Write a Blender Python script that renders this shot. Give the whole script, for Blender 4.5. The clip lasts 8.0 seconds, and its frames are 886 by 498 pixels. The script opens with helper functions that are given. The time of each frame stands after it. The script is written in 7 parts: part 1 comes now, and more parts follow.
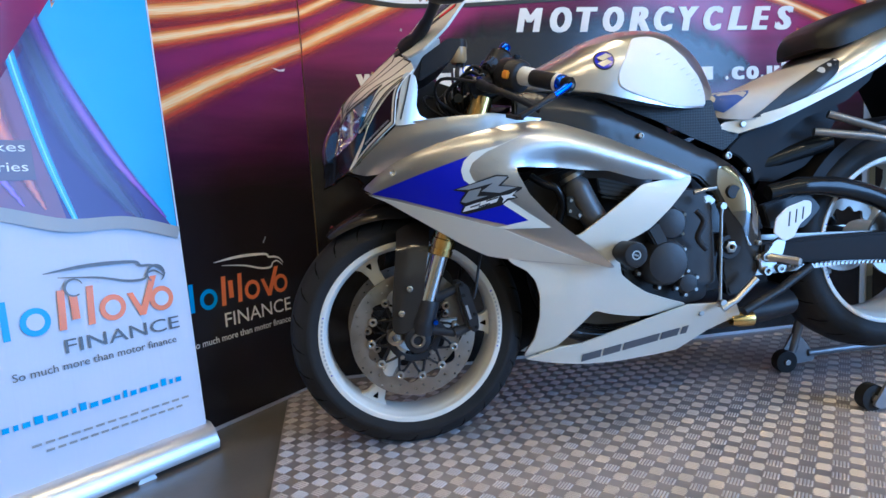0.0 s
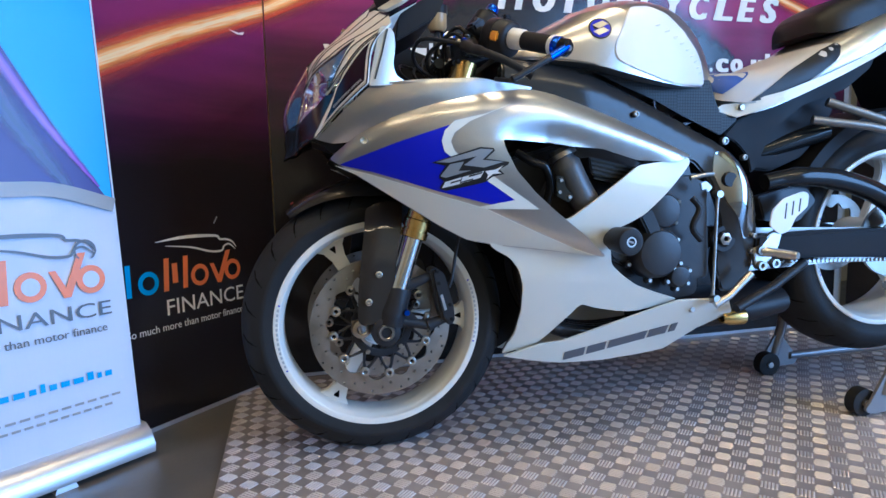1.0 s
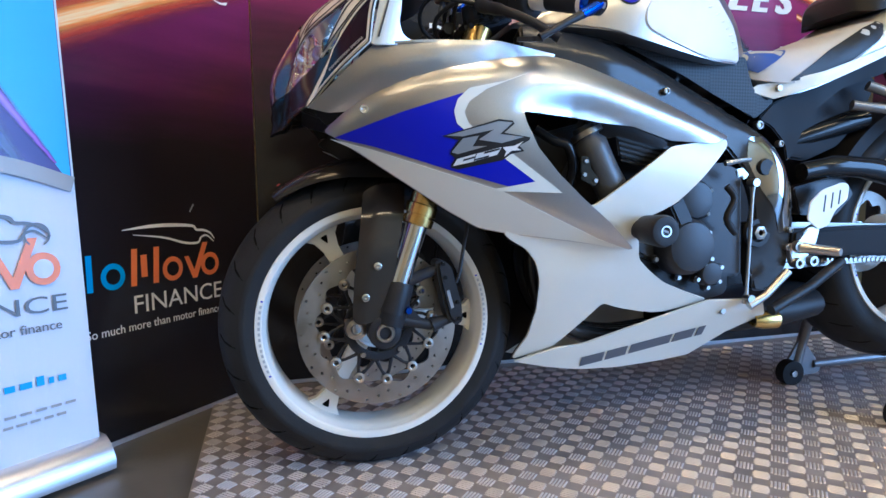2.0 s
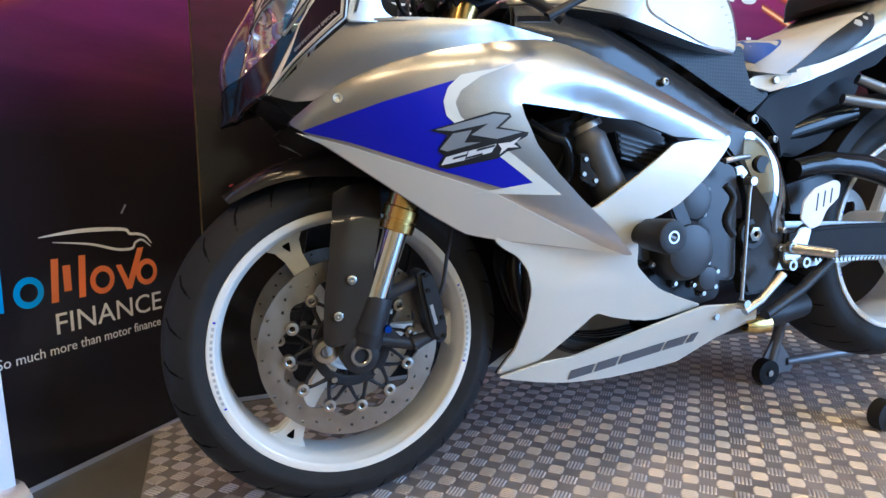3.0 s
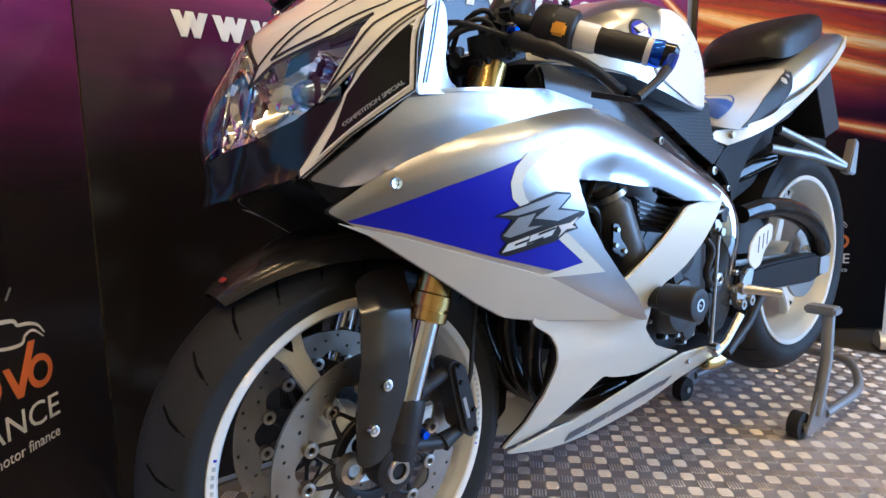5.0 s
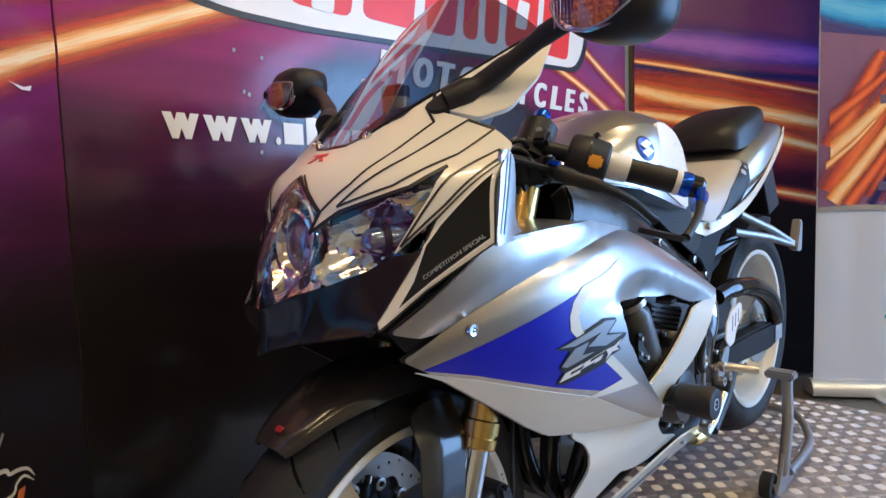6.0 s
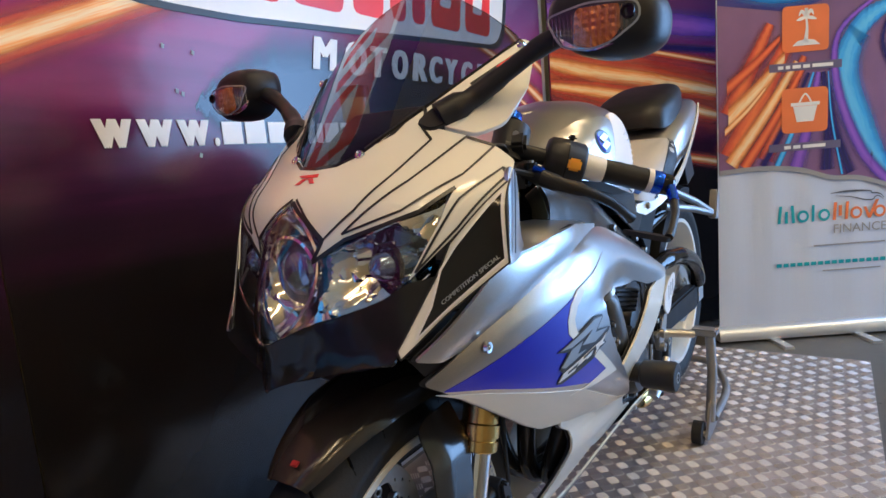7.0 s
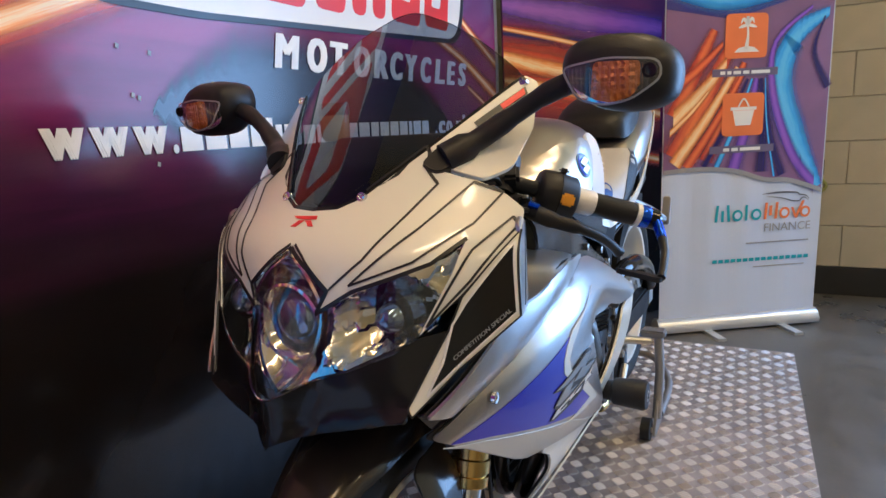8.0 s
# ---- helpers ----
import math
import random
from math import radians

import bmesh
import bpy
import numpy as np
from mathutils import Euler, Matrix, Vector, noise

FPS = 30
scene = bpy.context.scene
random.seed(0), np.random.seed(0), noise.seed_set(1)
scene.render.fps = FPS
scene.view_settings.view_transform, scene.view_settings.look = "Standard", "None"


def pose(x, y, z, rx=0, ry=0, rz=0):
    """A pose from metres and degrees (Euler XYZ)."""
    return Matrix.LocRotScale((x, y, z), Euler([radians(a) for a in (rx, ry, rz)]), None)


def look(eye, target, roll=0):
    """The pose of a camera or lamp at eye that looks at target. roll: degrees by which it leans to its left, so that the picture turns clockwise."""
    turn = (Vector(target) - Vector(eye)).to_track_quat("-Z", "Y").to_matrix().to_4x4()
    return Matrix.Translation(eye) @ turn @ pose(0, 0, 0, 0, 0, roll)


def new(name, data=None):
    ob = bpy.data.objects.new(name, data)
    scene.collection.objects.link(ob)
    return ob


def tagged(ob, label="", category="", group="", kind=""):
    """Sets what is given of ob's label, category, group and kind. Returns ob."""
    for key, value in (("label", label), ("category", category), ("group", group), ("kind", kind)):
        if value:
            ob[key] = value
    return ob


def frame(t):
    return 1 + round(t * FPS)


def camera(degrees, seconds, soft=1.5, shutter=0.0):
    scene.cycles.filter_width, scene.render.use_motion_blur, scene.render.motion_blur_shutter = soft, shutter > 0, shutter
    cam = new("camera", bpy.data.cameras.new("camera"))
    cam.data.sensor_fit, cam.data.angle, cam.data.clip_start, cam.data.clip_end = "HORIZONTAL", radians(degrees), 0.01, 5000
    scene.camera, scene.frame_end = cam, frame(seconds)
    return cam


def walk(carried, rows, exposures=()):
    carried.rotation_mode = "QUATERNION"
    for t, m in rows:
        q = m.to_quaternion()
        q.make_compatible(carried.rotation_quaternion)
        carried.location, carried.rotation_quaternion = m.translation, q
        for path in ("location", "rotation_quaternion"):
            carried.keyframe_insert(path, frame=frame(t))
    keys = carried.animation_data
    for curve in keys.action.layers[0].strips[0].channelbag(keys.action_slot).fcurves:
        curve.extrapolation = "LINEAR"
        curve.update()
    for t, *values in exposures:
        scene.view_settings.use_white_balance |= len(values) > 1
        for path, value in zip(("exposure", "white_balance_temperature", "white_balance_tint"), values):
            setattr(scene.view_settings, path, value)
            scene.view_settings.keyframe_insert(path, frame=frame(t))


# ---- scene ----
cam = camera(73.2, 8.0)
PATH = [
    (0, (-0.174, -1.502, 0.678), (0.186, 0.452, 0.443), -3.3),
    (0.5, (-0.164, -1.432, 0.644), (0.251, 0.514, 0.441), -1.8),
    (1, (-0.178, -1.357, 0.62), (0.311, 0.569, 0.387), -1.3),
    (1.5, (-0.188, -1.277, 0.594), (0.312, 0.644, 0.35), -0.9),
    (1.7, (-0.186, -1.246, 0.565), (0.334, 0.674, 0.361), -0.6),
    (2.8, (-0.202, -1.085, 0.576), (0.461, 0.788, 0.352), -0.9),
    (3, (-0.213, -1.051, 0.588), (0.515, 0.795, 0.343), -0.5),
    (3.5, (-0.262, -0.985, 0.619), (0.577, 0.809, 0.341), -1.6),
    (4, (-0.319, -0.907, 0.646), (0.562, 0.868, 0.378), -2.0),
    (4.2, (-0.334, -0.889, 0.647), (0.614, 0.855, 0.406), -1.6),
    (5.3, (-0.474, -0.728, 0.752), (0.87, 0.725, 0.468), -1.9),
    (5.5, (-0.507, -0.703, 0.775), (0.894, 0.701, 0.514), -2.5),
    (6, (-0.552, -0.645, 0.845), (0.908, 0.712, 0.684), -1.9),
    (6.5, (-0.588, -0.593, 0.886), (0.924, 0.704, 0.717), -3.6),
    (7, (-0.619, -0.544, 0.917), (1.027, 0.552, 0.62), -4.7),
    (7.5, (-0.626, -0.499, 0.955), (1.092, 0.441, 0.547), -2.8),
    (8, (-0.631, -0.456, 1.004), (1.113, 0.44, 0.609), -3.0),
]
walk(cam, [(t, look(eye, target, roll)) for t, eye, target, roll in PATH], exposures=[(0, 0.13, 4780, 16), (1.5, 0.30, 4830, 18), (3.5, 0.50, 5260, 18), (5.5, 0.38, 5320, 20), (6.5, 0.18, 5290, 19), (8, 0.14, 5340, 20)])

# ---- light ----
world = bpy.data.worlds.new("world")
scene.world = world
world.use_nodes = True
wn = world.node_tree
sky = wn.nodes.new("ShaderNodeTexSky")
sky.sky_type, sky.sun_disc = "NISHITA", False
sky.sun_elevation, sky.sun_rotation = radians(38), radians(200)
wn.nodes["Background"].inputs[1].default_value = 0.12
wn.links.new(sky.outputs[0], wn.nodes["Background"].inputs[0])


def area_lamp(name, place, target, sx, sy, watts, colour):
    data = bpy.data.lights.new(name, "AREA")
    data.shape, data.size, data.size_y, data.energy, data.color = "RECTANGLE", sx, sy, watts, colour
    ob = new(name, data)
    ob.matrix_world = look(place, target)
    return ob


area_lamp("yard_daylight", (3.22, -3.15, 1.3), (0, -3.15, 1.15), 2.8, 2.5, 185, (0.42, 0.70, 1.0))
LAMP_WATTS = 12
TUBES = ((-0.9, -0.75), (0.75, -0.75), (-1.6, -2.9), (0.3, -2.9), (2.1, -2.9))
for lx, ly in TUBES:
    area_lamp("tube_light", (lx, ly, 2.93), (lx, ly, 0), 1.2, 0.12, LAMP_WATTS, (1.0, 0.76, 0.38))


# ---- materials ----
def material(name, base, rough=0.5, metal=0.0, vary=0.12, scale=20.0, bump=0.0, bscale=200.0, coat=0.0, spots=0.0, wear=0.0, stretch=None, spec=0.5):
    """Principled surface with colour variation at two scales, roughness variation and fine relief."""
    m = bpy.data.materials.new(name)
    m.use_nodes = True
    nt = m.node_tree
    b = nt.nodes["Principled BSDF"]
    b.inputs["Metallic"].default_value = metal
    b.inputs["Coat Weight"].default_value = coat
    b.inputs["Specular IOR Level"].default_value = spec
    b.inputs["Coat Roughness"].default_value = 0.04
    tc = nt.nodes.new("ShaderNodeTexCoord")
    src = tc.outputs["Object"]
    if stretch:
        mp = nt.nodes.new("ShaderNodeMapping")
        mp.inputs["Scale"].default_value = stretch
        nt.links.new(src, mp.inputs[0])
        src = mp.outputs[0]
    n1 = nt.nodes.new("ShaderNodeTexNoise")
    n1.inputs["Scale"].default_value = scale
    n1.inputs["Detail"].default_value = 6
    n2 = nt.nodes.new("ShaderNodeTexNoise")
    n2.inputs["Scale"].default_value = scale * 0.13
    n2.inputs["Detail"].default_value = 3
    mix = nt.nodes.new("ShaderNodeMix")
    mix.inputs[0].default_value = 0.55
    for n, s in ((n1, 2), (n2, 3)):
        nt.links.new(src, n.inputs["Vector"])
        nt.links.new(n.outputs["Fac"], mix.inputs[s])
    ramp = nt.nodes.new("ShaderNodeMapRange")
    ramp.inputs[1].default_value, ramp.inputs[2].default_value = 0.3, 0.7
    ramp.inputs[3].default_value, ramp.inputs[4].default_value = 1 - vary, 1 + vary
    nt.links.new(mix.outputs[0], ramp.inputs[0])
    mul = nt.nodes.new("ShaderNodeMix")
    mul.data_type, mul.blend_type = "RGBA", "MULTIPLY"
    mul.inputs[0].default_value = 1
    mul.inputs[6].default_value = (*base, 1)
    nt.links.new(ramp.outputs[0], mul.inputs[7])
    col = mul.outputs[2]
    if spots:
        v = nt.nodes.new("ShaderNodeTexNoise")
        v.inputs["Scale"].default_value = 900
        v.inputs["Detail"].default_value = 1
        nt.links.new(src, v.inputs["Vector"])
        mr = nt.nodes.new("ShaderNodeMapRange")
        mr.inputs[1].default_value, mr.inputs[2].default_value = 0.35, 0.75
        mr.inputs[3].default_value, mr.inputs[4].default_value = 1 - spots, 1 + spots
        nt.links.new(v.outputs["Fac"], mr.inputs[0])
        m2 = nt.nodes.new("ShaderNodeMix")
        m2.data_type, m2.blend_type = "RGBA", "MULTIPLY"
        m2.inputs[0].default_value = 1
        nt.links.new(col, m2.inputs[6])
        nt.links.new(mr.outputs[0], m2.inputs[7])
        col = m2.outputs[2]
    nt.links.new(col, b.inputs["Base Color"])
    r = nt.nodes.new("ShaderNodeMapRange")
    r.inputs[1].default_value, r.inputs[2].default_value = 0.3, 0.7
    r.inputs[3].default_value, r.inputs[4].default_value = max(0.02, rough * (0.85 - wear)), min(1, rough * (1.15 + wear))
    nt.links.new(mix.outputs[0], r.inputs[0])
    nt.links.new(r.outputs[0], b.inputs["Roughness"])
    if bump:
        n3 = nt.nodes.new("ShaderNodeTexNoise")
        n3.inputs["Scale"].default_value = bscale
        n3.inputs["Detail"].default_value = 4
        nt.links.new(src, n3.inputs["Vector"])
        bp = nt.nodes.new("ShaderNodeBump")
        bp.inputs["Strength"].default_value, bp.inputs["Distance"].default_value = bump, 0.002
        nt.links.new(n3.outputs["Fac"], bp.inputs["Height"])
        nt.links.new(bp.outputs[0], b.inputs["Normal"])
    return m


def carbon():
    """Dark woven fibre: a small chequer of two greys with the relief of the weave."""
    m = material("carbon_weave", (0.016, 0.016, 0.018), 0.34, 0.0, 0.25, 30, spec=0.18)
    nt = m.node_tree
    b = nt.nodes["Principled BSDF"]
    tc = nt.nodes.new("ShaderNodeTexCoord")
    mp = nt.nodes.new("ShaderNodeMapping")
    mp.inputs["Rotation"].default_value = (0, radians(45), 0)
    ch = nt.nodes.new("ShaderNodeTexChecker")
    ch.inputs["Scale"].default_value = 210
    ch.inputs["Color1"].default_value, ch.inputs["Color2"].default_value = (0.006, 0.006, 0.007, 1), (0.030, 0.031, 0.034, 1)
    nt.links.new(tc.outputs["Object"], mp.inputs[0])
    nt.links.new(mp.outputs[0], ch.inputs["Vector"])
    nt.links.new(ch.outputs["Color"], b.inputs["Base Color"])
    bp = nt.nodes.new("ShaderNodeBump")
    bp.inputs["Strength"].default_value, bp.inputs["Distance"].default_value = 0.3, 0.0006
    nt.links.new(ch.outputs["Fac"], bp.inputs["Height"])
    nt.links.new(bp.outputs[0], b.inputs["Normal"])
    return m


def soft_print(name, core, mid, rim, reach=0.5, grain=0.25):
    """Printed band that fades out towards both long sides; v of the map runs across it."""
    m = bpy.data.materials.new(name)
    m.use_nodes = True
    nt = m.node_tree
    b = nt.nodes["Principled BSDF"]
    b.inputs["Roughness"].default_value = 0.2
    uv = nt.nodes.new("ShaderNodeUVMap")
    sep = nt.nodes.new("ShaderNodeSeparateXYZ")
    nt.links.new(uv.outputs[0], sep.inputs[0])
    sh = nt.nodes.new("ShaderNodeMath")
    sh.operation = "SUBTRACT"
    sh.inputs[1].default_value = 0.5
    nt.links.new(sep.outputs[1], sh.inputs[0])
    ab = nt.nodes.new("ShaderNodeMath")
    ab.operation = "ABSOLUTE"
    nt.links.new(sh.outputs[0], ab.inputs[0])
    mp = nt.nodes.new("ShaderNodeMapping")
    mp.inputs["Scale"].default_value = (1.3, 7.0, 1.0)
    nt.links.new(uv.outputs[0], mp.inputs[0])
    n = nt.nodes.new("ShaderNodeTexNoise")
    n.inputs["Scale"].default_value, n.inputs["Detail"].default_value = 2.2, 4
    nt.links.new(mp.outputs[0], n.inputs["Vector"])
    mr = nt.nodes.new("ShaderNodeMapRange")
    mr.inputs[1].default_value, mr.inputs[2].default_value = 0.3, 0.7
    mr.inputs[3].default_value, mr.inputs[4].default_value = -grain * 0.5, grain * 0.5
    nt.links.new(n.outputs["Fac"], mr.inputs[0])
    ad = nt.nodes.new("ShaderNodeMath")
    ad.operation = "MULTIPLY_ADD"
    ad.inputs[1].default_value = 2.0
    nt.links.new(ab.outputs[0], ad.inputs[0])
    nt.links.new(mr.outputs[0], ad.inputs[2])
    ramp = nt.nodes.new("ShaderNodeValToRGB")
    els = ramp.color_ramp.elements
    els.new(0.5)
    for e, (p, c) in zip(els, ((0.05, core), (0.42, mid), (0.85, rim))):
        e.position, e.color = p, (*c, 1)
    nt.links.new(ad.outputs[0], ramp.inputs[0])
    nt.links.new(ramp.outputs[0], b.inputs["Base Color"])
    al = nt.nodes.new("ShaderNodeMapRange")
    al.interpolation_type = "SMOOTHSTEP"
    al.inputs[1].default_value, al.inputs[2].default_value = reach, 0.98
    al.inputs[3].default_value, al.inputs[4].default_value = 1.0, 0.0
    nt.links.new(ab.outputs[0], al.inputs[0])
    dbl = nt.nodes.new("ShaderNodeMath")
    dbl.operation = "MULTIPLY"
    dbl.inputs[1].default_value = 2.0
    nt.links.new(ab.outputs[0], dbl.inputs[0])
    nt.links.new(dbl.outputs[0], al.inputs[0])
    nt.links.new(al.outputs[0], b.inputs["Alpha"])
    return m


def glass(name, tint, rough=0.02, ior=1.45):
    m = bpy.data.materials.new(name)
    m.use_nodes = True
    b = m.node_tree.nodes["Principled BSDF"]
    b.inputs["Base Color"].default_value = (*tint, 1)
    b.inputs["Transmission Weight"].default_value = 1
    b.inputs["Roughness"].default_value = rough
    b.inputs["IOR"].default_value = ior
    return m


def lamp_material(name, colour, strength):
    m = bpy.data.materials.new(name)
    m.use_nodes = True
    b = m.node_tree.nodes["Principled BSDF"]
    b.inputs["Emission Color"].default_value = (*colour, 1)
    b.inputs["Emission Strength"].default_value = strength
    return m


SILVER = material("silver_paint", (0.51, 0.507, 0.508), 0.30, 0.9, 0.04, 6, coat=0.35, spots=0.06)
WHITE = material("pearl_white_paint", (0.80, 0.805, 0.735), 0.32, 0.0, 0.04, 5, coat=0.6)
BLUE = material("blue_paint", (0.010, 0.012, 0.52), 0.30, 0.1, 0.06, 6, coat=0.35, spec=0.4)
GREYDECAL = material("grey_decal", (0.33, 0.36, 0.40), 0.35, 0.4, 0.06, 20, coat=0.4)
BLACKGLOSS = material("gloss_black_plastic", (0.014, 0.014, 0.015), 0.12, 0.0, 0.15, 12, spec=0.28)
BLACKMATT = material("matt_black_plastic", (0.024, 0.024, 0.027), 0.42, 0.0, 0.2, 30, bump=0.1, bscale=500, spec=0.22)
DARKGREY = material("dark_grey_fender", (0.028, 0.024, 0.021), 0.16, 0.0, 0.2, 10, wear=0.15, spec=0.5)
RUBBER = material("tyre_rubber", (0.020, 0.020, 0.021), 0.56, 0.0, 0.3, 25, bump=0.25, bscale=300, wear=0.1, spec=0.18)
RECESSDARK = material("recess_shade_black", (0.004, 0.004, 0.004), 0.9, 0.0, 0.1, 30, spec=0.05)
RIMWHITE = material("white_wheel_paint", (0.74, 0.735, 0.69), 0.32, 0.0, 0.06, 9, coat=0.3)
STEEL = material("brushed_disc_steel", (0.42, 0.40, 0.37), 0.38, 1.0, 0.15, 30, wear=0.15)
DISCSTEEL = material("worn_disc_steel", (0.31, 0.29, 0.265), 0.40, 0.95, 0.25, 30, wear=0.25)
CHROME = material("chrome", (0.70, 0.72, 0.75), 0.08, 1.0, 0.04, 8)
ALU = material("cast_aluminium", (0.55, 0.54, 0.52), 0.35, 1.0, 0.10, 40, bump=0.05, bscale=400)
GOLD = material("gold_anodised", (0.62, 0.42, 0.14), 0.25, 1.0, 0.10, 12)
ENGINE = material("engine_case_paint", (0.036, 0.036, 0.040), 0.34, 0.1, 0.25, 18, bump=0.08, bscale=300, spec=0.3)
FRAME = material("gloss_black_frame", (0.032, 0.030, 0.029), 0.20, 0.0, 0.2, 8, wear=0.2, spec=0.28, bump=0.9, bscale=8)
POLISHED = material("polished_dark_aluminium", (0.36, 0.37, 0.39), 0.08, 1.0, 0.10, 9)
BLUEANOD = material("blue_anodised", (0.02, 0.10, 0.72), 0.22, 0.9, 0.08, 20)
ORANGE = material("amber_plastic", (0.95, 0.44, 0.02), 0.3, 0.0, 0.06, 30)
AMBERLENS = material("amber_lens_plastic", (0.62, 0.19, 0.025), 0.18, 0.3, 0.45, 90, bump=0.5, bscale=350)
SATIN = material("satin_black_paint", (0.018, 0.018, 0.021), 0.5, 0.0, 0.25, 12, wear=0.1, spec=0.1)
HANGER = material("grey_cast_alloy", (0.30, 0.295, 0.29), 0.42, 0.8, 0.12, 30)
SEATGREY = material("grey_seat_vinyl", (0.47, 0.465, 0.455), 0.5, 0.0, 0.06, 14, bump=0.15, bscale=600)
SEATBLUE = material("blue_seat_vinyl", (0.015, 0.075, 0.36), 0.5, 0.0, 0.08, 14, bump=0.15, bscale=600)
HOSEGREY = material("grey_hose_rubber", (0.085, 0.088, 0.094), 0.4, 0.1, 0.2, 18, bump=0.1, bscale=200)
DARKRED = material("dark_red_mark", (0.35, 0.025, 0.02), 0.4, 0.0, 0.2, 60)
PADWHITE = material("white_pad_vinyl", (0.82, 0.82, 0.82), 0.42, 0.0, 0.03, 14, bump=0.08, bscale=700)
SEATBLACK = material("black_seat_vinyl", (0.012, 0.012, 0.013), 0.42, 0.0, 0.15, 20, bump=0.2, bscale=500, spec=0.3)
CARBON = carbon()
RED = material("red_print", (0.75, 0.03, 0.02), 0.35, 0.0, 0.05, 12)
INKBLACK = material("black_trim_line", (0.012, 0.012, 0.014), 0.35, 0.0, 0.1, 30)
PROJECTOR = material("blue_grey_projector", (0.22, 0.30, 0.42), 0.12, 0.9, 0.1, 30)
SUZGREY = material("dark_grey_decal", (0.13, 0.145, 0.175), 0.4, 0.2, 0.08, 20, coat=0.3)
CLEAR = glass("clear_lens", (0.97, 0.98, 1.0))
SMOKE = glass("smoked_screen", (0.26, 0.305, 0.365), 0.01, 1.38)
REFLECTOR = material("lamp_reflector", (0.82, 0.81, 0.76), 0.10, 1.0, 0.05, 10)


# ---- building helpers ----
from mathutils.geometry import delaunay_2d_cdt


def emit(name, bm, mats, smooth=True, sharp=38):
    me = bpy.data.meshes.new(name)
    bm.normal_update()
    bm.to_mesh(me)
    bm.free()
    for m in mats if isinstance(mats, (list, tuple)) else [mats]:
        me.materials.append(m)
    if smooth:
        me.shade_smooth()
        me.set_sharp_from_angle(angle=radians(sharp))
    return me


def part(name, bm, mats, parent, label="", smooth=True, sharp=38):
    ob = new(name, emit(name, bm, mats, smooth, sharp))
    ob.parent = parent
    return tagged(ob, label)


def thing(name, label, category, m=None, group="", kind=""):
    ob = new(name)
    ob.empty_display_size = 0.1
    if m is not None:
        ob.matrix_world = m
    return tagged(ob, label, category, group, kind)


def curve_pts(pts, n=4, closed=True):
    """Smooth closed or open line through control points."""
    out, k = [], len(pts)
    for i in range(k if closed else k - 1):
        p = [Vector(pts[(i + j) % k if closed else min(max(i + j, 0), k - 1)]) for j in (-1, 0, 1, 2)]
        for s in range(n):
            t = s / n
            out.append(0.5 * (2 * p[1] + (p[2] - p[0]) * t + (2 * p[0] - 5 * p[1] + 4 * p[2] - p[3]) * t * t + (3 * p[1] - p[0] - 3 * p[2] + p[3]) * t ** 3))
    if not closed:
        out.append(Vector(pts[-1]))
    return out


def rounded(pts, r=0.01, n=3):
    """Polygon with its corners cut round."""
    out, k = [], len(pts)
    for i in range(k):
        a, b, c = Vector(pts[i - 1]), Vector(pts[i]), Vector(pts[(i + 1) % k])
        d1, d2 = a - b, c - b
        q1, q2 = b + d1.normalized() * min(r, d1.length * 0.45), b + d2.normalized() * min(r, d2.length * 0.45)
        for s in range(n + 1):
            t = s / n
            out.append((1 - t) ** 2 * q1 + 2 * t * (1 - t) * b + t * t * q2)
    return out


def patch(outline, surf, out, thick=0.004, step=0.02, bevel=0.0):
    """A shell with the outline (u, v), laid on the surface surf(u, v) -> 3D, thick on the side away from the vector out."""
    pts = [Vector((p[0], p[1])) for p in outline]
    edge = []
    for a, b in zip(pts, pts[1:] + pts[:1]):
        k = max(1, math.ceil((b - a).length / step))
        edge += [a + (b - a) * (i / k) for i in range(k)]
    edge = [p for i, p in enumerate(edge) if (p - edge[i - 1]).length > 1e-5]
    n = len(edge)
    ex, ey = np.array([p.x for p in edge]), np.array([p.y for p in edge])
    fx, fy = np.roll(ex, -1), np.roll(ey, -1)
    inner = []
    for i in range(math.floor(ex.min() / step), math.ceil(ex.max() / step) + 1):
        for j in range(math.floor(ey.min() / step), math.ceil(ey.max() / step) + 1):
            px, py = (i + 0.5 * (j % 2)) * step, j * step
            cross = (ey > py) != (fy > py)
            if not cross.any() or np.count_nonzero(px < (fx - ex)[cross] * (py - ey[cross]) / (fy - ey)[cross] + ex[cross]) % 2 == 0:
                continue
            t = np.clip(((px - ex) * (fx - ex) + (py - ey) * (fy - ey)) / ((fx - ex) ** 2 + (fy - ey) ** 2), 0, 1)
            if np.hypot(ex + t * (fx - ex) - px, ey + t * (fy - ey) - py).min() > 0.35 * step:
                inner.append(Vector((px, py)))
    vs, _, fs, *_ = delaunay_2d_cdt(edge + inner, [(i, (i + 1) % n) for i in range(n)], [], 1, 1e-6)
    bm = bmesh.new()
    bv = [bm.verts.new((p.x, p.y, 0)) for p in vs]
    for f in fs:
        bm.faces.new([bv[i] for i in f])
    for v in [v for v in bm.verts if not v.link_faces]:
        bm.verts.remove(v)
    for v in bm.verts:
        v.co = Vector(surf(v.co.x, v.co.y))
    bm.normal_update()
    if sum((f.normal.dot(out) * f.calc_area() for f in bm.faces)) < 0:
        bmesh.ops.reverse_faces(bm, faces=bm.faces[:])
        bm.normal_update()
    return shell(bm, thick, bevel)


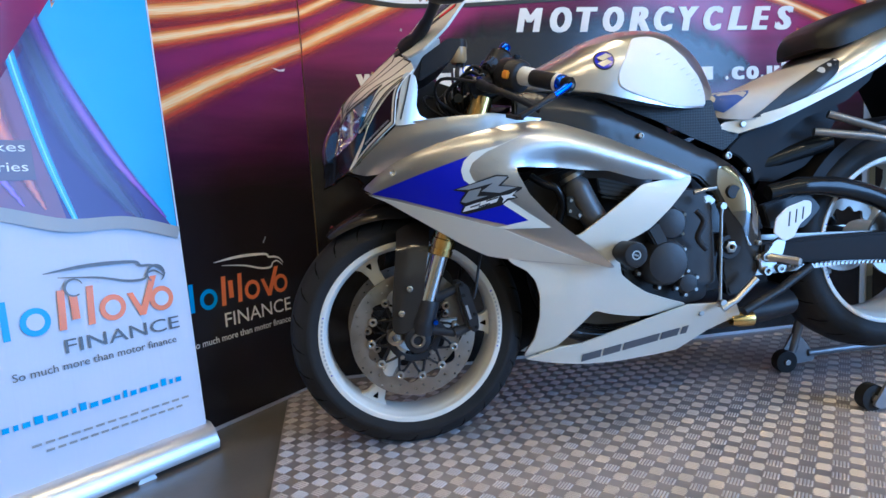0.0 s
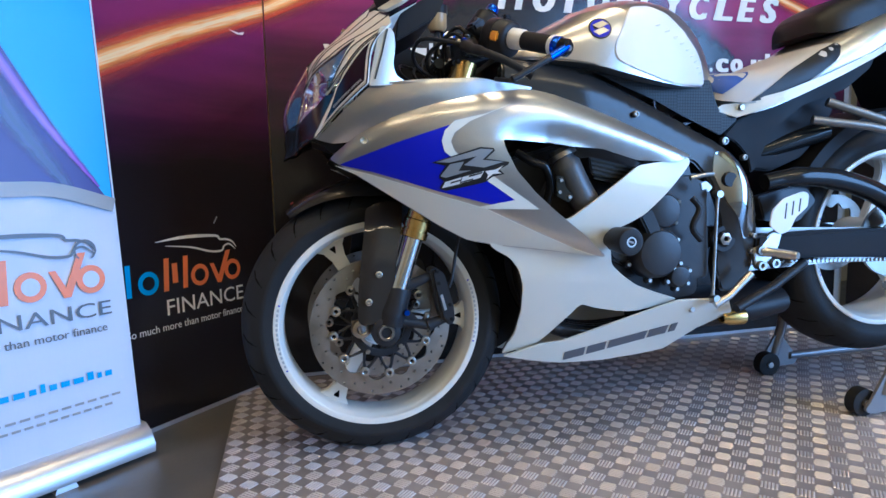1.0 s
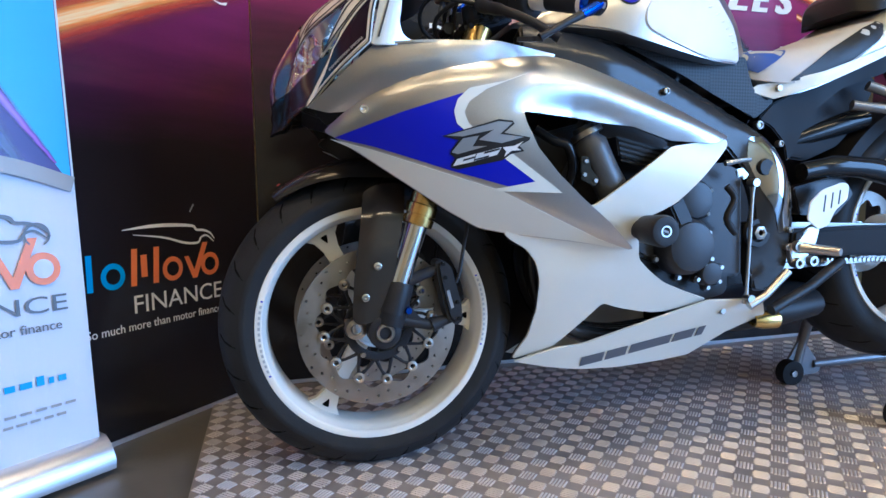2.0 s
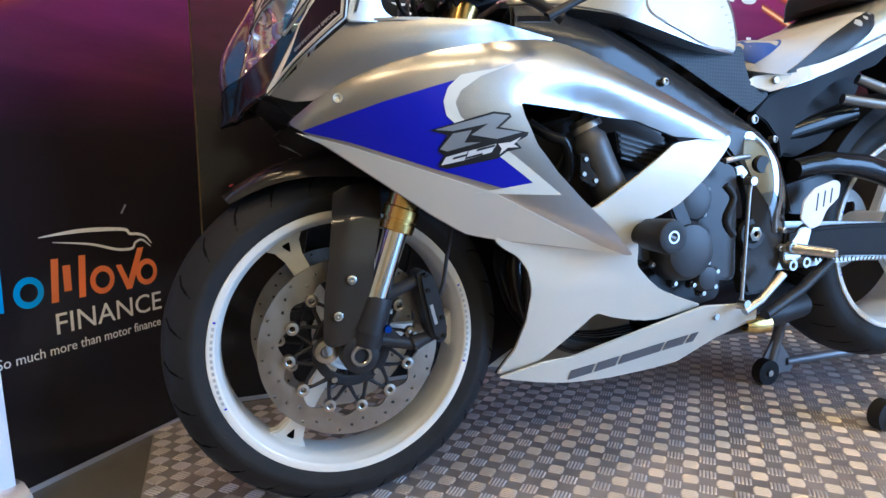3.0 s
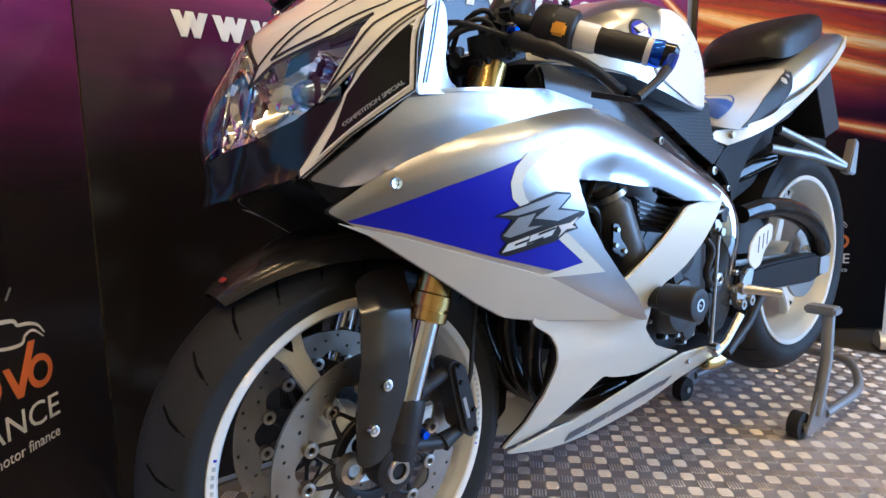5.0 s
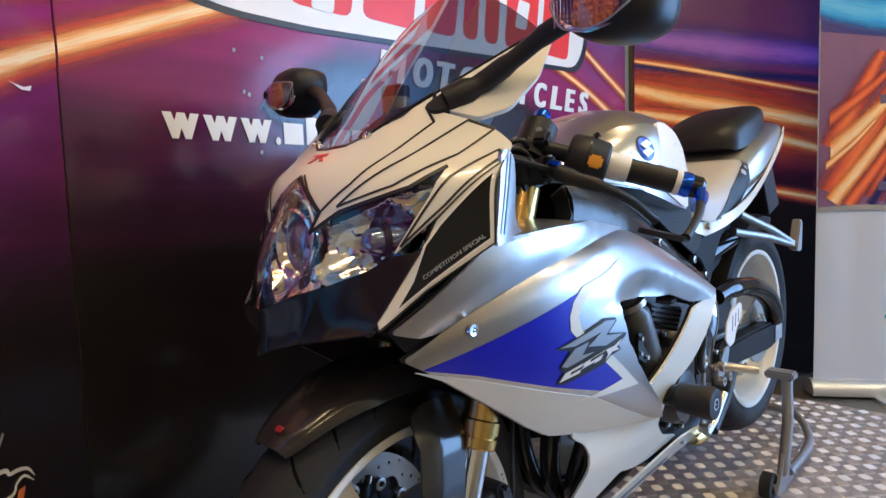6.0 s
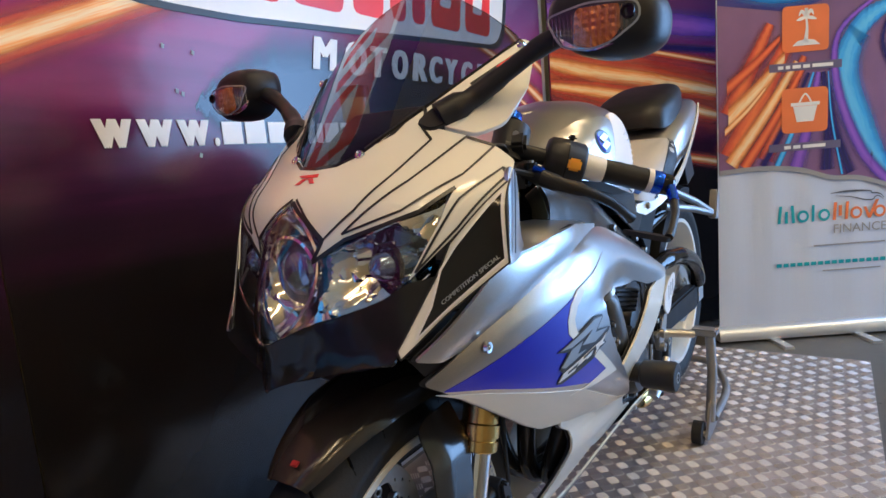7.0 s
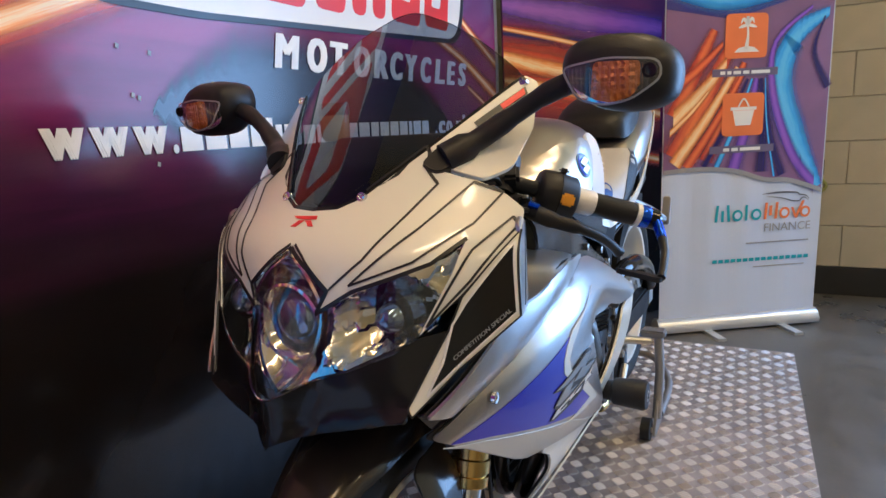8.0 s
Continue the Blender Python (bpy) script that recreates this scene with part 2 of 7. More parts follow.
def shell(bm, thick, bevel=0.0):
    front = bm.faces[:]
    rim = [e for e in bm.edges if len(e.link_faces) == 1]
    back = {v: bm.verts.new(v.co - v.normal * thick) for v in bm.verts[:]}
    side = []
    for e in rim:
        a, b = [l.vert for l in e.link_loops[0].face.loops if l.vert in e.verts]
        l = e.link_loops[0]
        a, b = l.vert, l.link_loop_next.vert
        side.append(bm.faces.new((b, a, back[a], back[b])))
    for f in front:
        bm.faces.new([back[l.vert] for l in reversed(f.loops[:])])
    if bevel:
        bmesh.ops.bevel(bm, geom=[e for e in rim if e.is_valid], offset=bevel, segments=2, affect="EDGES", clamp_overlap=True)
    return bm


def lathe(profile, n=64, axis="Y", centre=(0, 0, 0), closed=False, a0=0.0, a1=360.0):
    """Turns a profile of (along, radius) about an axis through centre."""
    bm = bmesh.new()
    full = abs(a1 - a0) >= 359.9
    rings = []
    for i in range(n if full else n + 1):
        a = radians(a0 + (a1 - a0) * i / n)
        ring = []
        for s, r in profile:
            p = {"Y": (r * math.cos(a), s, r * math.sin(a)), "Z": (r * math.cos(a), r * math.sin(a), s), "X": (s, r * math.cos(a), r * math.sin(a))}[axis]
            ring.append(bm.verts.new(Vector(p) + Vector(centre)))
        rings.append(ring)
    m = len(profile)
    for i in range(len(rings) if full else len(rings) - 1):
        a, b = rings[i], rings[(i + 1) % len(rings)]
        for j in range(m if closed else m - 1):
            k = (j + 1) % m
            bm.faces.new((a[j], b[j], b[k], a[k]))
    bmesh.ops.remove_doubles(bm, verts=bm.verts[:], dist=1e-6)
    bmesh.ops.recalc_face_normals(bm, faces=bm.faces[:])
    return bm


def tube(points, radius, n=12, caps=True, bm=None, smooth_line=0):
    """A round bar along points; radius a number or one for each point."""
    bm = bm or bmesh.new()
    if smooth_line:
        rs = radius if isinstance(radius, (list, tuple)) else [radius] * len(points)
        pts4 = curve_pts(points, smooth_line, False)
        k = len(pts4) - 1
        radius = [rs[min(int(i * (len(rs) - 1) / k), len(rs) - 1)] for i in range(k + 1)]
        points = pts4
    pts = [Vector(p) for p in points]
    rs = radius if isinstance(radius, (list, tuple)) else [radius] * len(pts)
    rings, side = [], None
    for i, p in enumerate(pts):
        d = (pts[min(i + 1, len(pts) - 1)] - pts[max(i - 1, 0)]).normalized()
        if side is None:
            side = d.orthogonal().normalized()
        side = (side - d * side.dot(d)).normalized()
        up = d.cross(side)
        rings.append([bm.verts.new(p + (side * math.cos(2 * math.pi * j / n) + up * math.sin(2 * math.pi * j / n)) * rs[i]) for j in range(n)])
    for a, b in zip(rings, rings[1:]):
        for j in range(n):
            bm.faces.new((a[j], a[(j + 1) % n], b[(j + 1) % n], b[j]))
    if caps:
        bm.faces.new(rings[0][::-1])
        bm.faces.new(rings[-1])
    return bm


def box(size, m=None, bevel=0.002, bm=None, seg=2):
    bm2 = bmesh.new()
    bmesh.ops.create_cube(bm2, size=1)
    for v in bm2.verts:
        v.co = Vector((v.co.x * size[0], v.co.y * size[1], v.co.z * size[2]))
    if bevel:
        bmesh.ops.bevel(bm2, geom=bm2.edges[:], offset=bevel, segments=seg, affect="EDGES", clamp_overlap=True)
    if m is not None:
        bm2.transform(m)
    if bm is None:
        return bm2
    join(bm, bm2)
    return bm


def join(bm, other):
    me = bpy.data.meshes.new("joined")
    other.to_mesh(me)
    other.free()
    bm.from_mesh(me)
    bpy.data.meshes.remove(me)
    return bm


def prism(outline, axis_pts, bevel=0.002):
    """Extrudes an outline (x, z) between two y values."""
    y0, y1 = axis_pts
    bm = bmesh.new()
    a = [bm.verts.new((p[0], y0, p[1])) for p in outline]
    b = [bm.verts.new((p[0], y1, p[1])) for p in outline]
    k = len(a)
    bm.faces.new(a)
    bm.faces.new(b[::-1])
    for i in range(k):
        bm.faces.new((a[i], b[i], b[(i + 1) % k], a[(i + 1) % k]))
    bmesh.ops.recalc_face_normals(bm, faces=bm.faces[:])
    if bevel:
        edges = [e for e in bm.edges if all(abs(v.co.y - e.verts[0].co.y) < 1e-7 for v in e.verts)]
        bmesh.ops.bevel(bm, geom=edges, offset=bevel, segments=2, affect="EDGES", clamp_overlap=True)
    return bm


def loft(sections, caps=True):
    """Skins closed sections that have the same number of points."""
    bm = bmesh.new()
    rings = [[bm.verts.new(p) for p in s] for s in sections]
    n = len(rings[0])
    for a, b in zip(rings, rings[1:]):
        for j in range(n):
            bm.faces.new((a[j], a[(j + 1) % n], b[(j + 1) % n], b[j]))
    if caps:
        bm.faces.new(rings[0][::-1])
        bm.faces.new(rings[-1])
    bmesh.ops.recalc_face_normals(bm, faces=bm.faces[:])
    return bm


def lerp(x, xs, ys):
    return float(np.interp(x, xs, ys))


def spline(x, xs, ys):
    """Smooth curve through control values."""
    if x <= xs[0]:
        return ys[0]
    if x >= xs[-1]:
        return ys[-1]
    i = max(j for j in range(len(xs) - 1) if xs[j] <= x)
    s = lambda j: (ys[min(j + 1, len(xs) - 1)] - ys[max(j - 1, 0)]) / (xs[min(j + 1, len(xs) - 1)] - xs[max(j - 1, 0)])
    h = xs[i + 1] - xs[i]
    t = (x - xs[i]) / h
    return (2 * t ** 3 - 3 * t * t + 1) * ys[i] + (t ** 3 - 2 * t * t + t) * h * s(i) + (3 * t * t - 2 * t ** 3) * ys[i + 1] + (t ** 3 - t * t) * h * s(i + 1)


def letters(text, size, m, depth=0.0006, shear=0.0, space=1.0, bold=0.0):
    """Raised flat letters in the built-in font; m places their baseline's left end, x along the text, z out of the face. size is the capitals' height."""
    cu = bpy.data.curves.new("letters", "FONT")
    cu.body, cu.size, cu.extrude, cu.shear, cu.space_character, cu.resolution_u, cu.offset = text, size / 0.69, depth, shear, space, 3, bold
    ob = bpy.data.objects.new("letters", cu)
    scene.collection.objects.link(ob)
    bpy.context.view_layer.update()
    me = bpy.data.meshes.new_from_object(ob.evaluated_get(bpy.context.evaluated_depsgraph_get()))
    bpy.data.objects.remove(ob)
    bpy.data.curves.remove(cu)
    bm = bmesh.new()
    bm.from_mesh(me)
    bpy.data.meshes.remove(me)
    return bm, m


def fitted_letters(text, width, height, m, depth=0.0006, shear=0.0, bold=0.0):
    """Letters stretched to a given width and capital height."""
    bm, _ = letters(text, height, m, depth, shear, 1.0 + (0.35 if bold else 0), bold)
    xs = [v.co.x for v in bm.verts]
    lo, hi = min(xs), max(xs)
    for v in bm.verts:
        v.co.x = (v.co.x - lo) / (hi - lo) * width
    bm.transform(m)
    return bm


# ---- the room ----
def printed(name, stops, rough=0.15, scale=(1.2, 1.2, 9.0), vary=0.35, top=0.0):
    """Printed vinyl whose picture runs from dark at the foot to cloudy colours above."""
    m = bpy.data.materials.new(name)
    m.use_nodes = True
    nt = m.node_tree
    b = nt.nodes["Principled BSDF"]
    b.inputs["Roughness"].default_value = rough
    b.inputs["Specular IOR Level"].default_value = 0.34
    tc = nt.nodes.new("ShaderNodeTexCoord")
    sep = nt.nodes.new("ShaderNodeSeparateXYZ")
    nt.links.new(tc.outputs["Object"], sep.inputs[0])
    mp = nt.nodes.new("ShaderNodeMapping")
    mp.inputs["Scale"].default_value = scale
    nt.links.new(tc.outputs["Object"], mp.inputs[0])
    n = nt.nodes.new("ShaderNodeTexNoise")
    n.inputs["Scale"].default_value, n.inputs["Detail"].default_value = 1.6, 5
    nt.links.new(mp.outputs[0], n.inputs["Vector"])
    mr = nt.nodes.new("ShaderNodeMapRange")
    mr.inputs[3].default_value, mr.inputs[4].default_value = -vary, vary
    nt.links.new(n.outputs["Fac"], mr.inputs[0])
    add = nt.nodes.new("ShaderNodeMath")
    nt.links.new(sep.outputs[2], add.inputs[0])
    nt.links.new(mr.outputs[0], add.inputs[1])
    sc = nt.nodes.new("ShaderNodeMath")
    sc.operation = "DIVIDE"
    sc.inputs[1].default_value = 2.4
    nt.links.new(add.outputs[0], sc.inputs[0])
    ramp = nt.nodes.new("ShaderNodeValToRGB")
    els = ramp.color_ramp.elements
    while len(els) < len(stops):
        els.new(0.5)
    for e, (z, c) in zip(els, stops):
        e.position, e.color = z / 2.4, (*c, 1)
    nt.links.new(sc.outputs[0], ramp.inputs[0])
    nt.links.new(ramp.outputs[0], b.inputs["Base Color"])
    bp = nt.nodes.new("ShaderNodeBump")
    n2 = nt.nodes.new("ShaderNodeTexNoise")
    n2.inputs["Scale"].default_value = 7
    nt.links.new(tc.outputs["Object"], n2.inputs["Vector"])
    bp.inputs["Strength"].default_value, bp.inputs["Distance"].default_value = 0.12, 0.01
    nt.links.new(n2.outputs["Fac"], bp.inputs["Height"])
    nt.links.new(bp.outputs[0], b.inputs["Normal"])
    return m


NIGHT = printed("night_print", [(0.0, (0.010, 0.010, 0.011)), (0.74, (0.012, 0.010, 0.012)), (0.90, (0.036, 0.010, 0.030)), (1.04, (0.11, 0.014, 0.072)), (1.22, (0.30, 0.032, 0.14)), (1.5, (0.14, 0.045, 0.16)), (2.4, (0.03, 0.02, 0.09))], vary=0.12)
# left board's night print, purple raised to carry a warm reflection in it
NIGHTSHEEN = printed("night_print_with_sheen", [(0.0, (0.014, 0.012, 0.013)), (0.66, (0.016, 0.012, 0.015)), (0.80, (0.048, 0.012, 0.042)), (0.98, (0.165, 0.023, 0.105)), (1.22, (0.31, 0.034, 0.15)), (1.5, (0.14, 0.045, 0.16)), (2.4, (0.03, 0.02, 0.09))], vary=0.12)
STREAKGLOW = soft_print("red_glow_print", (0.80, 0.20, 0.06), (0.60, 0.09, 0.05), (0.32, 0.03, 0.06), 0.10)
STREAKFIRE = soft_print("fire_streak_print", (0.95, 0.72, 0.40), (0.90, 0.38, 0.10), (0.72, 0.13, 0.05), 0.22, 0.45)
SOFTINK = soft_print("soft_ink_print", (0.010, 0.009, 0.016), (0.012, 0.010, 0.018), (0.030, 0.012, 0.032), 0.25)
SOFTSKY = soft_print("soft_sky_print", (0.14, 0.55, 0.95), (0.05, 0.36, 0.85), (0.04, 0.14, 0.55), 0.3)
SOFTPALE = soft_print("soft_pale_print", (0.32, 0.72, 0.98), (0.12, 0.52, 0.92), (0.06, 0.38, 0.85), 0.1)
SOFTNIGHT = soft_print("soft_night_print", (0.02, 0.015, 0.10), (0.04, 0.025, 0.18), (0.10, 0.06, 0.34), 0.1)
SOFTVIOLET = soft_print("soft_violet_print", (0.30, 0.12, 0.60), (0.18, 0.08, 0.50), (0.08, 0.06, 0.40), 0.1)
SOFTRUST = soft_print("soft_rust_print", (0.60, 0.14, 0.05), (0.36, 0.07, 0.08), (0.18, 0.04, 0.12), 0.1)
AMBERPRINT = material("orange_streak_print", (0.80, 0.24, 0.07), 0.25, 0, 0.2, 5)
CREAM = material("cream_streak_print", (0.90, 0.72, 0.42), 0.25, 0, 0.12, 6)
PRINTWHITE = material("white_print", (0.80, 0.80, 0.80), 0.3, 0, 0.03, 9)
PRINTGREY = material("grey_print", (0.30, 0.31, 0.33), 0.35, 0, 0.05, 9)
PRINTORANGE = material("orange_print", (0.80, 0.20, 0.05), 0.35, 0, 0.05, 9)
PRINTCYAN = material("cyan_print", (0.02, 0.33, 0.72), 0.35, 0, 0.05, 9)
PRINTTEAL = material("teal_print", (0.02, 0.36, 0.45), 0.35, 0, 0.05, 9)
PRINTSKY = material("bright_blue_print", (0.06, 0.42, 0.85), 0.35, 0, 0.12, 3)
PRINTNAVY = material("navy_print", (0.045, 0.035, 0.24), 0.35, 0, 0.25, 4)
PRINTVIOLET = material("violet_print", (0.16, 0.10, 0.45), 0.35, 0, 0.25, 4)
PRINTMAROON = material("maroon_print", (0.20, 0.10, 0.22), 0.35, 0, 0.3, 5)
VINYLWHITE = material("white_banner_vinyl", (0.56, 0.63, 0.80), 0.5, 0, 0.04, 4, bump=0.35, bscale=30, stretch=(1.0, 1.0, 0.06))
SOFTCAPTION = material("dim_caption_print", (0.13, 0.11, 0.20), 0.35, 0, 0.2, 6)
PRINTSLATE = material("slate_print", (0.085, 0.09, 0.11), 0.35, 0, 0.05, 9)
CONCRETE = material("grey_floor_paint", (0.098, 0.093, 0.087), 0.36, 0, 0.38, 9, bump=0.15, bscale=60, wear=0.3)
PLATE = material("tread_plate_aluminium", (0.39, 0.348, 0.342), 0.46, 0.55, 0.28, 9, bump=0.1, bscale=250, wear=0.2)
TREAD = material("tread_bar_aluminium", (0.635, 0.588, 0.582), 0.38, 0.4, 0.22, 14, wear=0.2)
BLOCKPAINT = material("cream_block_paint", (0.46, 0.43, 0.36), 0.55, 0, 0.08, 9, bump=0.35, bscale=120)
MORTAR = material("painted_mortar", (0.44, 0.41, 0.34), 0.7, 0, 0.08, 20, bump=0.3, bscale=150)
SKIRT = material("black_skirting_paint", (0.016, 0.016, 0.018), 0.45, 0, 0.2, 10)
# ochre chosen for the unseen walls and ceiling so silver parts reflect gold
WALLPAINT = material("ochre_bounce_paint", (0.56, 0.43, 0.23), 0.6, 0, 0.06, 4, bump=0.1, bscale=80)
CEILPAINT = material("gold_bounce_paint", (0.68, 0.48, 0.17), 0.7, 0, 0.05, 4)
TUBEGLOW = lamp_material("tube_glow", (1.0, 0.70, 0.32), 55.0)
ALUSAT = material("satin_aluminium", (0.62, 0.64, 0.68), 0.32, 0.7, 0.05, 12)

X0, X1, Y0, Y1, H = -3.8, 3.15, -5.0, 1.3, 3.0


def wall_box(name, lo, hi, mat, label):
    m = pose(*[(a + b) / 2 for a, b in zip(lo, hi)])
    bm = box([b - a for a, b in zip(lo, hi)], m, 0)
    return bm


def structure(name, bm, mats, label, category, smooth=False):
    return tagged(new(name, emit(name, bm, mats, smooth)), label, category, kind="structure")


ground = structure("floor", box((X1 - X0 + 8, Y1 - Y0 + 8, 0.12), pose((X0 + X1) / 2, (Y0 + Y1) / 2, -0.06), 0), CONCRETE, "grey painted concrete showroom floor, slightly glossy and scuffed", "floor")
structure("ceiling", box((X1 - X0 + 0.4, Y1 - Y0 + 0.4, 0.15), pose((X0 + X1) / 2, (Y0 + Y1) / 2, H + 0.075), 0), CEILPAINT, "unseen showroom ceiling, tinted ochre for warm reflections", "ceiling")
structure("wall_north", wall_box("w", (X0, Y1, 0), (X1, Y1 + 0.2, H), WALLPAINT, ""), WALLPAINT, "unseen wall behind the display boards, tinted ochre for warm reflections", "wall")


def pierced(name, axis, at, lo, hi, o0, o1, z0, z1, mat, label):
    """A wall with one opening through it; axis is the one along which it runs."""
    bm = bmesh.new()
    spans = ((lo, o0, 0, H), (o1, hi, 0, H), (o0, o1, z1, H), (o0, o1, 0, z0))
    for a, b, c, d in spans:
        if b - a > 1e-4 and d - c > 1e-4:
            size, mid = ((b - a, 0.2, d - c), ((a + b) / 2, at, (c + d) / 2)) if axis == "x" else ((0.2, b - a, d - c), (at, (a + b) / 2, (c + d) / 2))
            box(size, pose(*mid), 0, bm)
    return structure(name, bm, mat, label, "wall")


structure("wall_south", wall_box("w", (X0, Y0 - 0.2, 0), (X1, Y0, H), WALLPAINT, ""), WALLPAINT, "unseen showroom wall, tinted ochre for warm reflections", "wall")
structure("wall_west", wall_box("w", (X0 - 0.2, Y0, 0), (X0, Y1, H), WALLPAINT, ""), WALLPAINT, "unseen showroom end wall, tinted ochre for warm reflections", "wall")
east = pierced("wall_east", "y", X1 + 0.1, Y0, Y1, -4.6, -1.75, 0.0, 2.6, MORTAR, "cream painted concrete block wall beside a wide open doorway")
skirt = bmesh.new()
box((0.012, 1.75 + Y1 - 0.02, 0.155), pose(X1 - 0.006, (-1.75 + Y1) / 2, 0.0785), 0.003, skirt)
structure("baseboard", skirt, SKIRT, "black painted skirting band along the block wall", "skirting")

# floor mat of tread plate
MAT = (-0.355, 2.13, -0.67, 0.535)
mat_ob = thing("tread_plate_mat", "grey aluminium five-bar tread plate mat under the motorcycle", "floor mat", pose(0, 0, 0))
part("sheet", box((MAT[1] - MAT[0], MAT[3] - MAT[2], 0.004), pose((MAT[0] + MAT[1]) / 2, (MAT[2] + MAT[3]) / 2, 0.002), 0.0008), PLATE, mat_ob)


def tread_bars():
    verts, faces = [], []
    pitch, rows, cols = 0.0435, 28, 57
    for i in range(cols):
        for j in range(rows):
            cx, cy = MAT[0] + 0.022 + i * pitch, MAT[2] + 0.02 + j * pitch
            if cx > MAT[1] - 0.02 or cy > MAT[3] - 0.02:
                continue
            a = radians(45 if (i + j) % 2 else -45)
            dx, dy = math.cos(a), math.sin(a)
            for k in (-2, -1, 0, 1, 2):
                ox, oy = cx - dy * k * 0.0066, cy + dx * k * 0.0066
                half = 0.0160 if abs(k) < 2 else 0.0135
                b0 = len(verts)
                for s, w, z in ((1, 0.0023, 0.0038), (0.75, 0.0008, 0.0060)):
                    for e, f in ((-1, -1), (1, -1), (1, 1), (-1, 1)):
                        verts.append((ox + dx * half * s * e - dy * w * f, oy + dy * half * s * e + dx * w * f, z))
                faces.append((b0 + 4, b0 + 5, b0 + 6, b0 + 7))
                for q in range(4):
                    faces.append((b0 + q, b0 + (q + 1) % 4, b0 + 4 + (q + 1) % 4, b0 + 4 + q))
    me = bpy.data.meshes.new("tread_bars")
    me.from_pydata(verts, [], faces)
    me.materials.append(TREAD)
    return me


bars = new("tread_pattern", tread_bars())
bars.parent = mat_ob
tagged(bars, "raised tread bars in alternating diagonal groups", kind="stuff")


# ---- printed boards and banners ----
class Face:
    """A flat upright face: u runs along it to the right, v up, w out of it."""

    def __init__(self, ox, oy, dx, dy, lean=0.0):
        d = Vector((dx, dy, 0)).normalized()
        self.o, self.d, self.n, self.lean = Vector((ox, oy, 0)), d, Vector((d.y, -d.x, 0)), lean

    def at(self, u, v, w=0.0):
        return self.o + self.d * u + Vector((0, 0, v)) + self.n * (w - self.lean * v)

    def m(self, u, v, w=0.0):
        up = (Vector((0, 0, 1)) - self.n * self.lean).normalized()
        r = Matrix((self.d, up, self.d.cross(up))).transposed().to_4x4()
        return Matrix.Translation(self.at(u, v, w)) @ r

    def slab(self, u0, u1, v0, v1, thick, bevel=0.001):
        return box((u1 - u0, v1 - v0, thick), self.m((u0 + u1) / 2, (v0 + v1) / 2, -thick / 2), bevel)

    def print(self, outline, w=0.0008, step=5.0):
        return patch(outline, lambda u, v: self.at(u, v, w), self.n, 0.0006, step)

    def ribbon(self, line, widths, w=0.0008, n=6):
        pts = curve_pts(line, n, False)
        k = len(pts) - 1
        up, down = [], []
        for i, p in enumerate(pts):
            d = (pts[min(i + 1, k)] - pts[max(i - 1, 0)]).normalized()
            h = lerp(i / k, [j / (len(widths) - 1) for j in range(len(widths))], widths) / 2
            up.append((p.x - d.y * h, p.y + d.x * h))
            down.append((p.x + d.y * h, p.y - d.x * h))
        bm = bmesh.new()
        a = [bm.verts.new(self.at(*q, w)) for q in up]
        b = [bm.verts.new(self.at(*q, w)) for q in down]
        for i in range(k):
            bm.faces.new((b[i], b[i + 1], a[i + 1], a[i]))
        bm.normal_update()
        return shell(bm, 0.0004)

    def soft(self, line, widths, w=0.0008, n=6):
        """A flat printed band with a map along and across it."""
        pts = curve_pts(line, n, False)
        k = len(pts) - 1
        bm = bmesh.new()
        uv = bm.loops.layers.uv.new("map")
        up, dn, run, at = [], [], [], 0.0
        for i, p in enumerate(pts):
            at += (p - pts[max(i - 1, 0)]).length
            run.append(at * 4)
            d = (pts[min(i + 1, k)] - pts[max(i - 1, 0)]).normalized()
            h = lerp(i / k, [j / (len(widths) - 1) for j in range(len(widths))], widths) / 2
            off = Vector((0.0, h / d.x)) if abs(d.x) > 0.6 else Vector((-d.y * h, d.x * h))
            up.append(bm.verts.new(self.at(p.x + off.x, p.y + off.y, w)))
            dn.append(bm.verts.new(self.at(p.x - off.x, p.y - off.y, w)))
        for i in range(k):
            f = bm.faces.new((dn[i], dn[i + 1], up[i + 1], up[i]))
            for loop, c in zip(f.loops, ((run[i], 0), (run[i + 1], 0), (run[i + 1], 1), (run[i], 1))):
                loop[uv].uv = c
        return bm

    def spaced(self, s, u, v, width, height, board, mat, w=0.0008, shear=0.0, bold=0.0, fill=0.74):
        """Condensed capitals set wide apart, one part for each."""
        rel = {"M": 1.25, "w": 1.35, ".": 0.42, "k": 1.0}
        cells = [rel.get(c, 1.0) for c in s]
        unit = width / sum(cells)
        for c, cw in zip(s, cells):
            wide = unit * cw * (fill if c != "." else 0.5)
            bm = fitted_letters(c, wide, height, self.m(u, v, w), 0.0003, shear, 0.0 if c in "Mw" else height * 0.028)
            for k in (1, 2) if c != "." else ():
                join(bm, fitted_letters(c, wide, height, self.m(u + bold * k / 2, v, w + 0.0004 * k), 0.0003, shear, 0.0 if c in "Mw" else height * 0.028))
            part("letter", bm, mat, board, smooth=False)
            u += unit * cw

    def text(self, s, u, v, width, height, w=0.0008, shear=0.0, bold=0.0):
        return fitted_letters(s, width, height, self.m(u, v, w), 0.0003, shear, bold)


def circle(cx, cy, r, n=20, sx=1.0, a0=0, a1=360):
    return [(cx + sx * r * math.cos(radians(a0 + (a1 - a0) * i / n)), cy + r * math.sin(radians(a0 + (a1 - a0) * i / n))) for i in range(n)]


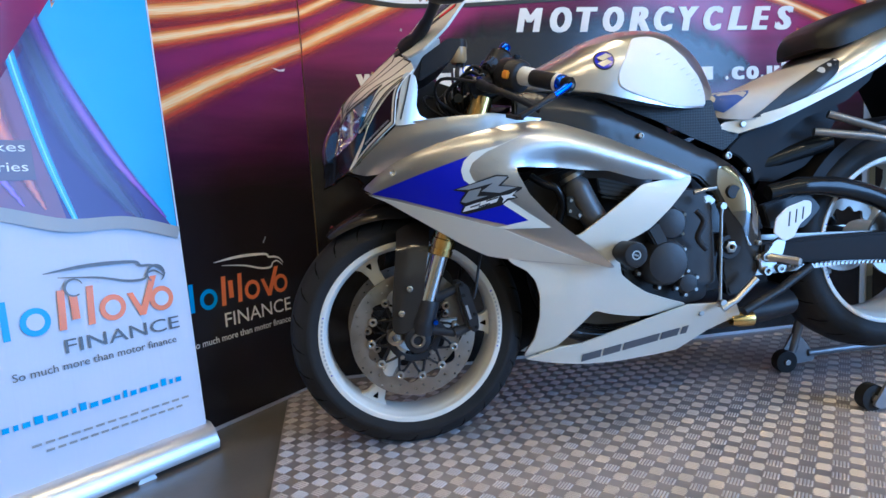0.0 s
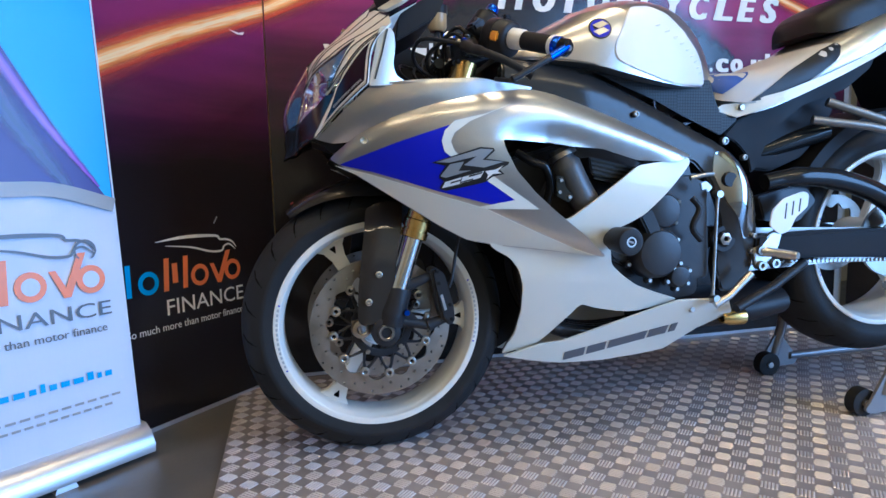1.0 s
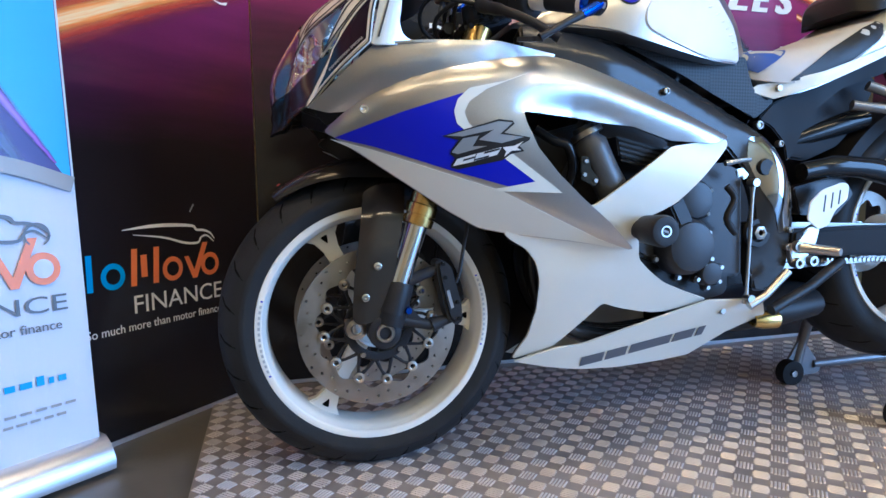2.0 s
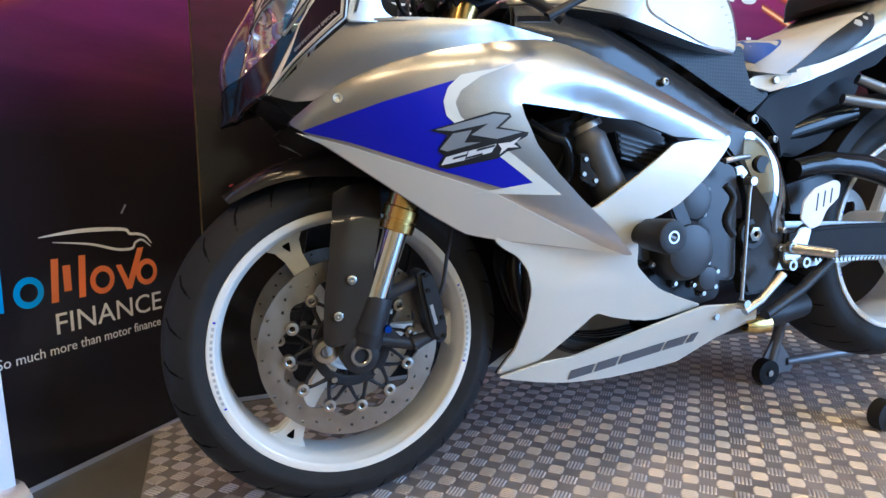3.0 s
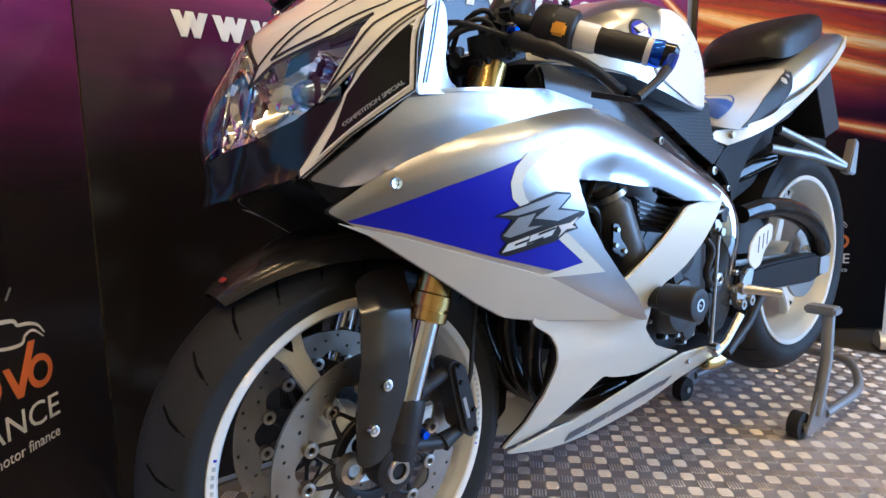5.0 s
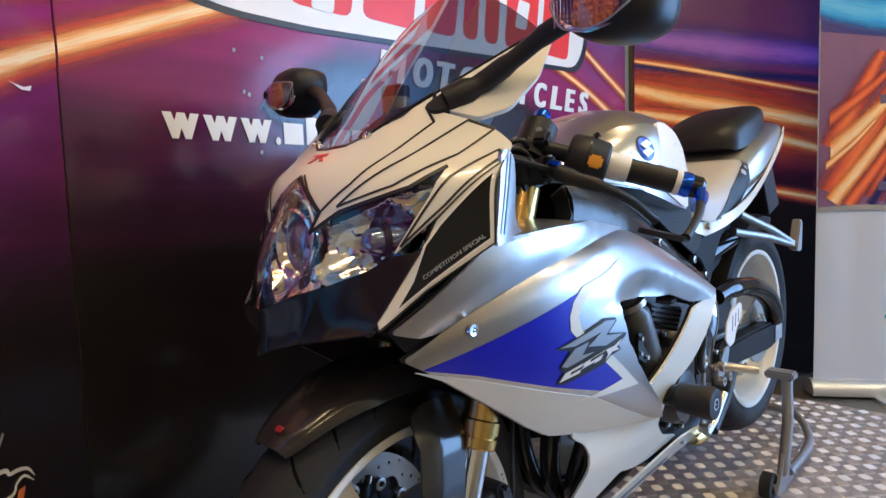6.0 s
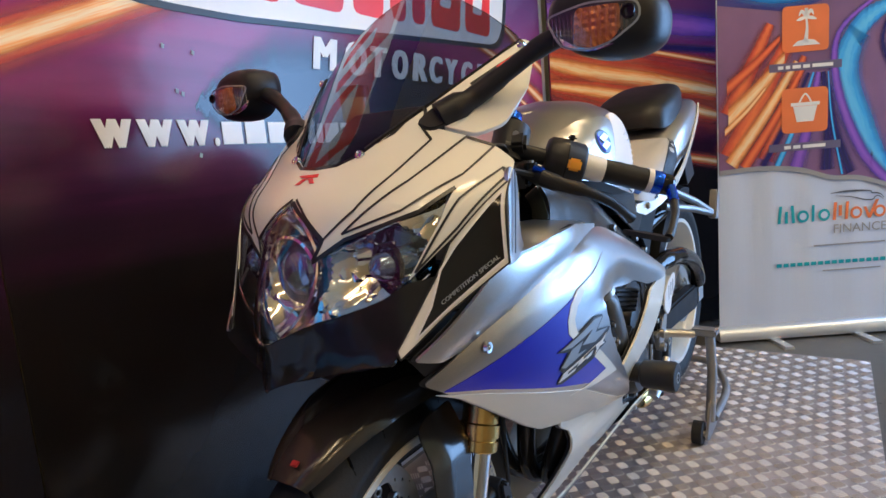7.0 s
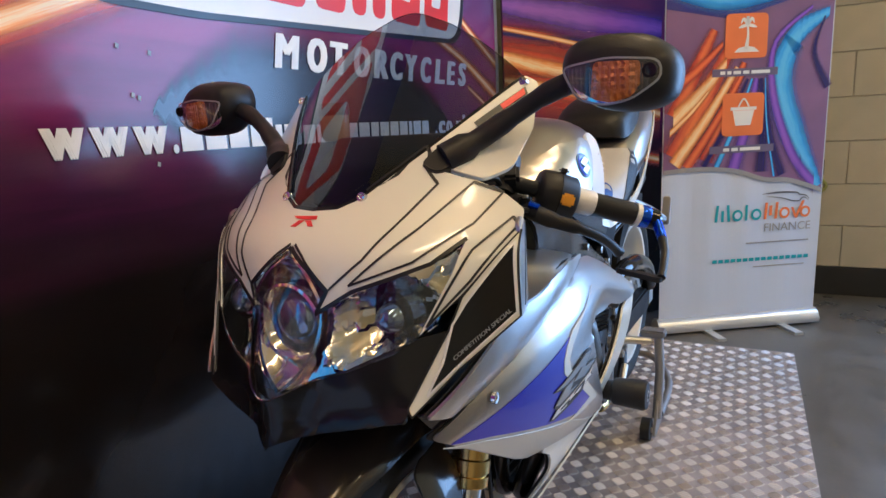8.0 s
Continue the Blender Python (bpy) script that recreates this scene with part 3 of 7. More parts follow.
def streak(board, f, line, widths, w=0.0008):
    part("streak", f.soft(line, [x * 2.5 for x in widths], w), STREAKGLOW, board, smooth=False)
    part("streak", f.soft(line, [x * 1.15 for x in widths], w + 0.0006), STREAKFIRE, board, smooth=False)


def bar(u0, u1, v0, v1, slant=0.0):
    return [(u0, v0), (u1, v0), (u1 + slant, v1), (u0 + slant, v1)]


def finance_logo(board, f, u, v, s, first, second, words, swoosh, w=0.0008, drop=0.085):
    """Two-colour wordmark as plain shapes, with the readable line under it; u, v is the lower left of the line, s its width."""
    v0 = v
    v = v - drop * s
    v1 = v0 - (drop - 0.085) * s * 1.25
    x = u - 1.02 * s
    mz = v + 0.33 * s
    for o in (bar(x, x + 0.055 * s, mz, mz + 0.33 * s, 0.03 * s), bar(x + 0.27 * s, x + 0.325 * s, mz, mz + 0.33 * s, -0.03 * s), bar(x + 0.135 * s, x + 0.19 * s, mz, mz + 0.22 * s)):
        part("logo_shape", f.print(o, w), first, board, smooth=False)
    for cx in (0.47, 0.86):
        part("logo_shape", f.print(circle(x + cx * s, v + 0.44 * s, 0.115 * s, 20, 0.95), w), first, board, smooth=False)
        part("logo_counter", f.print(circle(x + cx * s, v + 0.44 * s, 0.068 * s, 18, 0.95), w + 0.0006), words[1], board, smooth=False)
    part("logo_shape", f.print(bar(x + 0.63 * s, x + 0.68 * s, mz, mz + 0.31 * s), w), first, board, smooth=False)
    u1 = u
    part("logo_shape", f.print(bar(u1, u1 + 0.055 * s, v + 0.33 * s, v + 0.66 * s, 0.02 * s), w), second, board, smooth=False)
    part("logo_shape", f.print(bar(u1 + 0.105 * s, u1 + 0.165 * s, v + 0.40 * s, v + 0.60 * s), w), second, board, smooth=False)
    part("logo_shape", f.print(bar(u1 + 0.22 * s, u1 + 0.275 * s, v + 0.33 * s, v + 0.66 * s, 0.02 * s), w), second, board, smooth=False)
    for k, cx in enumerate((0.43, 0.86)):
        part("logo_shape", f.print(circle(u1 + cx * s, v + 0.44 * s, 0.115 * s, 20, 0.95), w), second, board, smooth=False)
        part("logo_counter", f.print(circle(u1 + cx * s, v + 0.44 * s, 0.068 * s, 18, 0.95), w + 0.0006), words[1], board, smooth=False)
    part("logo_shape", f.print([(u1 + 0.56 * s, v + 0.54 * s), (u1 + 0.61 * s, v + 0.54 * s), (u1 + 0.67 * s, v + 0.40 * s), (u1 + 0.78 * s, v + 0.66 * s), (u1 + 0.84 * s, v + 0.66 * s), (u1 + 0.70 * s, v + 0.32 * s), (u1 + 0.65 * s, v + 0.32 * s)], w + 0.0003), second, board, smooth=False)
    part("logo_word", f.text("FINANCE", u + 0.02 * s, v0 - (0.03 * s if drop > 0.1 else 0.0), 0.97 * s, (0.115 if drop > 0.1 else 0.16) * s, w), words[0], board, smooth=False)
    # outline of a vehicle above the wordmark
    part("logo_swoosh", f.ribbon([(u + a * s, v1 + b * s) for a, b in ((-0.06, 0.745), (0.20, 0.765), (0.415, 0.765), (0.66, 0.745), (0.71, 0.705), (0.79, 0.695), (0.87, 0.665), (0.925, 0.60))], [0.006 * s, 0.030 * s, 0.034 * s, 0.026 * s, 0.022 * s, 0.024 * s, 0.018 * s, 0.006 * s], w + 0.0012), swoosh, board, smooth=False)
    part("logo_swoosh", f.ribbon([(u + a * s, v1 + b * s) for a, b in ((0.04, 0.70), (0.34, 0.655), (0.56, 0.590), (0.68, 0.575), (0.735, 0.585), (0.76, 0.625), (0.83, 0.640), (0.913, 0.575))], [0.005 * s, 0.018 * s, 0.022 * s, 0.024 * s, 0.020 * s, 0.018 * s, 0.018 * s, 0.005 * s], w + 0.0016), swoosh, board, smooth=False)


fL = Face(-0.228, 0.552, 1, 1.04)
fM = Face(0.0, 0.552, 1, 0)
fR = Face(1.95, 0.54, 1, -1.04)
fB1 = Face(-0.536, 0.099, 0.76, 0.64, 0.066)
fB2 = Face(2.2, -0.12, 0.407, -0.655)

board_l = thing("display_board", "tall black and purple printed display board with a lender's logo", "display board")
part("panel", fL.slab(-1.5, -0.001, 0.012, 2.4, 0.02), NIGHTSHEEN, board_l)
streak(board_l, fL, [(-0.75, 0.80), (-0.534, 0.894), (-0.302, 1.004), (-0.002, 1.128)], [0.060, 0.060, 0.055, 0.05])
streak(board_l, fL, [(-0.75, 1.02), (-0.534, 1.069), (-0.285, 1.142), (-0.002, 1.232)], [0.035, 0.040, 0.036, 0.034])
streak(board_l, fL, [(-0.75, 1.10), (-0.537, 1.137), (-0.28, 1.205), (-0.002, 1.30)], [0.04, 0.05, 0.05, 0.04])
finance_logo(board_l, fL, -0.392, 0.288, 0.256, PRINTCYAN, PRINTORANGE, (PRINTWHITE, NIGHT), PRINTWHITE)
part("tagline", fL.text("So much more than motor finance", -0.5, 0.250, 0.356, 0.019), PRINTWHITE, board_l, smooth=False)
part("scuff", fL.print([(-0.134, 1.047), (-0.10, 1.044), (-0.079, 1.050), (-0.084, 1.041), (-0.105, 1.039)], 0.0030), PRINTWHITE, board_l, smooth=False)
part("scuff", fL.print([(-0.216, 0.533), (-0.213, 0.530), (-0.225, 0.512), (-0.228, 0.514)], 0.0012), PRINTGREY, board_l, smooth=False)
part("foot_strip", fL.slab(-1.5, -0.03, 0.0, 0.011, 0.022), ALUSAT, board_l)

board_m = thing("display_board", "large black and purple printed display board with white lettering", "display board")
part("panel", fM.slab(-0.226, 1.93, 0.012, 2.4, 0.02), NIGHT, board_m)
part("dark_cloud", fM.soft([(0.16, 1.06), (0.40, 1.08), (0.75, 1.09), (1.10, 1.08), (1.42, 1.04)], [0.02, 0.42, 0.50, 0.44, 0.02], 0.0004), SOFTINK, board_m, smooth=False)
streak(board_m, fM, [(-0.224, 1.132), (-0.075, 1.198), (0.091, 1.271), (0.30, 1.36), (0.7, 1.5)], [0.05, 0.052, 0.055, 0.05, 0.03])
streak(board_m, fM, [(-0.224, 1.235), (-0.05, 1.31), (0.2, 1.42)], [0.034, 0.036, 0.034])
streak(board_m, fM, [(1.20, 1.36), (1.55, 1.27), (1.80, 1.18), (1.925, 1.13)], [0.02, 0.03, 0.04, 0.05])
streak(board_m, fM, [(1.35, 1.52), (1.6, 1.40), (1.925, 1.27)], [0.02, 0.03, 0.035])
streak(board_m, fM, [(1.62, 1.16), (1.78, 1.10), (1.925, 1.04)], [0.015, 0.02, 0.03])
fM.spaced("www.", -0.056, 0.986, 0.275, 0.078, board_m, PRINTWHITE, 0.0026, 0.0, 0.009, 0.78)
xq = 0.215
for k, ww in enumerate((0.052, 0.056, 0.056, 0.042, 0.022, 0.022, 0.052, 0.048, 0.075, 0.054, 0.04, 0.054, 0.042, 0.05, 0.05, 0.05, 0.022, 0.052, 0.048)):
    tall = 0.064 if k in (1, 4) else 0.048
    part("name_bar", fM.print(bar(xq, xq + ww, 0.986, 0.986 + tall), 0.0022), PRINTWHITE, board_m, smooth=False)
    xq += ww + 0.009
fM.spaced(".co.uk", 1.315, 0.986, 0.30, 0.066, board_m, PRINTWHITE, 0.0026, 0.0, 0.009, 0.72)
fM.spaced("MOTORCYCLES", 0.506, 1.166, 1.115, 0.081, board_m, PRINTWHITE, 0.0026, 0.22, 0.013, 0.70)
# large red wordmark as plain slanted shapes with a white and a black border
marks = [(-0.06, 0.28), (0.245, 0.20), (0.46, 0.20), (0.68, 0.15), (0.845, 0.09), (0.95, 0.09), (1.055, 0.2), (1.27, 0.2)]
border = [(-0.14, 1.30), (0.10, 1.262), (0.30, 1.262), (1.50, 1.33), (1.56, 1.40), (1.62, 1.66), (1.2, 1.70), (0.95, 1.80), (0.2, 1.78), (0.0, 1.72), (-0.12, 1.60)]
part("logo_border", fM.print(rounded([(p[0] * 1.01 + (0.012 if p[0] > 0.7 else -0.014), p[1] + (0.014 if p[1] > 1.5 else -0.014)) for p in border], 0.05), 0.0024), INKBLACK, board_m, smooth=False)
part("logo_border", fM.print(rounded(border, 0.05), 0.0032), PRINTWHITE, board_m, smooth=False)
for k, (mx, mw) in enumerate(marks):
    base = 1.296 + 0.055 * max(0, mx) * 0.8
    tall = 0.42 if k in (0, 1, 4, 5) else 0.30
    part("logo_shape", fM.print(rounded(bar(mx, mx + mw - 0.02, base, base + tall, 0.05), 0.03), 0.0040), RED, board_m, smooth=False)
    if k in (0, 1, 2, 6, 7):
        part("logo_counter", fM.print(rounded(bar(mx + 0.06, mx + mw - 0.075, base + (0.07 if k != 1 else -0.002), base + tall * 0.55, 0.03), 0.012), 0.0048), PRINTWHITE, board_m, smooth=False)
for su, sv in ((0.13, 1.085), (0.118, 1.09), (0.152, 0.962), (0.10, 1.175), (0.165, 1.168)):
    part("scuff", fM.print([(su, sv), (su + 0.006, sv - 0.002), (su + 0.008, sv + 0.006), (su + 0.002, sv + 0.008)], 0.0026), PRINTGREY, board_m, smooth=False)
part("foot_strip", fM.slab(-0.2, 1.93, 0.0, 0.011, 0.022), ALUSAT, board_m)
part("edge_post", fM.slab(1.931, 1.965, 0.0, 2.4, 0.03), ALUSAT, board_m, "slim metal post between two boards")

board_r = thing("display_board", "printed display board with orange and purple light trails", "display board")
part("panel", fR.slab(0.02, 0.86, 0.012, 2.4, 0.02), NIGHT, board_r)
streak(board_r, fR, [(0.02, 1.30), (0.25, 1.24), (0.5, 1.20), (0.84, 1.13)], [0.07, 0.11, 0.10, 0.07], 0.0016)
streak(board_r, fR, [(0.02, 1.20), (0.25, 1.16), (0.5, 1.11), (0.84, 1.02)], [0.04, 0.07, 0.07, 0.05], 0.0030)
streak(board_r, fR, [(0.02, 1.42), (0.3, 1.37), (0.84, 1.26)], [0.02, 0.03, 0.02])
streak(board_r, fR, [(0.3, 0.92), (0.55, 0.86), (0.84, 0.80)], [0.01, 0.03, 0.04])
streak(board_r, fR, [(0.35, 1.86), (0.6, 1.82), (0.84, 1.80)], [0.008, 0.02, 0.015])
part("cloud_band", fR.soft([(0.02, 1.52), (0.4, 1.47), (0.84, 1.42)], [0.14, 0.24, 0.16], 0.0010), SOFTVIOLET, board_r, smooth=False)
part("cloud_band", fR.soft([(0.02, 1.40), (0.4, 1.36), (0.84, 1.32)], [0.03, 0.07, 0.05], 0.0012), SOFTNIGHT, board_r, smooth=False)
part("glow_band", fR.soft([(0.02, 1.26), (0.3, 1.20), (0.84, 1.10)], [0.40, 0.56, 0.48], 0.0006), STREAKGLOW, board_r, smooth=False)
finance_logo(board_r, fR, 0.405, 0.285, 0.256, PRINTCYAN, PRINTORANGE, (PRINTWHITE, NIGHT), PRINTWHITE)
part("tagline", fR.text("So much more than motor finance", 0.297, 0.250, 0.356, 0.019), PRINTWHITE, board_r, smooth=False)


def rollup(name, f, u0, u1, top, label, toe=0.15):
    """A roll-up banner: cassette with feet, printed sheet, top rail."""
    b = thing(name, label, "roll-up banner")
    n = 24
    bm = bmesh.new()
    rows = []
    for i in range(n + 1):
        u = u0 + (u1 - u0) * i / n
        w = 0.0025 * math.sin(i * 1.1) + 0.0015 * math.sin(i * 2.7)
        rows.append([bm.verts.new(f.at(u, z, w * (1 if z > 0.2 else 0.2))) for z in (0.06, 0.2, 0.6, 1.2, top)])
    for a, c in zip(rows, rows[1:]):
        for j in range(4):
            bm.faces.new((a[j], c[j], c[j + 1], a[j + 1]))
    bm.normal_update()
    part("sheet", shell(bm, 0.0008), VINYLWHITE, b)
    prof = [(-0.042, 0.012), (0.042, 0.012), (0.046, 0.03), (0.034, 0.058), (0.012, 0.074), (-0.012, 0.074), (-0.034, 0.058), (-0.046, 0.03)]
    part("cassette", loft([[f.at(u, v, w - 0.01) for w, v in prof] for u in (u0 - 0.012, u1 + 0.012)]), ALUSAT, b, "silver metal base cassette")
    part("top_rail", loft([[f.at(u, top + v, w) for w, v in ((-0.01, 0), (0.01, 0), (0.01, 0.03), (-0.01, 0.03))] for u in (u0, u1)]), ALUSAT, b)
    for u in (u0 + (u1 - u0) * 0.3, u0 + (u1 - u0) * 0.78):
        part("foot", loft([[f.at(u + du, v, w) for du, v in ((-0.022, 0.0), (0.022, 0.0), (0.018, 0.012), (-0.018, 0.012))] for w in (-0.15, toe)]), ALUSAT, b)
    return b


b1 = rollup("rollup_banner", fB1, -0.80, 0.0, 2.0, "white roll-up banner with blue light-trail artwork on a silver base", 0.03)
AW = 0.004
wave = [(-0.80, 0.66), (-0.60, 0.70), (-0.386, 0.655), (-0.256, 0.618), (-0.123, 0.612), (-0.004, 0.575)]
part("artwork", fB1.print([*wave, (-0.004, 1.99), (-0.80, 1.99)], AW), PRINTNAVY, b1, smooth=False)
part("artwork", fB1.print([(-0.006, 0.578), (-0.06, 0.665), (-0.128, 0.789), (-0.219, 0.972), (-0.261, 1.113), (-0.31, 1.45), (-0.005, 1.45)], AW + 0.0008), PRINTSKY, b1, smooth=False)
part("artwork", fB1.print([(-0.80, 0.66), (-0.60, 0.70), (-0.386, 0.655), (-0.25, 0.62), (-0.275, 0.75), (-0.305, 0.90), (-0.33, 1.05), (-0.34, 1.3), (-0.80, 1.3)], AW + 0.0008), PRINTMAROON, b1, smooth=False)
BANDS = (
    ([(-0.03, 0.62), (-0.15, 0.80), (-0.235, 0.972), (-0.275, 1.113), (-0.32, 1.45)], [0.008, 0.045, 0.055, 0.06, 0.07], SOFTVIOLET),
    ([(-0.09, 0.62), (-0.20, 0.80), (-0.262, 0.972), (-0.30, 1.15), (-0.33, 1.45)], [0.03, 0.10, 0.09, 0.06, 0.05], SOFTNIGHT),
    ([(-0.234, 0.628), (-0.268, 0.75), (-0.294, 0.876), (-0.319, 1.047), (-0.335, 1.4)], [0.018, 0.028, 0.032, 0.034, 0.036], SOFTSKY),
    ([(-0.234, 0.628), (-0.268, 0.75), (-0.294, 0.876), (-0.319, 1.047), (-0.335, 1.4)], [0.006, 0.010, 0.012, 0.013, 0.014], SOFTPALE),
    ([(-0.29, 0.66), (-0.34, 0.80), (-0.37, 0.95), (-0.39, 1.3)], [0.01, 0.06, 0.08, 0.08], SOFTRUST),
    ([(-0.33, 0.67), (-0.40, 0.85), (-0.43, 1.3)], [0.01, 0.05, 0.06], SOFTVIOLET),
    ([(-0.350, 0.95), (-0.390, 1.08), (-0.44, 1.2), (-0.50, 1.45)], [0.02, 0.09, 0.18, 0.30], SOFTSKY),
)
for k, (line, wd, mt) in enumerate(BANDS):
    part("artwork", fB1.soft(line, wd, AW + 0.0016 + 0.0001 * k), mt, b1, smooth=False)
part("artwork", fB1.ribbon([(p[0], p[1] + 0.004) for p in wave], [0.03] * 6, AW + 0.0030), PRINTGREY, b1, smooth=False)
part("picture_tile", fB1.print(rounded(bar(-0.55, -0.345, 0.845, 1.05), 0.02), AW + 0.0030), PRINTORANGE, b1, smooth=False)
part("caption_band", fB1.print(bar(-0.62, -0.30, 0.725, 0.81), AW + 0.0030), SOFTCAPTION, b1, smooth=False)
part("wording", fB1.text("kes", -0.366, 0.786, 0.054, 0.020, AW + 0.0040), PRINTWHITE, b1, smooth=False)
part("wording", fB1.text("ries", -0.366, 0.744, 0.054, 0.020, AW + 0.0040), PRINTWHITE, b1, smooth=False)
finance_logo(b1, fB1, -0.300, 0.348, 0.268, PRINTCYAN, PRINTORANGE, (PRINTSLATE, VINYLWHITE), PRINTSLATE, AW, 0.165)
for cu, cv, r, a0, a1 in ((0.15, 0.50, 0.070, 20, 300), (0.84, 0.51, 0.078, -60, 230)):
    arc = [(-0.300 + 0.268 * (cu + r * math.cos(radians(a0 + (a1 - a0) * k / 12))), 0.348 + 0.268 * (cv + r * math.sin(radians(a0 + (a1 - a0) * k / 12)))) for k in range(13)]
    part("logo_swoosh", fB1.ribbon(arc, [0.002, 0.006, 0.003], AW + 0.0004, 2), PRINTSLATE, b1, smooth=False)
part("tagline", fB1.text("So much more than motor finance", -0.40, 0.305, 0.352, 0.017, AW), PRINTSLATE, b1, smooth=False)
xq = -0.46
for k in range(19):
    ww = (0.02, 0.013, 0.009, 0.014, 0.017)[k % 5]
    part("address_bar", fB1.print(bar(xq, xq + ww, 0.205, 0.205 + (0.012 if k % 4 else 0.018)), AW), PRINTCYAN, b1, smooth=False)
    xq += ww + 0.0075
for k, (ua, ub) in enumerate(((-0.385, -0.03), (-0.36, -0.05))):
    for j in range(14):
        u = ua + (ub - ua) * j / 14
        part("small_print", fB1.print(bar(u, u + (ub - ua) / 14 * 0.7, 0.158 - 0.018 * k, 0.163 - 0.018 * k), AW), PRINTGREY, b1, smooth=False)

SOFTS = {"orange_streak_print": STREAKFIRE, "orange_print": STREAKGLOW, "cream_streak_print": STREAKFIRE, "navy_print": SOFTNIGHT, "bright_blue_print": SOFTSKY, "violet_print": SOFTVIOLET}
b2 = rollup("rollup_banner", fB2, 0.0, 0.765, 2.0, "white roll-up banner with orange and blue light trails on metal feet")
wave2 = [(0.004, 0.755), (0.17, 0.762), (0.342, 0.745), (0.48, 0.70), (0.60, 0.69), (0.76, 0.636)]
part("artwork", fB2.print([*wave2, (0.76, 1.99), (0.004, 1.99)], AW), PRINTMAROON, b2, smooth=False)
part("artwork", fB2.print([(0.004, 1.45), (0.30, 1.40), (0.55, 1.47), (0.76, 1.50), (0.76, 1.99), (0.004, 1.99)], AW + 0.0006), PRINTNAVY, b2, smooth=False)
part("artwork", fB2.soft([(0.0, 1.56), (0.3, 1.50), (0.76, 1.62)], [0.16, 0.2, 0.2], AW + 0.0010), SOFTSKY, b2, smooth=False)
for a, c, wd in (((0.06, 0.82), (0.30, 1.30), 0.22), ((0.05, 1.0), (0.22, 1.36), 0.16), ((0.20, 0.80), (0.36, 1.22), 0.12)):
    part("artwork", fB2.soft([a, ((a[0] + c[0]) / 2, (a[1] + c[1]) / 2), c], [wd, wd * 0.8, wd * 0.4], AW + 0.0009 + 0.00003 * len(b2.children)), STREAKGLOW, b2, smooth=False)
for a, c, wd, mt in (((0.045, 0.98), (0.28, 1.22), 0.06, AMBERPRINT), ((0.055, 0.79), (0.33, 1.20), 0.05, AMBERPRINT), ((0.11, 0.775), (0.36, 1.18), 0.045, PRINTORANGE), ((0.04, 1.11), (0.26, 1.30), 0.045, PRINTORANGE), ((0.03, 0.93), (0.2, 1.10), 0.02, CREAM), ((0.19, 0.775), (0.38, 1.15), 0.03, PRINTNAVY), ((0.25, 0.77), (0.40, 1.15), 0.02, PRINTSKY), ((0.33, 0.76), (0.42, 1.15), 0.055, PRINTVIOLET), ((0.46, 0.74), (0.44, 1.15), 0.05, PRINTNAVY)):
    part("artwork", fB2.soft([a, ((a[0] + c[0]) / 2 + 0.01, (a[1] + c[1]) / 2), c], [wd * 2.0, wd * 1.5, wd * 0.8], AW + 0.0012 + 0.00004 * len(b2.children)), SOFTS[mt.name], b2, smooth=False)
for line, wd, mt in (([(0.74, 0.66), (0.60, 0.92), (0.53, 1.15), (0.60, 1.33), (0.74, 1.42)], [0.05, 0.13, 0.13, 0.10, 0.04], PRINTSKY), ([(0.72, 0.67), (0.60, 0.82), (0.50, 1.08), (0.50, 1.30), (0.66, 1.44)], [0.06, 0.06, 0.05, 0.03, 0.02], PRINTVIOLET), ([(0.56, 0.72), (0.49, 0.92), (0.46, 1.1)], [0.06, 0.05, 0.02], PRINTNAVY), ([(0.525, 0.715), (0.478, 0.95), (0.46, 1.15)], [0.012, 0.01, 0.006], PRINTSKY), ([(0.755, 1.10), (0.68, 1.25), (0.72, 1.40)], [0.05, 0.03, 0.01], PRINTNAVY)):
    part("artwork", fB2.soft(line, [x * 1.35 for x in wd], AW + 0.0018 + 0.00002 * len(b2.children)), SOFTS[mt.name], b2, smooth=False)
part("artwork", fB2.ribbon([(p[0], p[1] + 0.004) for p in wave2], [0.02] * 6, AW + 0.0026), PRINTGREY, b2, smooth=False)
for va, sizes in ((1.237, (0.022, 0.018, 0.034, 0.028, 0.085)), (0.905, (0.028, 0.030, 0.095))):
    part("picture_tile", fB2.print(rounded(bar(0.268, 0.460, va, va + 0.185), 0.022), AW + 0.0032), PRINTORANGE, b2, smooth=False)
    part("caption_band", fB2.print(bar(0.215, 0.515, va - 0.075, va - 0.042), AW + 0.0032), SOFTCAPTION, b2, smooth=False)
    xq = 0.365 - (sum(sizes) + 0.010 * (len(sizes) - 1)) / 2
    for ww in sizes:
        part("caption_bar", fB2.print(bar(xq, xq + ww, va - 0.066, va - 0.052), AW + 0.004), PRINTWHITE, b2, smooth=False)
        xq += ww + 0.010
part("pictogram", fB2.ribbon([(0.364, 1.275), (0.37, 1.33), (0.366, 1.375)], [0.02, 0.01, 0.008], AW + 0.004), PRINTWHITE, b2, smooth=False)
part("pictogram", fB2.print([(0.31, 1.262), (0.425, 1.262), (0.40, 1.282), (0.365, 1.288), (0.33, 1.28)], AW + 0.004), PRINTWHITE, b2, smooth=False)
for dx, dy in ((-0.04, -0.012), (-0.03, 0.018), (0.03, 0.02), (0.042, -0.01), (0.0, 0.03)):
    part("pictogram", fB2.ribbon([(0.366, 1.375), (0.366 + dx * 0.6, 1.38 + dy), (0.366 + dx, 1.37 + dy * 0.6)], [0.012, 0.014, 0.003], AW + 0.0046), PRINTWHITE, b2, smooth=False)
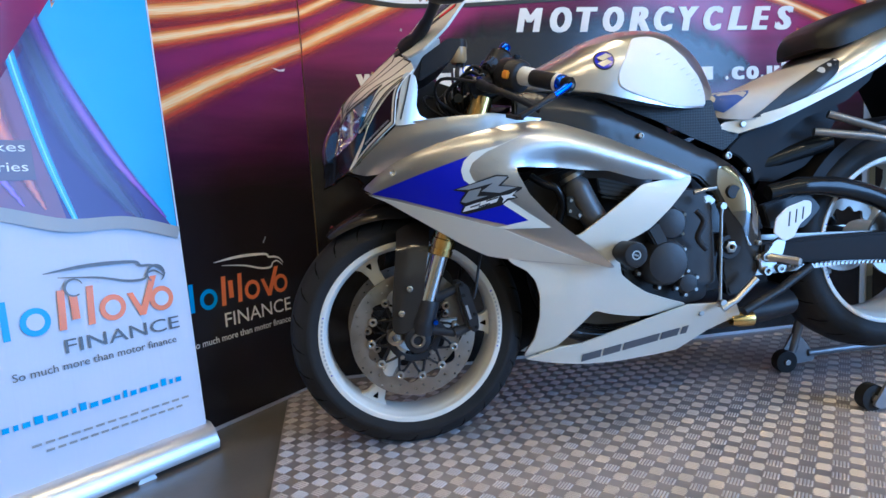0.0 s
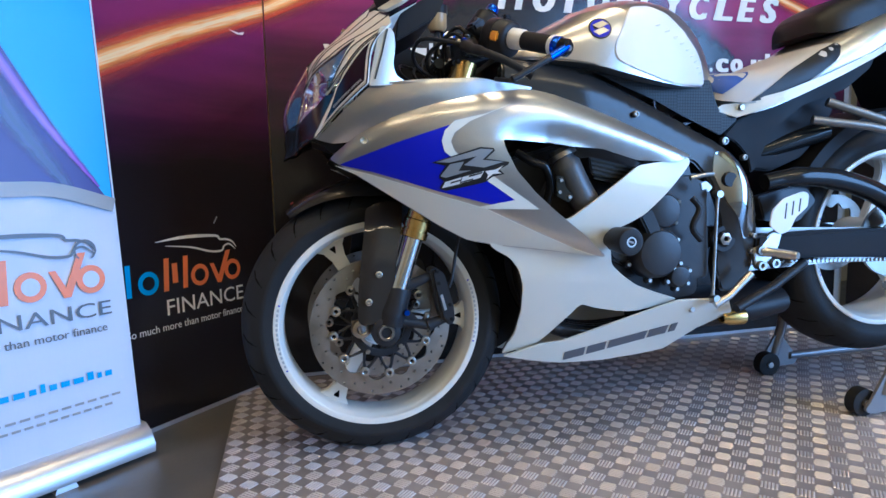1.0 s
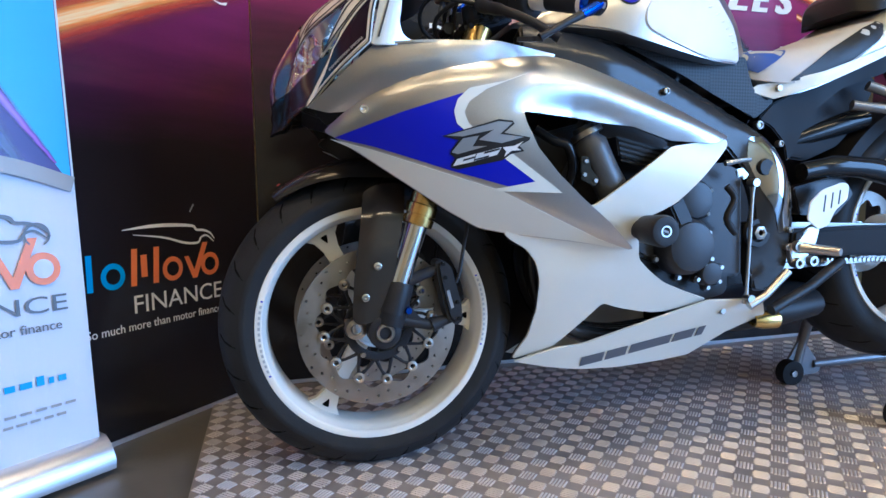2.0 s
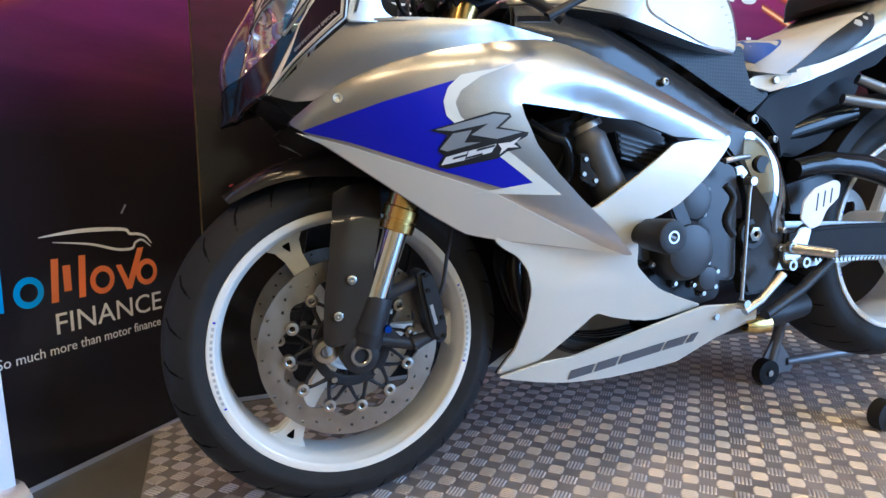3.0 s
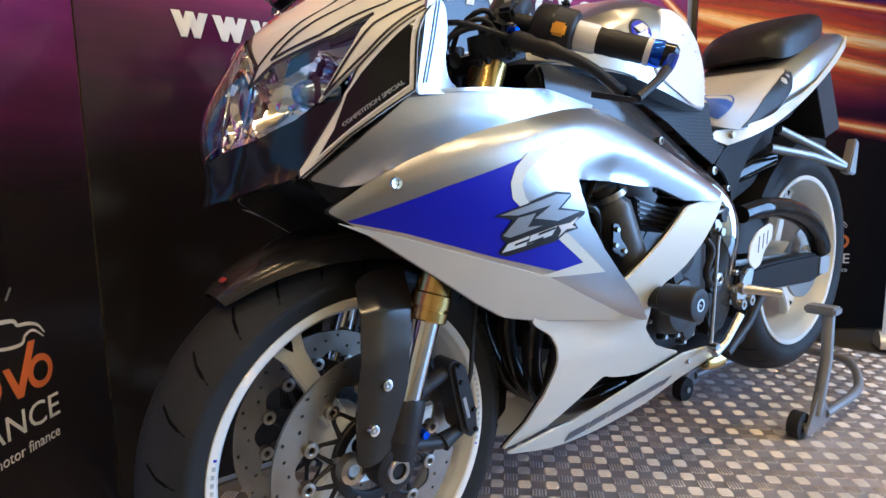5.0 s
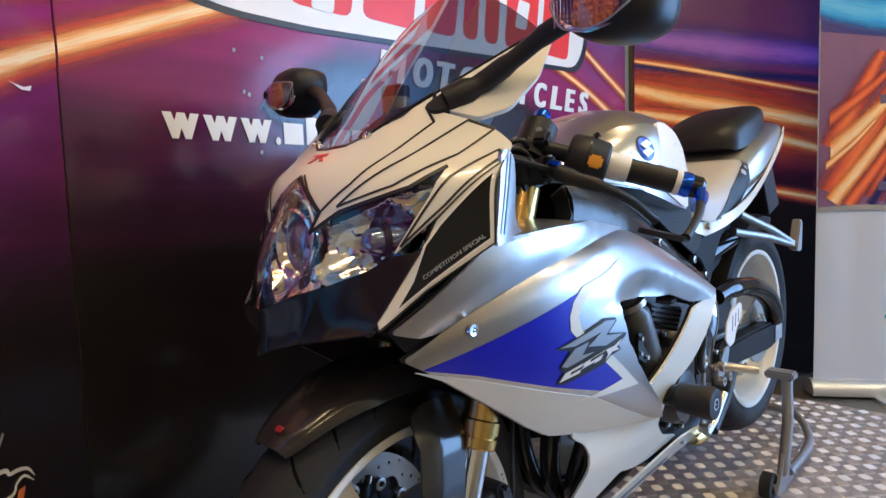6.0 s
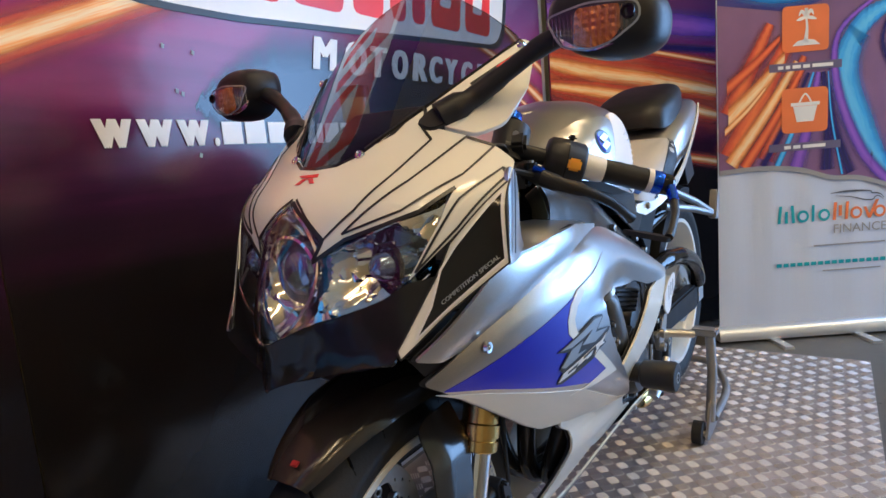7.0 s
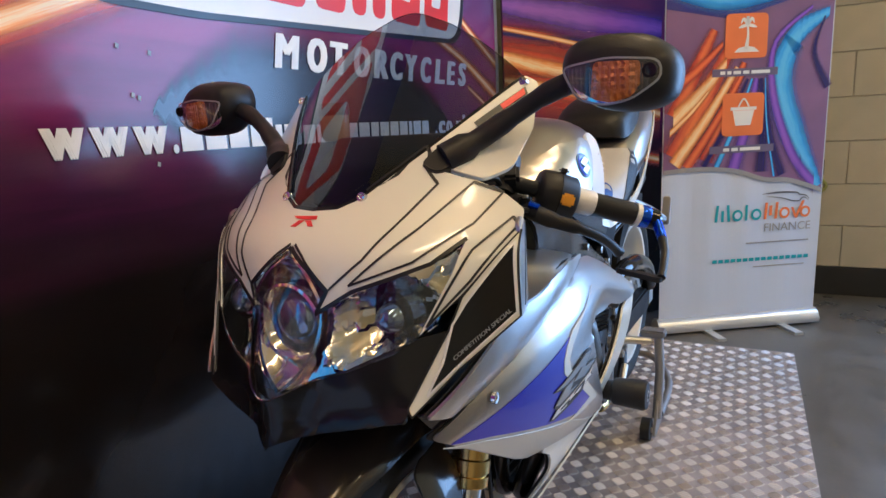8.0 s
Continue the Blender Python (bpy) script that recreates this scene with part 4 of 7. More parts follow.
part("pictogram", fB2.print([(0.315, 1.015), (0.415, 1.015), (0.40, 0.95), (0.33, 0.95)], AW + 0.004), PRINTWHITE, b2, smooth=False)
part("pictogram", fB2.print(bar(0.305, 0.425, 1.016, 1.030), AW + 0.004), PRINTWHITE, b2, smooth=False)
part("pictogram", fB2.ribbon([(0.34, 1.03), (0.365, 1.065), (0.39, 1.03)], [0.007] * 3, AW + 0.0046), PRINTWHITE, b2, smooth=False)
finance_logo(b2, fB2, 0.49, 0.462, 0.232, PRINTTEAL, PRINTORANGE, (PRINTGREY, VINYLWHITE), PRINTSLATE, AW)
part("tagline", fB2.print(bar(0.41, 0.715, 0.408, 0.414), AW), PRINTGREY, b2, smooth=False)
for j in range(16):
    part("address_bar", fB2.print(bar(0.25 + j * 0.0298, 0.25 + j * 0.0298 + 0.022, 0.325, 0.341), AW), PRINTTEAL, b2, smooth=False)
part("small_print", fB2.print(bar(0.45, 0.70, 0.295, 0.300), AW), PRINTGREY, b2, smooth=False)


# ---- the motorcycle ----
YAW = -2.3  # the frame is turned a little against the front wheel
BIKE = thing("motorcycle", "silver, white and blue sports motorcycle held on a rear stand", "motorcycle", pose(0, 0, 0, 0, 0, YAW), group="")


def half_width(x, z):
    """Half the fairing's width at a place on its side."""
    w = -0.1947 + 0.7794 * x + 0.3284 * z - 1.3649 * x * x - 0.0113 * x * z + 1.2792 * z * z + 0.6444 * x ** 3 - 1.2878 * z ** 3 + 0.6607 * x * x * z - 0.9276 * x * z * z
    return max(0.02, w)


TOPX, TOPZ = (-0.10, -0.052, 0.027, 0.154, 0.295, 0.403, 0.539, 0.66), (0.66, 0.699, 0.739, 0.773, 0.794, 0.768, 0.714, 0.658)
RIDX, RIDZ = (0.15, 0.20, 0.255, 0.311, 0.369, 0.441, 0.539, 0.611, 0.66), (0.706, 0.718, 0.7315, 0.7345, 0.730, 0.7105, 0.682, 0.664, 0.655)
CREX, CREZ = (-0.10, -0.01, 0.11, 0.21, 0.35, 0.50), (0.655, 0.632, 0.592, 0.560, 0.500, 0.440)


def side_width(x, z):
    w = half_width(x, z)
    d = z - (spline(x, TOPX, TOPZ) - 0.034)
    if d > 0:
        w -= 9.0 * d * d
    ridge, ledge = spline(x, RIDX, RIDZ), lerp(x, [0.13, 0.25, 0.30], [0.690, 0.6945, 0.640])
    if x > 0.13 and ledge - 0.008 < z < ridge:
        deep = lerp(x, [0.13, 0.22, 0.26, 0.33, 0.55, 0.66], [0.0, 0.002, 0.010, 0.020, 0.014, 0.004]) * min(1.0, (ridge - z) / 0.036)
        w -= deep * min(1.0, (z - ledge + 0.008) / 0.009)
    e = spline(x, CREX, CREZ) - z
    if e > 0:
        w -= 0.42 * e
    return w


def upper_width(x, z):
    """The upper cowl rises out of the groove along the side fairing's top edge."""
    d = max(0.0, z - spline(x, TOPX, TOPZ))
    near = max(0.0, min(1.0, (x - lerp(z, [0.70, 0.755, 0.796], [-0.117, -0.06, -0.013]) - 0.004) / 0.05))
    return half_width(x, z) - (0.0112 - min(0.0112, 0.45 * d)) * near


def lower_width(x, z):
    """The lower fairing tucks under the side fairing's crease."""
    e = max(0.0, spline(x, CREX, CREZ) - z)
    k = max(0.0, min(1.0, (z - 0.40) / 0.06))
    return half_width(x, z) - 0.010 - k * max(0.0, 0.42 * min(e, 0.05) - 0.005)


def on_side(s, off=0.0, fn=half_width):
    return lambda x, z: (x, s * (fn(x, z) + off), z)


NZ = (0.60, 0.672, 0.724, 0.80, 0.86, 0.885, 0.906, 0.941, 0.98, 1.05, 1.20)
NX = (-0.15, -0.176, -0.160, -0.140, -0.125, -0.108, -0.082, -0.046, -0.005, 0.06, 0.20)


def nose_x(y, z):
    return spline(z, NZ, NX) + 2.05 * y * y


BEAKZ, BEAKX = (0.655, 0.672, 0.704, 0.747, 0.778, 0.808, 0.844, 0.879, 0.90), (0.002, 0.006, 0.0162, 0.0319, 0.0344, 0.0279, 0.0139, 0.0057, 0.0)


def beak_x(y, z):
    """The lamp cover and the chin swell forward of the cowl in the middle."""
    t = min(1.0, abs(y) / 0.062)
    return nose_x(y, z) - spline(z, BEAKZ, BEAKX) * (1 - t * t * (3 - 2 * t))


def on_nose(off=0.0):
    return lambda y, z: (nose_x(y, z) - off, y, z)


def mirrored(half):
    """Closes a left-hand outline that starts and ends on the middle line with its mirror image."""
    return list(half) + [(-p[0], p[1]) for p in reversed(half) if abs(p[0]) > 1e-6]


def flip(pts):
    return [(-p[0], p[1]) for p in pts]


FRONT = Vector((-1, 0, 0.15))


def strip(line, width, surf, out, thick=0.0008, closed=False, n=4, smooth_line=True):
    """A narrow band along a line (u, v) on a surface."""
    pts = curve_pts(line, n, closed) if smooth_line else [q for a, b in zip(line, line[1:]) for q in [Vector(a) + (Vector(b) - Vector(a)) * t / n for t in range(n)]] + [Vector(line[-1])]
    k = len(pts)
    bm = bmesh.new()
    up, dn = [], []
    for i, p in enumerate(pts):
        d = (pts[(i + 1) % k if closed else min(i + 1, k - 1)] - pts[i - 1 if closed else max(i - 1, 0)]).normalized()
        nrm = Vector((-d.y, d.x)) * width / 2
        up.append(bm.verts.new(surf(p.x + nrm.x, p.y + nrm.y)))
        dn.append(bm.verts.new(surf(p.x - nrm.x, p.y - nrm.y)))
    for i in range(k if closed else k - 1):
        j = (i + 1) % k
        bm.faces.new((dn[i], dn[j], up[j], up[i]))
    bm.normal_update()
    if sum(f.normal.dot(out) for f in bm.faces) < 0:
        bmesh.ops.reverse_faces(bm, faces=bm.faces[:])
        bm.normal_update()
    return shell(bm, thick)


SIDE = [(-0.094, 0.664), (-0.078, 0.677), (-0.052, 0.699), (-0.015, 0.72), (0.027, 0.739), (0.088, 0.760), (0.154, 0.773), (0.23, 0.787), (0.295, 0.794), (0.347, 0.786), (0.403, 0.768), (0.47, 0.744), (0.539, 0.714), (0.612, 0.681), (0.661, 0.658), (0.62, 0.645), (0.535, 0.649), (0.452, 0.674), (0.392, 0.679), (0.337, 0.687), (0.235, 0.694), (0.239, 0.677), (0.263, 0.633), (0.302, 0.591), (0.351, 0.549), (0.42, 0.498), (0.479, 0.446), (0.354, 0.465), (0.242, 0.48), (0.182, 0.492), (0.121, 0.526), (0.037, 0.58), (-0.039, 0.629)]
LOWER = [(0.226, 0.484), (0.240, 0.470), (0.274, 0.451), (0.295, 0.425), (0.31, 0.381), (0.318, 0.322), (0.315, 0.259), (0.301, 0.221), (0.295, 0.199), (0.377, 0.229), (0.455, 0.331), (0.497, 0.318), (0.562, 0.304), (0.606, 0.301), (0.700, 0.326), (0.64, 0.346), (0.581, 0.369), (0.540, 0.395), (0.502, 0.426), (0.485, 0.479), (0.499, 0.508), (0.554, 0.534), (0.602, 0.58), (0.657, 0.641), (0.655, 0.655), (0.534, 0.639), (0.382, 0.53), (0.34, 0.54), (0.25, 0.52)]
BELLY = [(0.295, 0.198), (0.38, 0.179), (0.448, 0.168), (0.55, 0.164), (0.655, 0.171), (0.723, 0.18), (0.785, 0.24), (0.854, 0.283), (0.824, 0.323), (0.692, 0.326), (0.61, 0.298), (0.518, 0.266), (0.43, 0.234), (0.377, 0.228)]
UPPER = [(-0.117, 0.701), (-0.085, 0.692), (-0.056, 0.694), (-0.019, 0.715), (0.023, 0.734), (0.086, 0.756), (0.154, 0.769), (0.23, 0.783), (0.300, 0.790), (0.31, 0.797), (0.19, 0.812), (0.049, 0.803), (-0.013, 0.796), (-0.06, 0.755)]
BLUEAREA = [(-0.075, 0.652), (0.03, 0.690), (0.133, 0.722), (0.121, 0.708), (0.118, 0.692), (0.122, 0.675), (0.143, 0.654), (0.2005, 0.617), (0.2615, 0.5758), (0.215, 0.5678), (0.11, 0.597), (-0.011, 0.636)]
SWOOSH = [(0.254, 0.761), (0.20, 0.742), (0.140, 0.729), (0.121, 0.711), (0.115, 0.692), (0.12, 0.672), (0.145, 0.652), (0.17, 0.640), (0.16, 0.655), (0.140, 0.672), (0.132, 0.690), (0.140, 0.707), (0.17, 0.728)]
CORNER = [(0.3135, 0.5556), (0.174, 0.5605), (0.215, 0.5675), (0.2615, 0.5755), (0.2005, 0.617), (0.2145, 0.6245)]
FAIRING, BELLIES = {}, {}
for s in (-1, 1):
    o = Vector((0, s, 0))
    sf = FAIRING[s] = part("side_fairing", patch(rounded(SIDE, 0.008), on_side(s, 0, side_width), o, 0.004, 0.009, 0.0012), SILVER, BIKE, "silver painted side fairing with a blue flash", sharp=50)
    part("lower_fairing", patch(rounded(LOWER, 0.010), on_side(s, 0.0, lower_width), o, 0.004, 0.018, 0.0012), WHITE, BIKE, "pearl white lower fairing", sharp=50)
    BELLIES[s] = part("belly_panel", patch(rounded(BELLY, 0.006), on_side(s, 0.004), o, 0.004, 0.02, 0.0012), WHITE, BIKE, "pearl white belly panel", sharp=50)
    part("upper_cowl", patch(rounded(UPPER, 0.005), on_side(s, 0.0, upper_width), o, 0.004, 0.016, 0.001), SILVER, BIKE, "silver upper cowl", sharp=50)
    part("blue_flash", patch(rounded(BLUEAREA, 0.003), on_side(s, 0.0010, side_width), o, 0.0008, 0.016), BLUE, sf, "blue painted flash")
    part("white_swoosh", patch(rounded(SWOOSH, 0.003), on_side(s, 0.0018, side_width), o, 0.0008, 0.008), WHITE, sf)
    part("white_corner", patch(CORNER, on_side(s, 0.0016, side_width), o, 0.0008, 0.016), WHITE, sf)
    # silver underside painted white to stand for light from the floor
    part("floor_lit_band", patch([(-0.082, 0.650), (-0.011, 0.630), (0.11, 0.590), (0.205, 0.560), (0.30, 0.515), (0.40, 0.470), (0.462, 0.448), (0.354, 0.4665), (0.242, 0.4815), (0.182, 0.4935), (0.121, 0.5275), (0.037, 0.5815), (-0.039, 0.6305)], on_side(s, 0.0012, side_width), o, 0.0008, 0.014), WHITE, sf)
    for line, fn in ((SIDE, side_width), (UPPER, upper_width)):
        part("fairing_liner", patch(rounded(line, 0.006), on_side(s, -0.008, fn), o, 0.002, 0.03), BLACKMATT, BIKE, "black inner lining")
    part("fairing_liner", patch(rounded(LOWER, 0.006), on_side(s, -0.008, lower_width), o, 0.002, 0.03), BLACKMATT, BIKE, "black inner lining")
    # ledge along the cockpit
    ledge = [(-0.013, 0.228), (0.05, 0.238), (0.19, 0.232), (0.27, 0.210), (0.29, 0.16), (0.26, 0.13), (0.10, 0.14), (0.02, 0.17)]
    part("cockpit_ledge", patch(rounded([(x, s * w) for x, w in ledge], 0.006), lambda x, y: (x, y, 0.797 + 0.012 * math.sin((x + 0.02) * 9) + (0.232 - abs(y)) * 0.06), Vector((0, 0, 1)), 0.004, 0.03, 0.001), SILVER, BIKE)
    bolt = lathe([(0.0, 0.0), (0.0, 0.0028), (-0.002, 0.0036), (-0.0024, 0.0068), (0.002, 0.0076)], 16, "Y")
    bolt.transform(Matrix.Translation((-0.028, s * (side_width(-0.028, 0.696) + 0.002), 0.696)) @ (pose(0, 0, 0) if s < 0 else pose(0, 0, 0, 0, 0, 180)))
    part("fairing_screw", bolt, CHROME, sf)
# emblem shapes on the blue flash, and the maker's mark on the belly panel as plain shapes
EMBLEM = [(0.097, 0.6515), (0.1895, 0.679), (0.214, 0.677), (0.2175, 0.672), (0.200, 0.657), (0.246, 0.650), (0.244, 0.645), (0.227, 0.636), (0.2365, 0.627), (0.2135, 0.622), (0.200, 0.612), (0.1265, 0.597), (0.115, 0.600), (0.1145, 0.605), (0.121, 0.6155), (0.112, 0.6225), (0.113, 0.628), (0.124, 0.645)]
EMBLEM_TOP = [(0.1045, 0.6522), (0.1896, 0.6758), (0.2138, 0.6738), (0.1927, 0.6549), (0.2347, 0.6504), (0.1962, 0.6400), (0.1573, 0.6455), (0.1818, 0.6620), (0.130, 0.6508)]
EMBLEM_FOOT = [(0.1307, 0.6475), (0.1572, 0.6522), (0.1476, 0.6345), (0.1712, 0.6352), (0.124, 0.6222), (0.1136, 0.6252)]
EMBLEM_BARS = ([(0.1174, 0.6024), (0.1232, 0.6139), (0.1538, 0.6227), (0.1508, 0.6097)], [(0.1554, 0.6227), (0.1964, 0.6333), (0.1898, 0.6211), (0.1524, 0.6105)], [(0.1987, 0.6332), (0.2184, 0.6357), (0.2335, 0.6432), (0.2231, 0.6325), (0.2317, 0.6284), (0.2141, 0.6276), (0.2021, 0.6178), (0.205, 0.626)])
EMBLEM_SLOTS = ([(0.134, 0.6135), (0.1545, 0.6190), (0.1530, 0.6160), (0.133, 0.6105)], [(0.152, 0.6135), (0.176, 0.6200), (0.1755, 0.6172), (0.1515, 0.6110)], [(0.168, 0.6255), (0.194, 0.6320), (0.1925, 0.6290), (0.167, 0.6222)])
for s in (-1, 1):
    o = Vector((0, s, 0))
    part("emblem", patch(EMBLEM, on_side(s, 0.0024, side_width), o, 0.0008, 0.02), INKBLACK, FAIRING[s])
    for shape in (EMBLEM_TOP, EMBLEM_FOOT):
        part("emblem", patch(shape, on_side(s, 0.0032, side_width), o, 0.0008, 0.02), GREYDECAL, FAIRING[s])
    for shape in EMBLEM_BARS:
        part("emblem", patch(shape, on_side(s, 0.0032, side_width), o, 0.0008, 0.02), PRINTWHITE, FAIRING[s])
    for shape in EMBLEM_SLOTS:
        part("emblem", patch(shape, on_side(s, 0.0040, side_width), o, 0.0008, 0.02), INKBLACK, FAIRING[s])
    # slanted blocks along the belly panel
    for a, wl in ((0.447, 0.050), (0.503, 0.046), (0.556, 0.048), (0.604, 0.045), (0.655, 0.046), (0.708, 0.016)):
        zb = 0.1765 + (a - 0.447) * 0.222
        rise = 0.222 * wl
        if s < 0:
            part("maker_mark", patch([(a, zb), (a + wl, zb + rise), (a + wl - 0.002, zb + rise + 0.024), (a - 0.002, zb + 0.024)], on_side(s, 0.006), o, 0.0008, 0.02), SUZGREY, BELLIES[s])

# nose
COWL = [(0.0, 0.880), (-0.03, 0.859), (-0.057, 0.836), (-0.045, 0.811), (-0.085, 0.836), (-0.124, 0.849), (-0.16, 0.862), (-0.187, 0.885), (-0.18, 0.850), (-0.153, 0.786), (-0.19, 0.828), (-0.234, 0.885), (-0.229, 0.909), (-0.208, 0.926), (-0.182, 0.94), (-0.145, 0.952), (-0.128, 0.957), (-0.107, 0.982), (-0.058, 0.933), (-0.033, 0.922), (0.0, 0.919)]
nose = part("nose_cowl", patch(rounded(mirrored(COWL), 0.004), on_nose(0), FRONT, 0.004, 0.014, 0.0012), WHITE, BIKE, "white nose cowl with black pinstripes", sharp=50)
for edge in (COWL[:8], flip(COWL[:8])):
    part("cowl_edge_trim", strip(edge, 0.0045, on_nose(0.0012), FRONT, n=10, smooth_line=False), INKBLACK, nose)
LINES = (
    [(-0.060, 0.938), (-0.107, 0.985), (-0.113, 0.977), (-0.119, 0.958), (-0.137, 0.942), (-0.114, 0.905), (-0.0914, 0.8685), (-0.0582, 0.8369), (-0.0188, 0.8726), (-0.0034, 0.8835)],
    [(-0.0809, 0.8422), (-0.1356, 0.896), (-0.1729, 0.9418), (-0.2047, 0.9287), (-0.1872, 0.8987), (-0.1424, 0.8646), (-0.0809, 0.8422)],
    [(-0.160, 0.7951), (-0.1837, 0.8474), (-0.1947, 0.8729), (-0.2214, 0.9022), (-0.2301, 0.8945), (-0.1962, 0.8402), (-0.160, 0.7951)],
)
for line in LINES:
    for m in (line, flip(line)):
        part("pinstripe", strip(m, 0.0025, on_nose(0.0014), FRONT, n=14, smooth_line=False), INKBLACK, nose)
STAY = [(-0.109, 0.984), (-0.150, 1.028), (-0.186, 1.068), (-0.204, 1.058), (-0.213, 1.0), (-0.205, 0.955), (-0.182, 0.944), (-0.145, 0.956), (-0.130, 0.962)]
for h in (STAY, flip(STAY)):
    part("screen_stay", patch(rounded(h, 0.006), on_nose(0.0), FRONT, 0.006, 0.02, 0.001), WHITE, BIKE, "white wing beside the screen")
for mark in ([(0.024, 0.9105), (-0.012, 0.9115), (-0.013, 0.9080), (0.006, 0.9075), (0.018, 0.9085)], [(0.012, 0.9065), (0.004, 0.9065), (0.012, 0.9000), (0.020, 0.9000)], [(0.004, 0.9065), (-0.006, 0.9070), (-0.014, 0.9010), (-0.006, 0.9010), (-0.001, 0.9045)]):
    part("nose_mark", patch(mark, on_nose(0.0022), FRONT, 0.0006, 0.02), RED, nose)
for m in ([(-0.068, 0.940), (-0.078, 0.945), (-0.094, 0.965), (-0.100, 0.975), (-0.09, 0.953)],):
    for h in (m, flip(m)):
        part("nose_mark", patch(h, on_nose(0.0016), FRONT, 0.0006, 0.02), INKBLACK, nose)
BLACKSIDE = [(-0.2335, 0.889), (-0.242, 0.797), (-0.192, 0.748), (-0.154, 0.703), (-0.149, 0.712), (-0.180, 0.79), (-0.19, 0.824)]
BLACKIN = [(-0.2315, 0.878), (-0.2390, 0.802), (-0.1955, 0.757), (-0.1655, 0.723), (-0.1775, 0.757), (-0.1835, 0.796), (-0.194, 0.818)]
for sgn in (1, -1):
    h = BLACKSIDE if sgn == 1 else flip(BLACKSIDE)
    g = BLACKIN if sgn == 1 else flip(BLACKIN)
    duct = part("side_duct_panel", patch(rounded(h, 0.003), on_nose(0.0), FRONT, 0.004, 0.014, 0.001), WHITE, BIKE, "pearl white duct panel with a gloss black inlay")
    part("duct_inlay", patch(rounded(g, 0.003), on_nose(0.0014), FRONT, 0.0008, 0.014), BLACKGLOSS, duct, "gloss black inlay")
    part("inlay_trim", strip(g + [g[0]], 0.0022, on_nose(0.0024), FRONT, n=12, smooth_line=False), PADWHITE, duct)
    part("inlay_trim", strip(h + [h[0]], 0.0018, on_nose(0.0014), FRONT, n=12, smooth_line=False), INKBLACK, duct)
CHIN = [(0.0, 0.667), (-0.03, 0.676), (-0.07, 0.685), (-0.11, 0.694), (-0.150, 0.701), (-0.149, 0.712), (-0.180, 0.79), (-0.153, 0.784), (-0.13, 0.768), (-0.087, 0.751), (-0.047, 0.740), (-0.012, 0.723), (0.0, 0.721)]
def chin_x(y, z):
    """The chin runs to a beak in the middle, with a lip along its foot."""
    low = max(0.0, min(1.0, (0.735 - z) / 0.05))
    foot = lerp(abs(y), [0.0, 0.15], [0.667, 0.701])
    lip = 0.008 * max(0.0, 1 - max(0.0, z - foot) / 0.008)
    return (beak_x(y, z) - lip + 0.022 * low * min(1, abs(y) / 0.035) * max(0.0, 1 - abs(y) / 0.15) ** 0.5, y, z)


part("chin_panel", patch(rounded(mirrored(CHIN), 0.003), chin_x, FRONT, 0.004, 0.014, 0.001), BLACKGLOSS, BIKE, "gloss black chin panel")
part("under_tray", patch([(-0.02, 0.0), (-0.02, -0.06), (-0.01, -0.12), (0.02, -0.15), (0.16, -0.19), (0.16, 0.19), (0.02, 0.15), (-0.01, 0.12), (-0.02, 0.06)], lambda x, y: (x, y, 0.730 - 0.05 * abs(y)), Vector((0, 0, -1)), 0.004, 0.04), BLACKMATT, BIKE)
for s in (-1, 1):
    part("intake_lip", patch([(-0.112, 0.700), (-0.060, 0.704), (-0.046, 0.704), (-0.074, 0.678), (-0.088, 0.674)], on_side(s, -0.016), Vector((0, s, 0)), 0.004, 0.02), BLACKGLOSS, BIKE)

part("intake_duct", prism(rounded([(-0.130, 0.703), (-0.10, 0.725), (-0.03, 0.742), (0.10, 0.765), (0.16, 0.60), (0.06, 0.625), (-0.03, 0.672), (-0.10, 0.692)], 0.008), (-0.115, 0.115), 0.004), BLACKMATT, BIKE, "black intake ducting")
# headlamp: reflectors behind one clear lens
LENS = [(0.0, 0.879), (-0.029, 0.858), (-0.056, 0.835), (-0.046, 0.812), (-0.086, 0.835), (-0.124, 0.848), (-0.16, 0.861), (-0.186, 0.884), (-0.179, 0.850), (-0.153, 0.787), (-0.13, 0.769), (-0.087, 0.752), (-0.047, 0.741), (-0.012, 0.724), (0.0, 0.722)]
lens = part("headlamp_lens", patch(mirrored(LENS), lambda y, z: (beak_x(y, z) + 0.001, y, z), FRONT, 0.003, 0.010), CLEAR, BIKE, "clear headlamp lens")
lens.visible_shadow = False


def housing_x(y, z):
    """Two deep bowls beside a middle one, behind the lens."""
    a = abs(y)
    deep = 0.0
    for cy, cz, ry, rz, d in ((0.0, 0.795, 0.056, 0.072, 0.045), (0.110, 0.798, 0.062, 0.055, 0.050), (0.160, 0.852, 0.040, 0.040, 0.030)):
        q = 1 - ((a - cy) / ry) ** 2 - ((z - cz) / rz) ** 2
        deep = max(deep, d * max(0.0, q) ** 0.6)
    if a > 0.058:
        ring = math.hypot(a - 0.112, z - 0.800)
        flute = 0.0045 * ((math.atan2(z - 0.800, a - 0.112) * 5 / math.pi + 0.3 * int(ring / 0.022)) % 1.0) * min(1.0, ring / 0.03)
    else:
        flute = 0.0045 * ((math.atan2(z - 0.795, y) * 5 / math.pi) % 1.0) * (1 if z < 0.772 or z > 0.835 else 0.4)
    return (nose_x(y, z) + 0.010 + deep - flute, y, z)


